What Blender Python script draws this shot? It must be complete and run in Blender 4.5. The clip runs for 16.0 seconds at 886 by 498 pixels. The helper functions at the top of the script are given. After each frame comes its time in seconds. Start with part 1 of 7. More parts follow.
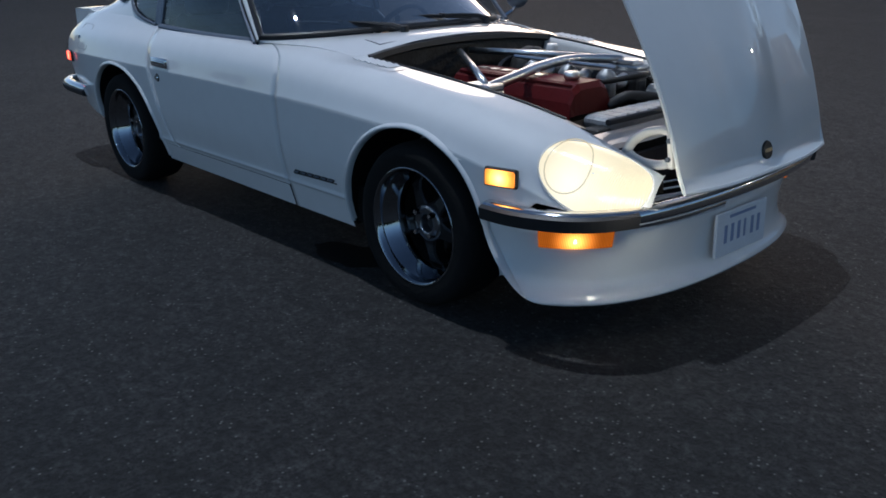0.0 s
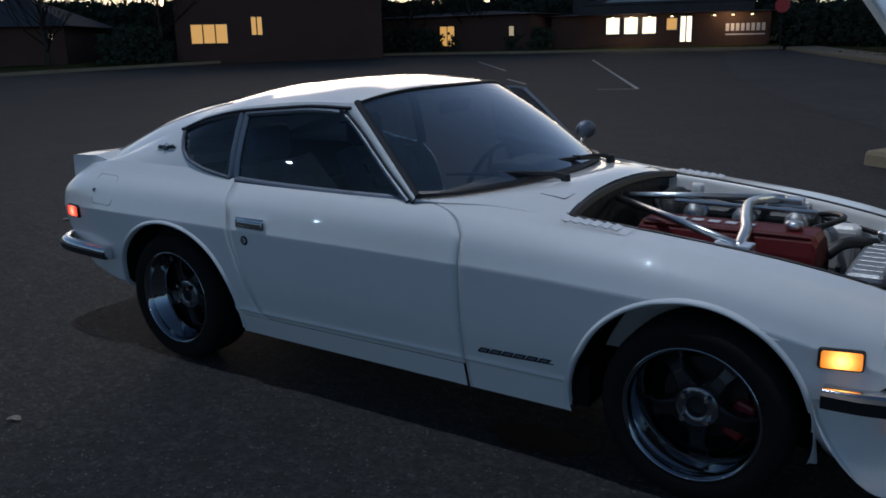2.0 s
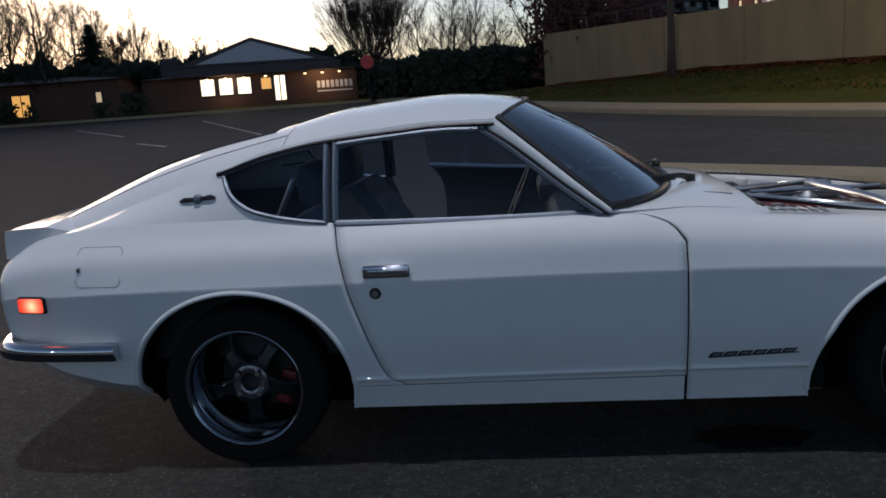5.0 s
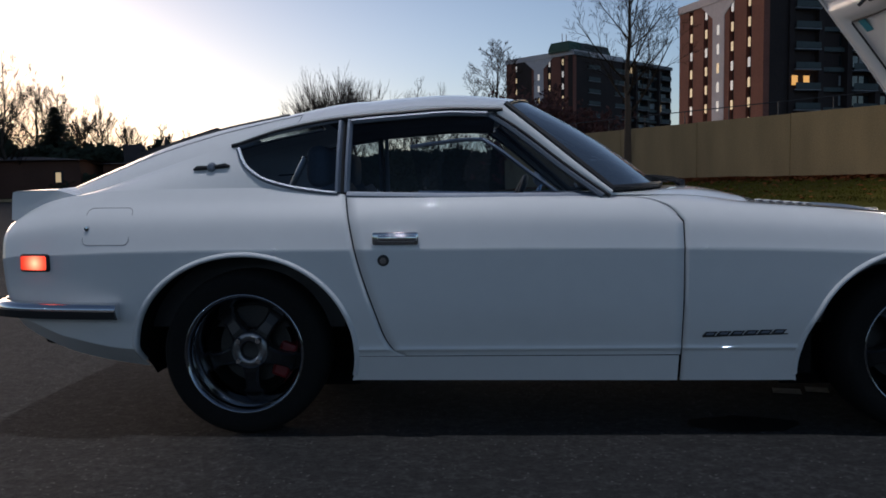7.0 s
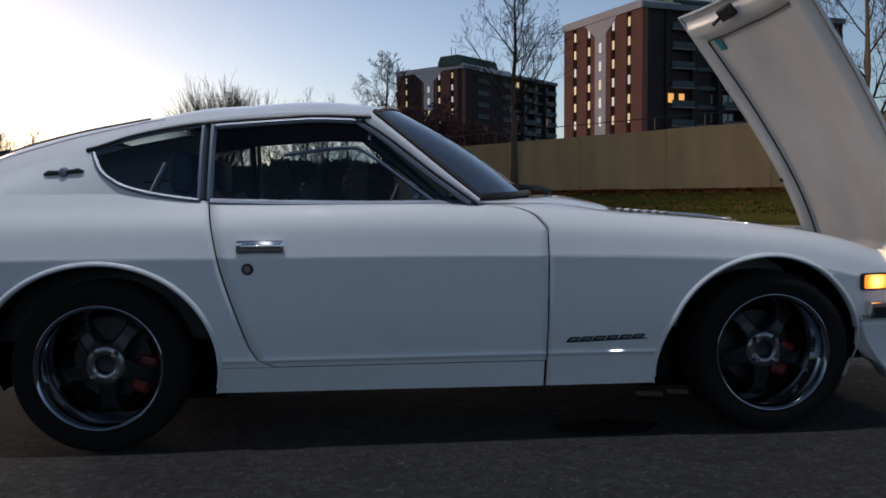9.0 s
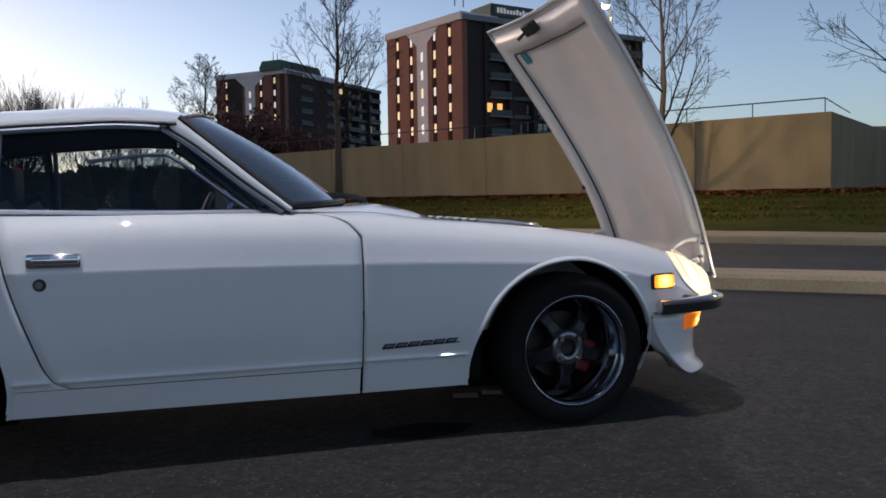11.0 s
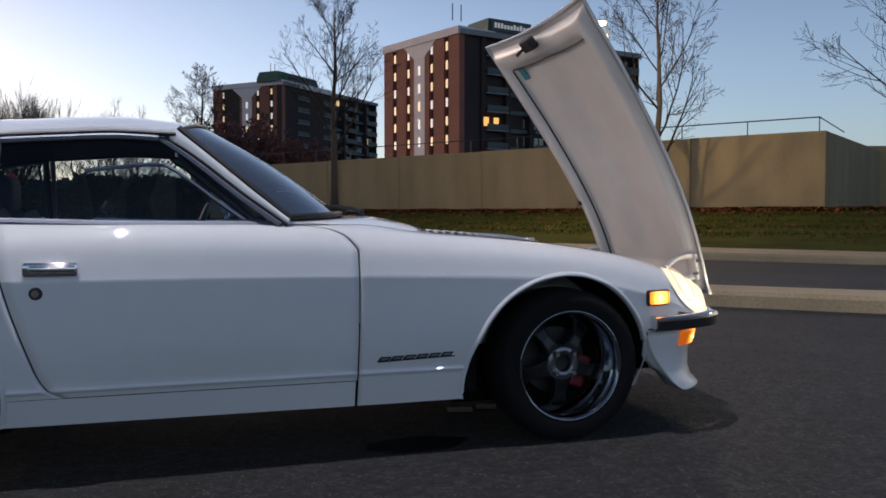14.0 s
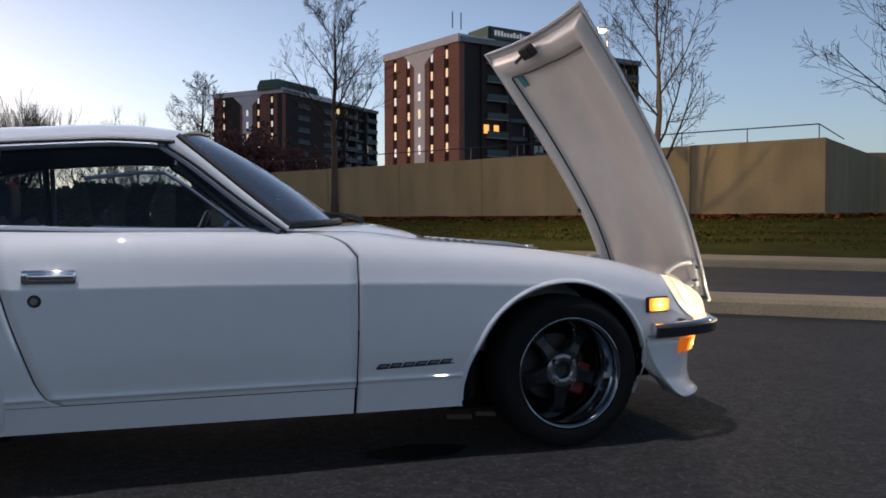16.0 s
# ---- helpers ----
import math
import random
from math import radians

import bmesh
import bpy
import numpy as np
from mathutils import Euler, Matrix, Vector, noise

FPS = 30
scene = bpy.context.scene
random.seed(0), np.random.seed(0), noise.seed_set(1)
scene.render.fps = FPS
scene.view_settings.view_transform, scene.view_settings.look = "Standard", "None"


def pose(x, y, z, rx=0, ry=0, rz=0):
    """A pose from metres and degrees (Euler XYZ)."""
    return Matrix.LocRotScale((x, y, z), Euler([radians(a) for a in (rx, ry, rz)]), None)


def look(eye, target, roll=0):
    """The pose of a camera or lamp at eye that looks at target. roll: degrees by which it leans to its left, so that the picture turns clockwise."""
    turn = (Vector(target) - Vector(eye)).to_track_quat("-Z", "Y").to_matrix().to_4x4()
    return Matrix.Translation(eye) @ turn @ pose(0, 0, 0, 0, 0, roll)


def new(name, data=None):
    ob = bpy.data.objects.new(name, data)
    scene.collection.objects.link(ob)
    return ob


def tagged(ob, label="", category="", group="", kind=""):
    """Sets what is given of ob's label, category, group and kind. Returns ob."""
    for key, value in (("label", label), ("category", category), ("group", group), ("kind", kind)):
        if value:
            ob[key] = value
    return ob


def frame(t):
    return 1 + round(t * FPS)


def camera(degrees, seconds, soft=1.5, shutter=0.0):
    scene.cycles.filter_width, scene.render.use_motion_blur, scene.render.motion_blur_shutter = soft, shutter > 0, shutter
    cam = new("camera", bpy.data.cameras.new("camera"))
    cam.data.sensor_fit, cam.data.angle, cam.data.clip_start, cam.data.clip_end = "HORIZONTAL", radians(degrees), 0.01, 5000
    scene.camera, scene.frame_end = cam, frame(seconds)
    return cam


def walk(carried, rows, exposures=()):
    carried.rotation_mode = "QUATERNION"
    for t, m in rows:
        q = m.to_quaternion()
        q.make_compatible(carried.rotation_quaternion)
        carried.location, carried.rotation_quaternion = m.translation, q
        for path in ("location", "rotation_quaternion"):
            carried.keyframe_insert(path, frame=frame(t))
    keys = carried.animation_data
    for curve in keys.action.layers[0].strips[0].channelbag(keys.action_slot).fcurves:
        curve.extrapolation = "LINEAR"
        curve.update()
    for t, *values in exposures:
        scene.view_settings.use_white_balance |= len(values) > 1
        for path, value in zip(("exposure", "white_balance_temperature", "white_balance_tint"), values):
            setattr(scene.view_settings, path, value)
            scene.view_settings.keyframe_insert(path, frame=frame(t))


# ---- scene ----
cam = camera(56.0, 16.0, soft=1.7, shutter=0.0)
PATH = [
    (0, (3.196, -2.534, 1.196), (1.821, -1.255, 0.507), -0.6),
    (0.5, (2.975, -2.73, 1.326), (1.665, -1.378, 0.65), 1.0),
    (1, (2.607, -2.83, 1.334), (1.373, -1.35, 0.799), 0.9),
    (1.5, (2.221, -2.923, 1.391), (1.026, -1.392, 0.912), -1.2),
    (2, (1.824, -3.045, 1.372), (0.738, -1.438, 0.887), -1.2),
    (2.5, (1.427, -3.048, 1.376), (0.35, -1.444, 0.857), -2.3),
    (3, (1.061, -3.11, 1.41), (0.082, -1.458, 0.852), -1.9),
    (3.5, (0.645, -3.221, 1.425), (-0.14, -1.477, 0.842), -2.7),
    (4, (0.257, -3.217, 1.384), (-0.425, -1.433, 0.789), -4.4),
    (4.5, (-0.087, -3.32, 1.373), (-0.308, -1.389, 0.914), -4.3),
    (4.7, (-0.123, -3.367, 1.341), (-0.336, -1.425, 0.913), -4.2),
    (6.8, (-0.344, -3.584, 0.856), (-0.391, -1.589, 0.714), -0.6),
    (7, (-0.346, -3.588, 0.844), (-0.428, -1.595, 0.703), -0.7),
    (7.5, (-0.362, -3.609, 0.841), (-0.461, -1.616, 0.704), -0.6),
    (8, (-0.361, -3.613, 0.843), (-0.463, -1.62, 0.709), -0.6),
    (8.5, (-0.361, -3.612, 0.842), (-0.45, -1.618, 0.718), -0.6),
    (9, (-0.267, -3.573, 0.832), (-0.088, -1.584, 0.715), -0.4),
    (9.5, (-0.249, -3.572, 0.833), (0.123, -1.61, 0.716), -1.2),
    (10, (-0.224, -3.572, 0.831), (0.234, -1.629, 0.715), -1.6),
    (10.2, (-0.223, -3.577, 0.833), (0.28, -1.646, 0.715), -1.7),
    (12.3, (-0.227, -3.594, 0.839), (0.386, -1.69, 0.746), -0.5),
    (12.5, (-0.227, -3.595, 0.839), (0.373, -1.69, 0.748), -0.5),
    (13, (-0.229, -3.593, 0.84), (0.369, -1.687, 0.755), -0.3),
    (13.5, (-0.232, -3.589, 0.841), (0.367, -1.682, 0.761), -0.1),
    (14, (-0.234, -3.593, 0.841), (0.364, -1.685, 0.767), 0.0),
    (14.5, (-0.232, -3.591, 0.839), (0.366, -1.684, 0.77), -0.0),
    (15, (-0.229, -3.593, 0.837), (0.367, -1.685, 0.773), 0.0),
    (15.5, (-0.229, -3.594, 0.84), (0.369, -1.686, 0.782), 0.0),
    (16, (-0.229, -3.594, 0.839), (0.368, -1.686, 0.783), -0.1),
]
EXPOSURES = [(0, 0.7, 5600, 7), (0.5, 1.9, 5650, 9), (1, 0.35, 5550, 8), (1.5, 0.1, 5850, 9), (2, 0.15, 5620, 7), (2.5, 0.65, 5580, 6), (3, 1.02, 5550, 6), (3.5, 1.02, 5620, 6), (4.0, 1.0, 5720, 6), (4.7, 0.5, 6200, 12), (6.8, 0.42, 6200, 12), (8.0, 0.42, 6200, 12), (8.5, 0.33, 6200, 12), (9, 0.6, 6400, 13), (9.5, 0.95, 6550, 15), (12.5, 1.0, 6630, 17), (16, 1.0, 6650, 17)]
walk(cam, [(t, look(eye, target, roll)) for t, eye, target, roll in PATH], EXPOSURES)

# ---- light: dusk sky, glow where the sun has set, lot lamps ----
GLOW_AZ = -40.0    # degrees from +y towards +x where the sun has set
world = bpy.data.worlds.new("dusk")
scene.world = world
world.use_nodes = True
wn, wl = world.node_tree.nodes, world.node_tree.links
sky = wn.new("ShaderNodeTexSky")
sky.sky_type = "NISHITA"
sky.sun_disc = False
sky.sun_elevation = radians(3.5)
sky.sun_rotation = radians(GLOW_AZ)
sky.air_density, sky.dust_density, sky.ozone_density = 1.0, 1.6, 2.7
way, lift, unit = wn.new("ShaderNodeTexCoord"), wn.new("ShaderNodeVectorMath"), wn.new("ShaderNodeVectorMath")
lift.operation, unit.operation = "ADD", "NORMALIZE"
lift.inputs[1].default_value = (0, 0, 0.03)         # the haze hides the dull lowest degrees
wl.new(way.outputs["Generated"], lift.inputs[0]), wl.new(lift.outputs[0], unit.inputs[0]), wl.new(unit.outputs[0], sky.inputs["Vector"])
height, haze, veil = wn.new("ShaderNodeSeparateXYZ"), wn.new("ShaderNodeMapRange"), wn.new("ShaderNodeVectorMath")
haze.interpolation_type, veil.operation = "SMOOTHSTEP", "SCALE"
haze.inputs["From Min"].default_value, haze.inputs["From Max"].default_value = -0.05, 0.60
haze.inputs["To Min"].default_value, haze.inputs["To Max"].default_value = 2.2, 0.88
wl.new(way.outputs["Generated"], height.inputs[0]), wl.new(height.outputs["Z"], haze.inputs["Value"])
wl.new(sky.outputs[0], veil.inputs[0]), wl.new(haze.outputs[0], veil.inputs["Scale"])
thin_cloud = wn.new("ShaderNodeHueSaturation")      # thin high haze takes colour out of the dusk
thin_cloud.inputs["Saturation"].default_value = 0.84
lilac = wn.new("ShaderNodeMix")
lilac.data_type, lilac.blend_type = "RGBA", "MULTIPLY"
lilac.inputs[0].default_value = 1.0
lilac.inputs[7].default_value = (1.0, 0.965, 1.03, 1)
wl.new(veil.outputs[0], thin_cloud.inputs["Color"]), wl.new(thin_cloud.outputs[0], lilac.inputs[6]), wl.new(lilac.outputs[2], wn["Background"].inputs[0])
wn["Background"].inputs[1].default_value = 0.127


def lamp(name, kind, where, target, energy, colour, size=0.3):
    data = bpy.data.lights.new(name, kind)
    data.energy, data.color = energy, colour
    if kind == "AREA":
        data.size = size
    elif kind == "SUN":
        data.angle = size
    else:
        data.shadow_soft_size = size
    ob = new(name, data)
    ob.matrix_world = look(where, target)
    return ob


az = radians(GLOW_AZ)
lamp("sun", "SUN", (30 * math.sin(az), 30 * math.cos(az), 6.0), (0, 0, 0), 0.35, (1.0, 0.72, 0.5), radians(25))
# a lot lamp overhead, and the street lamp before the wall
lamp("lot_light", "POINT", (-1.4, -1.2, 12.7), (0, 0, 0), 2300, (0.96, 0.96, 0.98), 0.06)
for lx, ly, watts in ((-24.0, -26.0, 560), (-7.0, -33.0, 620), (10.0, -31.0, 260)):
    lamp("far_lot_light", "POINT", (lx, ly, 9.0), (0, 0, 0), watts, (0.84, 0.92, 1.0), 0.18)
lamp("street_light", "POINT", (11.25, 18.0, 6.30), (6, 14, 0), 660, (1.0, 0.76, 0.45), 0.15)
# the wall lamps under the eaves of the community building
for lx, ly in ((-18.55, 49.0), (-12.85, 50.4)):
    lamp("eaves_light", "POINT", (lx, ly, 2.35), (lx, ly, 0), 45, (1.0, 0.66, 0.32), 0.25)


# ---- materials ----
def nodes_of(name):
    m = bpy.data.materials.new(name)
    m.use_nodes = True
    n, l = m.node_tree.nodes, m.node_tree.links
    return m, n, l, n["Principled BSDF"]


def mat(name, colour, rough=0.5, metal=0.0, spread=0.12, scale=8.0, fine=60.0, bump=0.1, coat=0.0, per_object=0.0, spec=0.5):
    """A surface with stains at one scale, grain at another, and fine relief."""
    m, n, l, p = nodes_of(name)
    co = n.new("ShaderNodeTexCoord")
    big, small = n.new("ShaderNodeTexNoise"), n.new("ShaderNodeTexNoise")
    big.inputs["Scale"].default_value, small.inputs["Scale"].default_value = scale, fine
    big.inputs["Detail"].default_value, small.inputs["Detail"].default_value = 5, 3
    l.new(co.outputs["Object"], big.inputs["Vector"]), l.new(co.outputs["Object"], small.inputs["Vector"])
    add = n.new("ShaderNodeMath")
    add.operation = "ADD"
    l.new(big.outputs[0], add.inputs[0]), l.new(small.outputs[0], add.inputs[1])
    tone = n.new("ShaderNodeMapRange")
    tone.inputs["From Min"].default_value, tone.inputs["From Max"].default_value = 0.7, 1.3
    tone.inputs["To Min"].default_value, tone.inputs["To Max"].default_value = 1 - spread, 1 + spread
    l.new(add.outputs[0], tone.inputs["Value"])
    hue = n.new("ShaderNodeHueSaturation")
    hue.inputs["Color"].default_value = (*colour, 1)
    last = tone.outputs[0]
    if per_object:
        info = n.new("ShaderNodeObjectInfo")
        vary = n.new("ShaderNodeMapRange")
        vary.inputs["To Min"].default_value, vary.inputs["To Max"].default_value = 1 - per_object, 1 + per_object
        l.new(info.outputs["Random"], vary.inputs["Value"])
        mul = n.new("ShaderNodeMath")
        mul.operation = "MULTIPLY"
        l.new(last, mul.inputs[0]), l.new(vary.outputs[0], mul.inputs[1])
        last = mul.outputs[0]
    l.new(last, hue.inputs["Value"]), l.new(hue.outputs[0], p.inputs["Base Color"])
    p.inputs["Roughness"].default_value, p.inputs["Metallic"].default_value = rough, metal
    p.inputs["Specular IOR Level"].default_value = spec
    if coat:
        p.inputs["Coat Weight"].default_value, p.inputs["Coat Roughness"].default_value = coat, 0.012
    if bump:
        b = n.new("ShaderNodeBump")
        b.inputs["Strength"].default_value, b.inputs["Distance"].default_value = bump, 0.01
        l.new(small.outputs[0], b.inputs["Height"]), l.new(b.outputs[0], p.inputs["Normal"])
    return m


def glow(name, colour, strength):
    m, n, l, p = nodes_of(name)
    p.inputs["Base Color"].default_value = (*[c * 0.25 for c in colour], 1)
    p.inputs["Emission Color"].default_value = (*colour, 1)
    p.inputs["Emission Strength"].default_value = strength
    p.inputs["Roughness"].default_value = 0.25
    return m


def bulb_lens(name, rim, hot, centre, reach, base, peak):
    """A coloured lens lit from within: brightest over the bulb, dimmer towards its rim."""
    m, n, l, p = nodes_of(name)
    co, far, fall, power, span, mix = (n.new(k) for k in ("ShaderNodeTexCoord", "ShaderNodeVectorMath", "ShaderNodeMapRange", "ShaderNodeMath", "ShaderNodeMapRange", "ShaderNodeMix"))
    far.operation, power.operation, mix.data_type = "DISTANCE", "POWER", "RGBA"
    far.inputs[1].default_value = centre
    fall.inputs["From Min"].default_value, fall.inputs["From Max"].default_value = 0.0, reach
    fall.inputs["To Min"].default_value, fall.inputs["To Max"].default_value = 1.0, 0.0
    power.inputs[1].default_value = 2.0
    span.inputs["To Min"].default_value, span.inputs["To Max"].default_value = base, peak
    mix.inputs[6].default_value, mix.inputs[7].default_value = (*rim, 1), (*hot, 1)
    flute = n.new("ShaderNodeTexWave")
    flute.inputs["Scale"].default_value = 60.0
    l.new(co.outputs["Object"], flute.inputs["Vector"])
    bump = n.new("ShaderNodeBump")
    bump.inputs["Strength"].default_value, bump.inputs["Distance"].default_value = 0.4, 0.002
    l.new(flute.outputs["Fac"], bump.inputs["Height"]), l.new(bump.outputs[0], p.inputs["Normal"])
    l.new(co.outputs["Object"], far.inputs[0]), l.new(far.outputs["Value"], fall.inputs["Value"]), l.new(fall.outputs[0], power.inputs[0])
    l.new(power.outputs[0], span.inputs["Value"]), l.new(power.outputs[0], mix.inputs[0])
    l.new(mix.outputs[2], p.inputs["Emission Color"]), l.new(span.outputs[0], p.inputs["Emission Strength"])
    p.inputs["Base Color"].default_value = (*[c * 0.3 for c in rim], 1)
    p.inputs["Roughness"].default_value = 0.15
    return m


def glass(name, tint, clear=0.6, rough=0.02, rise_power=3.2, film=0.0):
    """A thin tinted pane: clear transmission mixed with a sharp reflection."""
    m, n, l, p = nodes_of(name)
    tr, gl, mix, lw = n.new("ShaderNodeBsdfTransparent"), n.new("ShaderNodeBsdfGlossy"), n.new("ShaderNodeMixShader"), n.new("ShaderNodeLayerWeight")
    tr.inputs[0].default_value = (*[c * clear for c in tint], 1)
    gl.inputs["Roughness"].default_value = rough
    lw.inputs[0].default_value = 0.5
    power, span = n.new("ShaderNodeMath"), n.new("ShaderNodeMapRange")
    power.operation = "POWER"
    power.inputs[1].default_value = rise_power
    span.inputs["To Min"].default_value, span.inputs["To Max"].default_value = 0.03, 1.0
    l.new(lw.outputs["Facing"], power.inputs[0]), l.new(power.outputs[0], span.inputs["Value"])
    l.new(span.outputs[0], mix.inputs[0]), l.new(tr.outputs[0], mix.inputs[1]), l.new(gl.outputs[0], mix.inputs[2])
    last = mix.outputs[0]
    if film:       # a faint blue film, the sky's sheen on the pane put into colour
        sheen, over = n.new("ShaderNodeBsdfDiffuse"), n.new("ShaderNodeMixShader")
        sheen.inputs[0].default_value = (0.42, 0.55, 0.70, 1)
        over.inputs[0].default_value = film
        l.new(last, over.inputs[1]), l.new(sheen.outputs[0], over.inputs[2])
        last = over.outputs[0]
    l.new(last, n["Material Output"].inputs[0])
    return m


def asphalt(name, base):
    """Worn asphalt: broad stains, hand-sized mottling, gritty grain and pale chips."""
    m, n, l, p = nodes_of(name)
    co = n.new("ShaderNodeTexCoord")

    def noise(scale, detail, rough=0.5):
        t = n.new("ShaderNodeTexNoise")
        t.inputs["Scale"].default_value, t.inputs["Detail"].default_value, t.inputs["Roughness"].default_value = scale, detail, rough
        l.new(co.outputs["Object"], t.inputs["Vector"])
        return t.outputs[0]

    def level(value, a, b, lo, hi):
        r = n.new("ShaderNodeMapRange")
        r.inputs["From Min"].default_value, r.inputs["From Max"].default_value = a, b
        r.inputs["To Min"].default_value, r.inputs["To Max"].default_value = lo, hi
        l.new(value, r.inputs["Value"])
        return r.outputs[0]

    def math_node(kind, a, b):
        k = n.new("ShaderNodeMath")
        k.operation = kind
        l.new(a, k.inputs[0])
        if isinstance(b, float):
            k.inputs[1].default_value = b
        else:
            l.new(b, k.inputs[1])
        return k.outputs[0]
    wide, patch, mottle, grain, crumb = noise(0.35, 5), noise(2.2, 6, 0.6), noise(11.0, 6, 0.65), noise(60.0, 5, 0.8), noise(27.0, 3, 0.6)
    tone = math_node("MULTIPLY", level(wide, 0.3, 0.7, 0.75, 1.25), level(patch, 0.3, 0.7, 0.70, 1.30))
    tone = math_node("MULTIPLY", tone, level(mottle, 0.34, 0.66, 0.50, 1.52))
    tone = math_node("MULTIPLY", tone, level(grain, 0.38, 0.62, 0.15, 1.95))
    tone = math_node("MULTIPLY", tone, level(crumb, 0.36, 0.64, 0.45, 1.6))
    grit = n.new("ShaderNodeTexVoronoi")
    grit.inputs["Scale"].default_value = 85.0
    l.new(co.outputs["Object"], grit.inputs["Vector"])
    stone = n.new("ShaderNodeTexWhiteNoise")
    l.new(grit.outputs["Color"], stone.inputs["Vector"])
    chip = math_node("MULTIPLY", math_node("GREATER_THAN", stone.outputs["Value"], 0.94), level(grit.outputs["Distance"], 0.15, 0.45, 1.0, 0.0))
    hue = n.new("ShaderNodeHueSaturation")
    hue.inputs["Color"].default_value = (*base, 1)
    l.new(tone, hue.inputs["Value"])
    col = n.new("ShaderNodeMix")
    col.data_type = "RGBA"
    col.inputs[7].default_value = (0.15, 0.146, 0.142, 1)
    l.new(chip, col.inputs[0]), l.new(hue.outputs[0], col.inputs[6]), l.new(col.outputs[2], p.inputs["Base Color"])
    b = n.new("ShaderNodeBump")
    b.inputs["Strength"].default_value, b.inputs["Distance"].default_value = 1.0, 0.018
    l.new(math_node("ADD", grain, crumb), b.inputs["Height"]), l.new(b.outputs[0], p.inputs["Normal"])
    p.inputs["Roughness"].default_value = 0.85
    return m


M_LOT = asphalt("lot_asphalt", (0.0150, 0.0146, 0.0148))
M_ROAD = asphalt("road_asphalt", (0.024, 0.024, 0.026))
M_CONCRETE = mat("kerb_concrete", (0.25, 0.195, 0.12), 0.9, spread=0.22, scale=1.5, fine=40, bump=0.4)
M_WALL = mat("wall_concrete", (0.225, 0.172, 0.096), 0.9, spread=0.24, scale=0.6, fine=22, bump=0.3)
_n, _l = M_WALL.node_tree.nodes, M_WALL.node_tree.links
_map = _n.new("ShaderNodeMapping")
_map.inputs["Scale"].default_value = (0.7, 0.7, 0.16)
_tc = [k for k in _n if k.type == "TEX_COORD"][0]
_big = [k for k in _n if k.type == "TEX_NOISE"][0]
_l.new(_tc.outputs["Object"], _map.inputs["Vector"]), _l.new(_map.outputs[0], _big.inputs["Vector"])
_big.inputs["Scale"].default_value = 1.4
M_GRASS = mat("grass", (0.040, 0.042, 0.006), 0.95, spec=0.06, spread=0.4, scale=0.8, fine=35, bump=0.8)
M_BLADE = mat("grass_blade", (0.046, 0.050, 0.008), 0.9, spec=0.1, spread=0.4, scale=0.5, fine=5, bump=0)
M_LEAVES = mat("dead_leaves", (0.15, 0.052, 0.022), 0.9, spec=0.06, spread=0.4, scale=2, fine=30, bump=0.4)
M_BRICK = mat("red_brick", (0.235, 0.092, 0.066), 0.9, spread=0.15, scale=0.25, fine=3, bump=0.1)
# near-black copy of the tower brick: shade of recesses and balcony faces as colour
M_BRICKSHADE = mat("shaded_brick", (0.034, 0.023, 0.022), 0.9, spread=0.2, scale=0.25, fine=3, bump=0.1)
M_STUCCO = mat("pale_stucco", (0.62, 0.58, 0.60), 0.85, spread=0.1, scale=0.2, fine=3, bump=0.1)
M_SLAB = mat("grey_slab", (0.20, 0.205, 0.215), 0.85, spread=0.15, scale=0.3, fine=3, bump=0.1)
M_GREENMETAL = mat("green_metal", (0.035, 0.09, 0.06), 0.6, spread=0.15, scale=0.4, fine=5, bump=0.05)
M_SIGN = mat("sign_panel", (0.05, 0.06, 0.065), 0.6, spread=0.1, scale=1, fine=10, bump=0)
M_LETTER = glow("lit_sign_letters", (0.85, 0.92, 0.95), 0.13)
M_WIN = mat("tower_glass", (0.016, 0.026, 0.03), 0.08, spread=0.2, scale=0.3, fine=3, bump=0.0, spec=0.9)
M_CURTAIN = mat("drawn_curtain", (0.24, 0.27, 0.29), 0.5, spread=0.3, scale=0.4, fine=4, bump=0.0)
M_BALCONY = mat("balcony_front", (0.048, 0.064, 0.066), 0.6, spread=0.25, scale=0.4, fine=4, bump=0.0)
M_REDBUSH = mat("withered_red_leaf", (0.085, 0.030, 0.024), 0.9, spread=0.35, scale=1.5, fine=12, bump=0.0)
M_PEDIMENT = mat("pale_boarding", (0.34, 0.36, 0.42), 0.8, spread=0.12, scale=1, fine=12, bump=0.1)
M_WINLIT = glow("glow_window", (1.0, 0.74, 0.42), 0.34)
M_WINPALE = glow("pale_window", (0.95, 0.90, 0.84), 0.30)
# gold glow; on the low buildings it stands in for sunset mirrored in the panes
M_WINGOLD = glow("gold_window", (1.0, 0.50, 0.13), 0.55)
M_RAIL = mat("rail_steel", (0.03, 0.035, 0.045), 0.5, 0.6, spread=0.1, bump=0)
M_BARK = mat("bark", (0.042, 0.032, 0.025), 0.9, spread=0.3, scale=4, fine=40, bump=0.5)
M_TWIG = mat("twig", (0.021, 0.016, 0.012), 0.9, spec=0.15, spread=0.2, scale=1, fine=10, bump=0)
M_FIR = mat("fir_needles", (0.02, 0.03, 0.018), 0.95, spread=0.3, scale=2, fine=20, bump=0)
M_BUSH = mat("dry_bush", (0.05, 0.03, 0.025), 0.95, spread=0.3, scale=2, fine=20, bump=0)
M_ROOF = mat("roof_shingle", (0.05, 0.045, 0.05), 0.9, spread=0.25, scale=1, fine=15, bump=0.3)
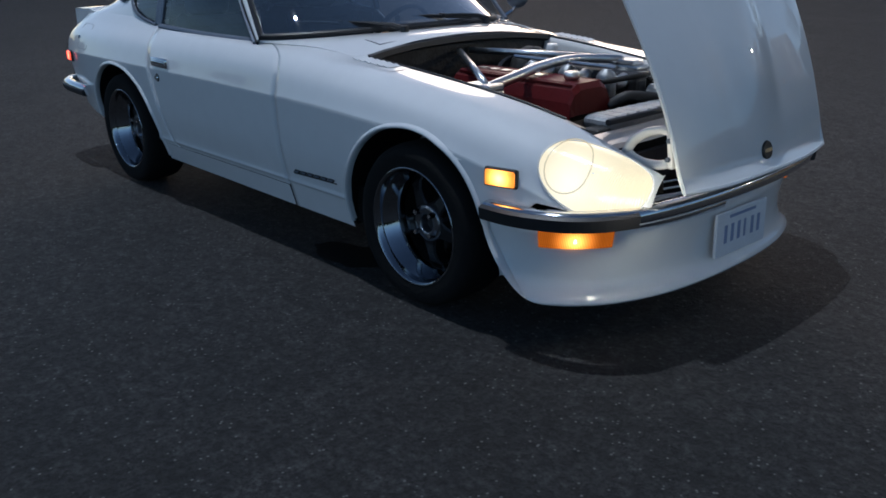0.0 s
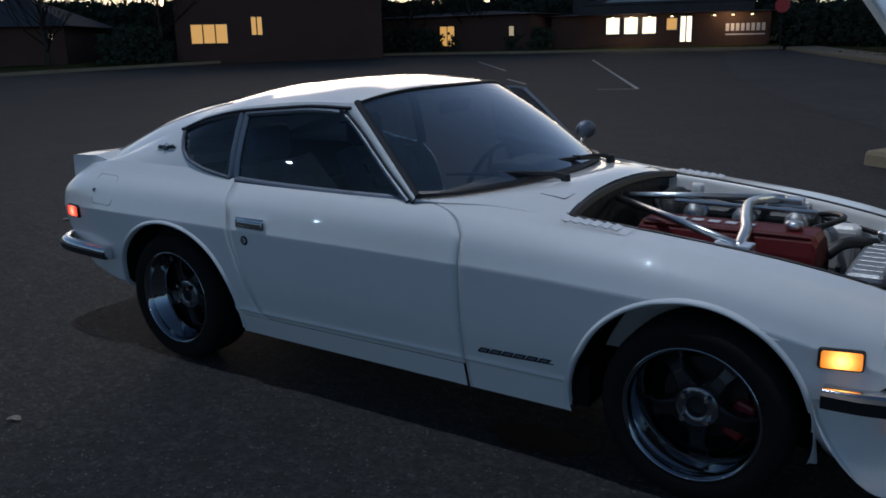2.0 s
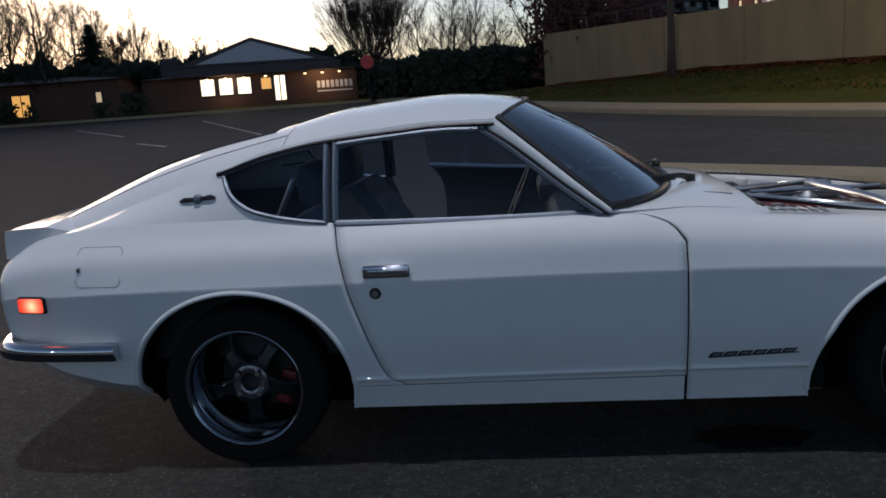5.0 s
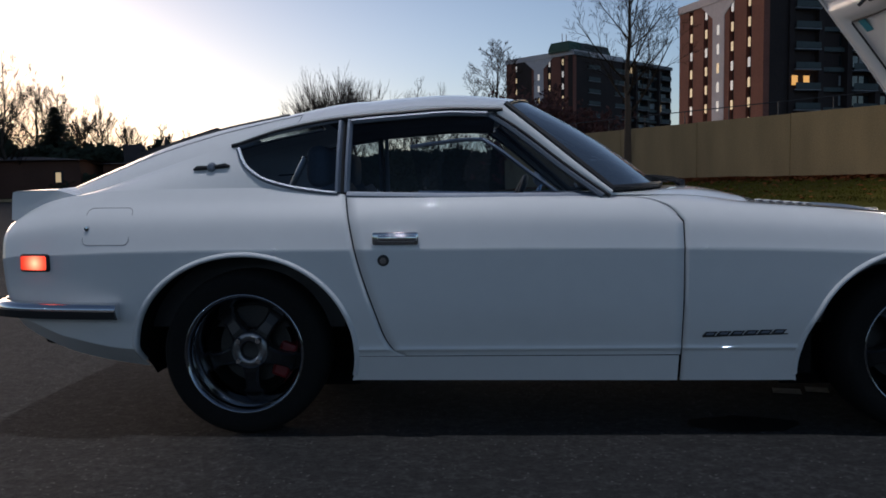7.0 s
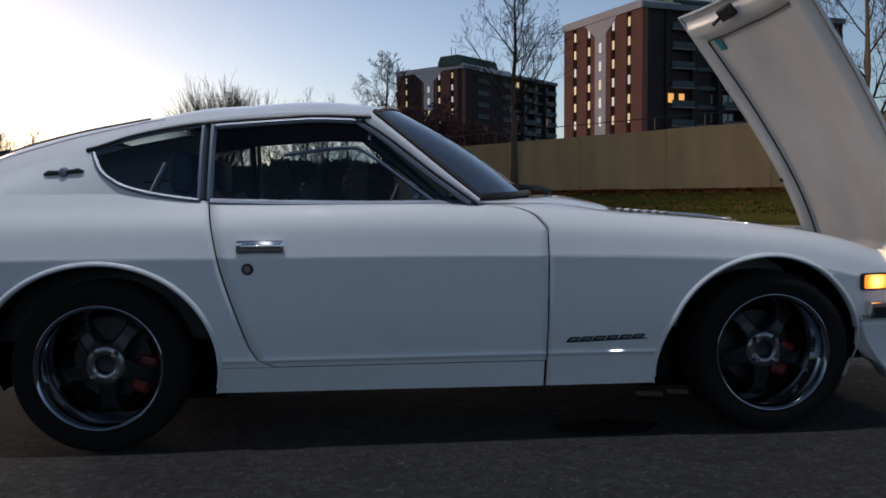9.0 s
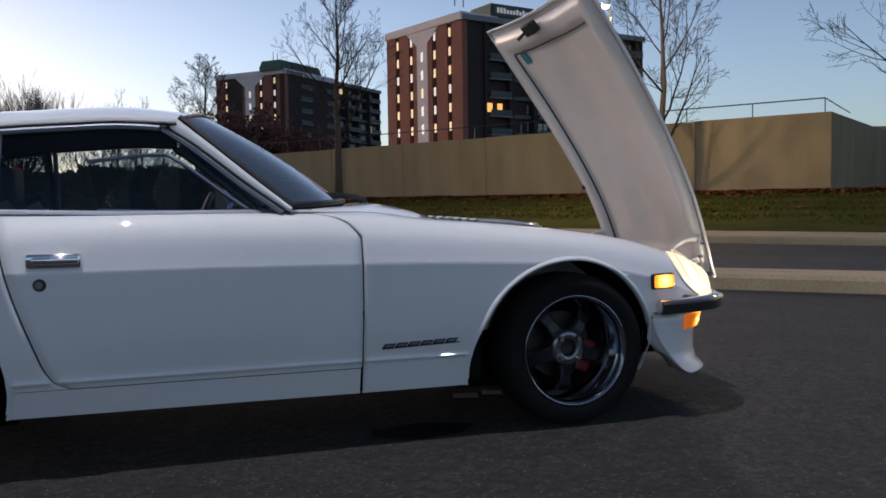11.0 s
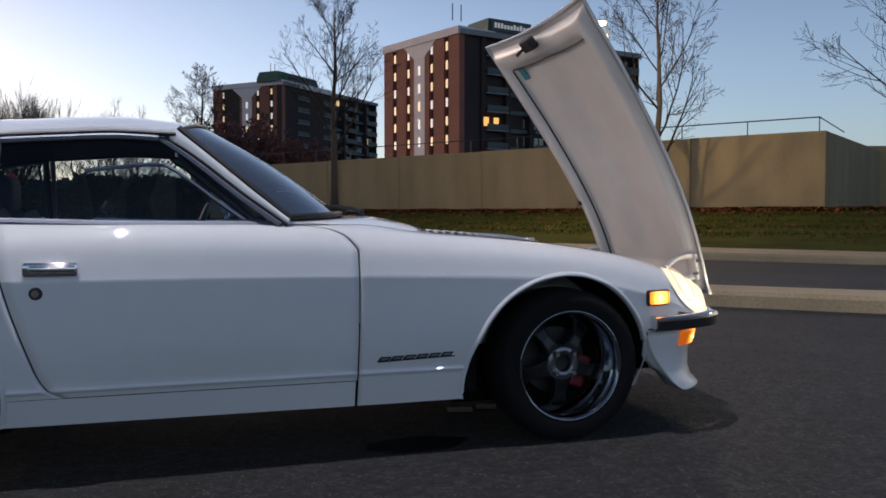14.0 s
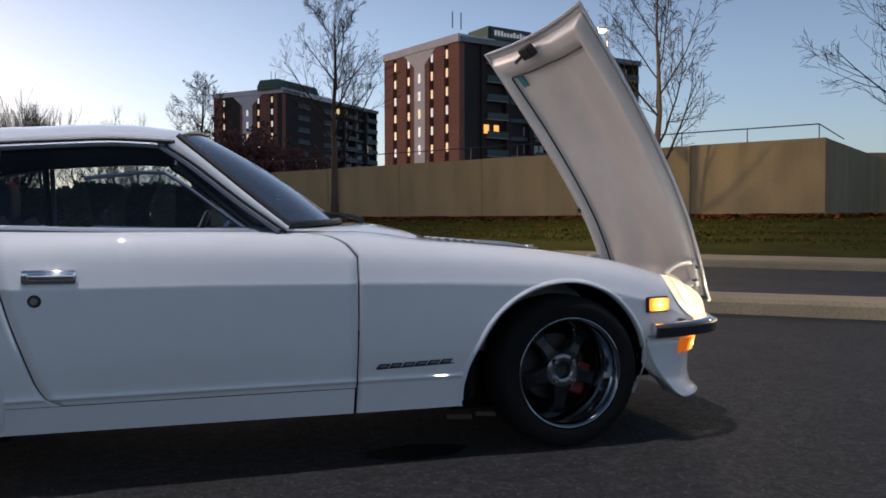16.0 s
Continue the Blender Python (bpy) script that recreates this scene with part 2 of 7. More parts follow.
M_HOUSEBRICK = mat("house_brick", (0.07, 0.035, 0.026), 0.9, spread=0.2, scale=0.7, fine=12, bump=0.2)
M_PAINTLINE = mat("worn_line_paint", (0.42, 0.42, 0.40), 0.8, spread=0.4, scale=2.5, fine=30, bump=0.1)
M_SIGNRED = mat("stop_sign_red", (0.45, 0.03, 0.03), 0.5, spread=0.1, bump=0)


# ---- mesh tools ----
def add_mesh(name, bm, material, parent=None, label="", smooth=False, at=None):
    me = bpy.data.meshes.new(name)
    bm.to_mesh(me)
    bm.free()
    me.materials.append(material)
    if smooth:
        me.polygons.foreach_set("use_smooth", [True] * len(me.polygons))
    ob = new(name, me)
    if parent:
        ob.parent = parent
    if at is not None:
        ob.matrix_basis = at
    if label:
        ob["label"] = label
    return ob


def part(name, bm, material, parent, label="", smooth=False, at=None):
    return add_mesh(name, bm, material, parent, label, smooth, at)


def thing(name, label, category, group="", kind="", at=None):
    ob = new(name)
    ob.empty_display_size = 0.1
    if at is not None:
        ob.matrix_basis = at
    return tagged(ob, label, category, group, kind)


def box_bm(x0, x1, y0, y1, z0, z1, bevel=0.0, bm=None, segments=2):
    own = bmesh.new()
    bmesh.ops.create_cube(own, size=1)
    bmesh.ops.scale(own, vec=(x1 - x0, y1 - y0, z1 - z0), verts=own.verts)
    bmesh.ops.translate(own, vec=((x0 + x1) / 2, (y0 + y1) / 2, (z0 + z1) / 2), verts=own.verts)
    if bevel:
        bmesh.ops.bevel(own, geom=own.edges[:], offset=bevel, segments=segments, profile=0.5, affect="EDGES")
    if bm is None:
        return own
    return join(bm, own)


def join(bm, other):
    me = bpy.data.meshes.new("join")
    other.to_mesh(me)
    other.free()
    bm.from_mesh(me)
    bpy.data.meshes.remove(me)
    return bm


def grid_bm(rows, closed_u=False, closed_v=False, bm=None):
    """A sheet through rows of points of equal length."""
    bm = bm or bmesh.new()
    vs = [[bm.verts.new(p) for p in r] for r in rows]
    nr, nc = len(vs), len(vs[0])
    for i in range(nr if closed_u else nr - 1):
        for j in range(nc if closed_v else nc - 1):
            a, b, c, d = vs[i][j], vs[(i + 1) % nr][j], vs[(i + 1) % nr][(j + 1) % nc], vs[i][(j + 1) % nc]
            bm.faces.new((a, b, c, d))
    return bm


def tube_bm(points, radius, sides=8, bm=None, caps=True, flat=1.0):
    """A pipe along points; radius one number or one for each point."""
    bm = bm or bmesh.new()
    pts = [Vector(p) for p in points]
    rad = radius if isinstance(radius, (list, tuple)) else [radius] * len(pts)
    rings = []
    ref = None
    for i, p in enumerate(pts):
        d = (pts[min(i + 1, len(pts) - 1)] - pts[max(i - 1, 0)]).normalized()
        if ref is None:
            ref = d.orthogonal().normalized()
        ref = (ref - d * ref.dot(d))
        ref = ref.normalized() if ref.length > 1e-6 else d.orthogonal().normalized()
        side = d.cross(ref)
        rings.append([bm.verts.new(p + rad[i] * (math.cos(2 * math.pi * k / sides) * ref + flat * math.sin(2 * math.pi * k / sides) * side)) for k in range(sides)])
    for a, b in zip(rings, rings[1:]):
        for k in range(sides):
            bm.faces.new((a[k], a[(k + 1) % sides], b[(k + 1) % sides], b[k]))
    if caps:
        bm.faces.new(list(reversed(rings[0])))
        bm.faces.new(rings[-1])
    return bm


def smooth_path(points, n=6):
    """Catmull-Rom through points."""
    pts = [Vector(p) for p in points]
    out = []
    for i in range(len(pts) - 1):
        p0, p1, p2, p3 = pts[max(i - 1, 0)], pts[i], pts[i + 1], pts[min(i + 2, len(pts) - 1)]
        for k in range(n):
            t = k / n
            out.append(0.5 * (2 * p1 + (p2 - p0) * t + (2 * p0 - 5 * p1 + 4 * p2 - p3) * t * t + (3 * p1 - p0 - 3 * p2 + p3) * t ** 3))
    out.append(pts[-1])
    return out


def lathe_bm(profile, sides=48, axis="y", bm=None):
    """Turn (r, h) points about an axis."""
    rows = []
    for k in range(sides):
        a = 2 * math.pi * k / sides
        c, s = math.cos(a), math.sin(a)
        rows.append([(r * c, h, r * s) if axis == "y" else (r * c, r * s, h) for r, h in profile])
    return grid_bm(rows, closed_u=True, bm=bm)


def interp(xs, ys, x):
    """Smooth monotone interpolation in a short table."""
    if x <= xs[0]:
        return ys[0]
    if x >= xs[-1]:
        return ys[-1]
    i = max(k for k in range(len(xs)) if xs[k] <= x)
    i = min(i, len(xs) - 2)

    def slope(k):
        if k <= 0 or k >= len(xs) - 1:
            j = 0 if k <= 0 else len(xs) - 2
            return (ys[j + 1] - ys[j]) / (xs[j + 1] - xs[j])
        a, b = (ys[k] - ys[k - 1]) / (xs[k] - xs[k - 1]), (ys[k + 1] - ys[k]) / (xs[k + 1] - xs[k])
        return 0.0 if a * b <= 0 else 2 * a * b / (a + b)
    h = xs[i + 1] - xs[i]
    t = (x - xs[i]) / h
    m0, m1 = slope(i) * h, slope(i + 1) * h
    return (2 * t ** 3 - 3 * t * t + 1) * ys[i] + (t ** 3 - 2 * t * t + t) * m0 + (-2 * t ** 3 + 3 * t * t) * ys[i + 1] + (t ** 3 - t * t) * m1


def solidify(bm, thick):
    geo = bmesh.ops.solidify(bm, geom=bm.faces[:], thickness=thick)
    return bm


# ---- ground: one sheet, level about the car, rising gently beyond ----
def rise(x, y):
    far = max(0.0, y - 9.0)
    return 0.0125 * far if far < 90 else 0.0125 * 90


WALL_A, WALL_B = Vector((20.4, 19.3)), Vector((1.3, 45.5))
WALL_DIR = (WALL_B - WALL_A).normalized()
WALL_OUT = Vector((-WALL_DIR.y, WALL_DIR.x))       # from the wall back to the road
if WALL_OUT.dot(Vector((0, 0)) - WALL_A) < 0:
    WALL_OUT = -WALL_OUT


xs = sorted(set([-1200, -500, -250, -150, -100, -70] + list(range(-60, 80, 4)) + [100, 150, 250, 500, 1200]))
ys = sorted(set([-1200, -500, -200, -100, -60, -30, -10] + list(range(0, 120, 4)) + [9, 150, 250, 500, 1200]))
add = add_mesh("ground", grid_bm([[(x, y, rise(x, y)) for y in ys] for x in xs]), M_LOT)
tagged(add, "worn dark grey asphalt of an empty parking lot", "parking lot", kind="structure")

KERB1 = [(19.0, -2.0), (15.2, 4.2), (11.2, 8.9), (9.2, 11.0), (5.6, 15.6), (2.4, 20.8), (-1.5, 29.0), (-6.0, 40.0), (-9.0, 48.0)]
WALK_W = 1.7


def offset_path(path, d):
    out = []
    for i, p in enumerate(path):
        a, b = Vector(path[max(i - 1, 0)][:2]), Vector(path[min(i + 1, len(path) - 1)][:2])
        t = (b - a).normalized()
        out.append((p[0] + t.y * d, p[1] - t.x * d))
    return out


def strip(name, path, profile, material, label, category):
    """A band along path; profile: (offset to the right, height)."""
    path = [tuple(p) for p in smooth_path([(x, y, 0) for x, y in path], 5)]
    path = [(p[0], p[1]) for p in path]
    rows = []
    for d, h in profile:
        rows.append([(x, y, rise(x, y) + h) for x, y in offset_path(path, d)])
    ob = add_mesh(name, grid_bm(rows), material)
    return tagged(ob, label, category, kind="structure")


strip("pavement", KERB1, [(-0.002, -0.05), (0, 0.11), (0.02, 0.15), (0.17, 0.155), (0.175, 0.15), (0.18, 0.155), (WALK_W, 0.17), (WALK_W + 0.1, 0.1)], M_CONCRETE,
      "pale weathered concrete walk and kerb along the road", "sidewalk")
ISLAND = [(24.0, -14.0), (12.0, -3.4), (7.5, 0.55), (5.6, 2.25), (4.6, 3.2), (2.9, 4.9), (1.5, 6.1), (0.62, 6.75)]
strip("kerb_island", ISLAND, [(0, -0.05), (0.012, 0.11), (0.04, 0.15), (0.35, 0.165), (0.75, 0.15), (0.79, 0.11), (0.8, -0.05)], M_CONCRETE,
      "low narrow concrete island between the lot and the road", "traffic island")
# the island runs out in a low pointed end
tip_rows = []
for k in range(9):
    f = k / 8
    c = Vector((1.10, 7.05)).lerp(Vector((0.66, 7.27)), f)
    w = 0.40 * (1 - f) ** 0.75 + 0.02
    h = 0.16 * (1 - f) ** 1.3
    across = Vector((0.66, 0.75))
    tip_rows.append([(c.x + across.x * w * u, c.y + across.y * w * u, rise(c.x, c.y) + (h * q if q > 0 else -0.02)) for u, q in ((-1, 0), (-0.95, 0.75), (-0.6, 0.95), (0, 1.0), (0.6, 0.95), (0.95, 0.75), (1, 0))])
tagged(add_mesh("kerb_nose", grid_bm(tip_rows), M_CONCRETE, smooth=True), "low pointed concrete end of the island", "traffic island", kind="structure")
strip("road", [(x, y) for x, y in ISLAND[:-1]] + [(0.3, 9.0), (-3.0, 16.0), (-7.0, 27.0), (-12.0, 45.0)], [(0.6, 0.006), (3.2, 0.010), (5.2, 0.006)], M_ROAD,
      "smooth darker asphalt of the road beyond the lot", "road")

# grass bank from the walk to the wall, one sheet
inner = [(p[0], p[1]) for p in smooth_path([(x, y, 0) for x, y in offset_path(KERB1, WALK_W + 0.05)], 5)]
rows = []
for k in range(13):
    f = k / 12
    row = []
    for x, y in inner:
        d = (Vector((x, y)) - WALL_A).dot(WALL_OUT)
        px, py = x - WALL_OUT.x * (d + 10) * f, y - WALL_OUT.y * (d + 10) * f
        up = min(1.0, f * (d + 10) / max(d, 0.1))
        along = (Vector((px, py)) - WALL_A).dot(WALL_DIR)
        top = 1.22 if along < 20 else 1.22 - 0.035 * (along - 20)
        z0 = rise(x, y) + 0.15
        z = z0 + (top - z0) * (up ** 1.1) + 0.03 * math.sin(px * 1.7) * math.sin(py * 1.3) * up
        row.append((px, py, z))
    rows.append(row)
BANK = rows
tagged(add_mesh("grass_bank", grid_bm(rows), M_GRASS, smooth=True), "short dull green lawn bank with fallen leaves", "lawn", kind="structure")


def bank_z(x, y):
    best, z = 1e9, 0
    for r in BANK:
        for p in r:
            d = (p[0] - x) ** 2 + (p[1] - y) ** 2
            if d < best:
                best, z = d, p[2]
    return z


# painted lines
def line(name, a, b, w=0.10):
    a, b = Vector(a), Vector(b)
    t = (b - a).normalized()
    n = Vector((-t.y, t.x)) * w / 2
    bm = bmesh.new()
    rows = []
    for k in range(9):
        p = a.lerp(b, k / 8)
        rows.append([(p.x + n.x, p.y + n.y, rise(p.x, p.y) + 0.005), (p.x - n.x, p.y - n.y, rise(p.x, p.y) + 0.005)])
    return tagged(add_mesh(name, grid_bm(rows), M_PAINTLINE), "faded white parking line on the asphalt", "road marking", kind="structure")


line("parking_line", (-15.0, 35.0), (-5.9, 17.2))
line("parking_line", (-6.8, 16.8), (-5.9, 17.2))
line("parking_line", (-20.5, 33.5), (-14.2, 25.2))
line("parking_line", (-11.5, 20.5), (-9.7, 18.4))
line("parking_line", (0.865, -0.15), (0.970, -0.18), 0.09)
line("parking_line", (1.005, -0.13), (1.090, -0.155), 0.09)


# ---- concrete wall with joints and a rail ----
def wall_panel(a, b, z0, z1, thick, name, parent):
    a, b = Vector(a), Vector(b)
    t = (b - a).normalized()
    n = WALL_OUT
    bm = box_bm(0.012, (b - a).length - 0.012, -thick, 0, z0, z1, 0.02)
    m = Matrix(((t.x, n.x, 0, a.x), (t.y, n.y, 0, a.y), (0, 0, 1, 0), (0, 0, 0, 1)))
    return part(name, bm, M_WALL, parent, at=m)


wall = thing("concrete_wall", "tan concrete retaining wall with panel joints and weather streaks", "wall", kind="structure")
LEN = (WALL_B - WALL_A).length
N = 7
for k in range(N):
    a, b = WALL_A + WALL_DIR * LEN * k / N, WALL_A + WALL_DIR * LEN * (k + 1) / N
    wall_panel(a, b, -0.3, 3.78 - 0.02 * k, 0.45, "panel", wall)
back = WALL_A - WALL_OUT * 7.5
far_wall = thing("far_wall", "second tan concrete wall set back beyond the first", "wall", kind="structure")
part("panel", box_bm(0, 30, 0, 0.4, -0.3, 3.98, 0.02), M_WALL, far_wall, at=Matrix.Translation((26.0, 26.2, 0)) @ pose(0, 0, 0, 0, 0, -17))
return_wall = thing("wall_return", "side face of the concrete wall at its end", "wall", kind="structure")
m = Matrix(((-WALL_OUT.x, WALL_DIR.x, 0, WALL_A.x), (-WALL_OUT.y, WALL_DIR.y, 0, WALL_A.y), (0, 0, 1, 0), (0, 0, 0, 1)))
part("panel", box_bm(0.46, 12, 0.0, 0.4, -0.3, 3.77, 0.02), M_WALL, return_wall, at=m)
rail = thing("guard_rail", "thin dark steel guard rail along the wall top", "railing")
bm_top = tube_bm([(*(WALL_A + WALL_DIR * s - WALL_OUT * 0.35), 4.28) for s in (0.3, 12, 24, LEN)], 0.022, 6)
part("top_rail", bm_top, M_RAIL, rail)
for s in np.arange(0.3, LEN, 2.4):
    p = WALL_A + WALL_DIR * s - WALL_OUT * 0.35
    part("post", tube_bm([(p.x, p.y, 3.6), (p.x, p.y, 4.28)], 0.02, 6), M_RAIL, rail)
p = WALL_A + WALL_DIR * 0.3 - WALL_OUT * 0.35
part("end_rail", tube_bm([(p.x, p.y, 4.28), (p.x - WALL_OUT.x * 4, p.y - WALL_OUT.y * 4, 4.1)], 0.022, 6), M_RAIL, rail)


# ---- apartment towers ----
def tower(name, left, corner, right, top, floors, floor_h, gold, sign, label, room):
    """Brick end face from left to corner, balcony face from corner to right."""
    L, C, R = Vector(left), Vector(corner), Vector(right)
    t = thing(name, label, "apartment building")
    u, v = (C - L), (R - C)
    wu, wv = u.length, v.length
    u.normalize(), v.normalize()
    base = top - floors * floor_h - 1.2

    def frame_of(o, d):
        n = Vector((d.y, -d.x))
        if n.dot(-o) < 0:
            n = -n
        return Matrix(((d.x, -n.x, 0, o.x), (d.y, -n.y, 0, o.y), (0, 0, 1, 0), (0, 0, 0, 1)))
    fu, fv = frame_of(L, u), frame_of(C, v)
    # end face: brick piers, window bays recessed between with shade put in their colour, a pale strip in the middle
    part("core", box_bm(0.3, wu - 0.2, 0.6, 20, -2, top - 1.2), M_BRICKSHADE, t, at=fu)
    part("parapet", box_bm(-0.2, wu + 0.1, -0.25, 20, top - 1.2, top, 0.05), M_STUCCO, t, at=fu)
    bays = [0.155, 0.345, 0.655, 0.845]
    edges = [0.0]
    for b in bays:
        edges += [b - 0.028, b + 0.028]
    edges += [1.0]
    for i in range(0, len(edges), 2):
        a, b = edges[i] * wu, edges[i + 1] * wu
        if i == 4:
            mid0, mid1 = 0.43 * wu, 0.57 * wu
            part("brick_pier", box_bm(a, mid0, 0.0, 1.0, -2, top - 1.2), M_BRICK, t, at=fu)
            part("brick_pier", box_bm(mid1, b, 0.0, 1.0, -2, top - 1.2), M_BRICK, t, at=fu)
            part("pale_strip", box_bm(mid0, mid1, -0.06, 1.0, -2, top - 1.2), M_STUCCO, t, at=fu)
            wedge = bmesh.new()
            pts = [(mid0 - 0.14 * wu, top - 1.2), (mid1 + 0.14 * wu, top - 1.2), (mid1, top - 1.2 - 0.11 * wu), (mid0, top - 1.2 - 0.11 * wu)]
            f = wedge.faces.new([wedge.verts.new((x, -0.10, z)) for x, z in pts])
            ext = bmesh.ops.extrude_face_region(wedge, geom=[f])
            bmesh.ops.translate(wedge, vec=(0, 0.5, 0), verts=[g for g in ext["geom"] if isinstance(g, bmesh.types.BMVert)])
            part("pale_gable", wedge, M_STUCCO, t, at=fu)
        else:
            part("brick_pier", box_bm(a, b, 0.0, 1.0, -2, top - 1.2), M_BRICK, t, at=fu)
    rnd = random.Random(len(name) + int(top))
    for fl in range(floors):
        z = top - 1.2 - (fl + 0.72) * floor_h
        for b in bays + [0.5]:
            w, h = (0.50, 1.35) if b != 0.5 else (0.62, 1.5)
            y = 0.06 if b != 0.5 else -0.09
            part("window_pane", box_bm(b * wu - w / 2, b * wu + w / 2, y, y + 0.06, z, z + h), M_WINLIT if rnd.random() < 0.5 else M_WINPALE, t, at=fu)
    # balcony face, its shade put into the colour of core and piers
    part("rear_core", box_bm(0.2, wv, 1.6, 18, -2, top - 1.2), M_BRICKSHADE, t, at=fv)
    part("roof_slab", box_bm(0.1, wv + 0.2, -0.2, 18, top - 1.2, top - 0.35, 0.05), M_SLAB, t, at=fv)
    nb = 8
    for k in range(nb + 1):
        x = k * wv / nb
        part("pier", box_bm(max(0, x - 0.42), min(wv, x + 0.42), 0.25, 1.7, -2, top - 1.2), M_BRICKSHADE, t, at=fv)
    for fl in range(floors):
        z = top - 1.2 - (fl + 1) * floor_h
        for k in range(nb):
            x0, x1 = k * wv / nb + 0.42, (k + 1) * wv / nb - 0.42
            half = (x1 - x0) / 2
            for j in (0, 1):
                pick = rnd.random()
                pane_m = M_WINLIT if pick < 0.03 else M_CURTAIN if pick < 0.34 else M_WIN
                tall = 0.30 if k % 2 else 0.95
                part("window_pane", box_bm(x0 + half * j + 0.12, x0 + half * (j + 1) - 0.12, 1.50, 1.57, z + tall, z + 2.35), pane_m, t, at=fv)
            if k % 2:
                part("balcony", box_bm(x0 - 0.1, x1 + 0.1, -0.25, 1.58, z, z + 0.20), M_SLAB, t, at=fv)
                part("balcony_rail", box_bm(x0 - 0.05, x1 + 0.05, -0.22, -0.16, z + 0.28, z + 1.10), M_BALCONY, t, at=fv)
            else:
                part("spandrel", box_bm(x0, x1, 0.9, 1.58, z, z + 0.62), M_BALCONY, t, at=fv)
    for f, fl, w in gold:
        z = top - 1.2 - (fl + 1) * floor_h
        part("glow_window", box_bm(f * wv - w / 2, f * wv + w / 2, 0.1, 0.2, z + 0.75, z + 2.1), M_WINGOLD, t, at=fv)
    # rooftop machine room with its sign
    px0, px1, sx0, sx1 = (wv * k for k in room)
    roof_rows = []
    for k, zz in ((0.0, top - 0.34), (0.0, top + 0.5), (0.45, top + 2.1)):
        roof_rows.append([(px0 + k, 0.6 + k, zz), (px1 - k, 0.6 + k, zz), (px1 - k, 7 - k, zz), (px0 + k, 7 - k, zz)])
    house_bm = grid_bm(roof_rows, closed_v=True)
    house_bm.faces.new([house_bm.verts.new(q) for q in roof_rows[-1]])
    part("penthouse", house_bm, M_GREENMETAL, t, at=fv)
    board = part("sign_board", box_bm(sx0, sx1, 0.42, 0.59, top + 0.1, top + 1.9, 0.03), M_SIGN, t, at=fv)
    if sign:       # the lettering as plain bars
        for k in range(11):
            x = sx0 + (sx1 - sx0) * (0.07 + 0.079 * k)
            tall = 1.38 if k in (0, 1, 2, 6, 8) else 1.16
            part("sign_bar", box_bm(x, x + (sx1 - sx0) * 0.052, 0.36, 0.415, top + 0.58, top + tall), M_LETTER, t, at=fv)
    for x in (2.0, 3.6):
        part("aerial", tube_bm([(x, 5, top + 2.0), (x, 5, top + 4.6)], 0.09, 5), M_RAIL, t, at=fv)
    return t


tower("apartment_tower", (32.76, 134.98), (39.81, 115.99), (76.18, 125.57), 29.75, 9, 2.85, ((0.135, 4, 0.9), (0.185, 4, 0.9), (0.14, 6, 0.7), (0.93, 1, 0.5)), True,
      "ten-storey red brick apartment tower with pale centre strip and lit windows", (0.15, 0.385, 0.166, 0.372))
tower("apartment_tower", (7.56, 213.27), (22.96, 197.97), (53.22, 229.37), 33.8, 9, 2.9, ((0.55, 6, 0.8),), False,
      "distant red brick apartment tower with green rooftop room", (-0.02, 0.36, 0.08, 0.33))


# ---- bare trees ----
TWIG = 0.005     # thinnest twig


def branch(bm, p, d, length, radius, depth, rnd, ends, droop=0.0, spread=0.55, sides=5):
    steps = 3
    pts, rad = [p], [radius]
    for k in range(steps):
        d = (d + Vector((rnd.uniform(-1, 1), rnd.uniform(-1, 1), rnd.uniform(-0.5, 0.8))) * 0.13 + Vector((0, 0, 0.05 - droop))).normalized()
        pts.append(pts[-1] + d * length / steps)
        rad.append(max(TWIG, radius * (1 - 0.45 * (k + 1) / steps)))
    tube_bm(pts, rad, sides if depth > 1 else 3, bm, caps=False)
    ends.append(pts[-1])
    if depth <= 0:
        return
    n = rnd.choice((3, 3, 4)) if depth > 1 else rnd.choice((3, 4))
    for k in range(n):
        j = rnd.choice((1, 2, 3)) if k else 3
        axis = Vector((rnd.uniform(-1, 1), rnd.uniform(-1, 1), rnd.uniform(-0.3, 0.5)))
        nd = (d + axis * spread).normalized()
        branch(bm, pts[j], nd, length * rnd.uniform(0.55, 0.82), rad[j] * rnd.uniform(0.55, 0.75), depth - 1, rnd, ends, droop, spread, sides)


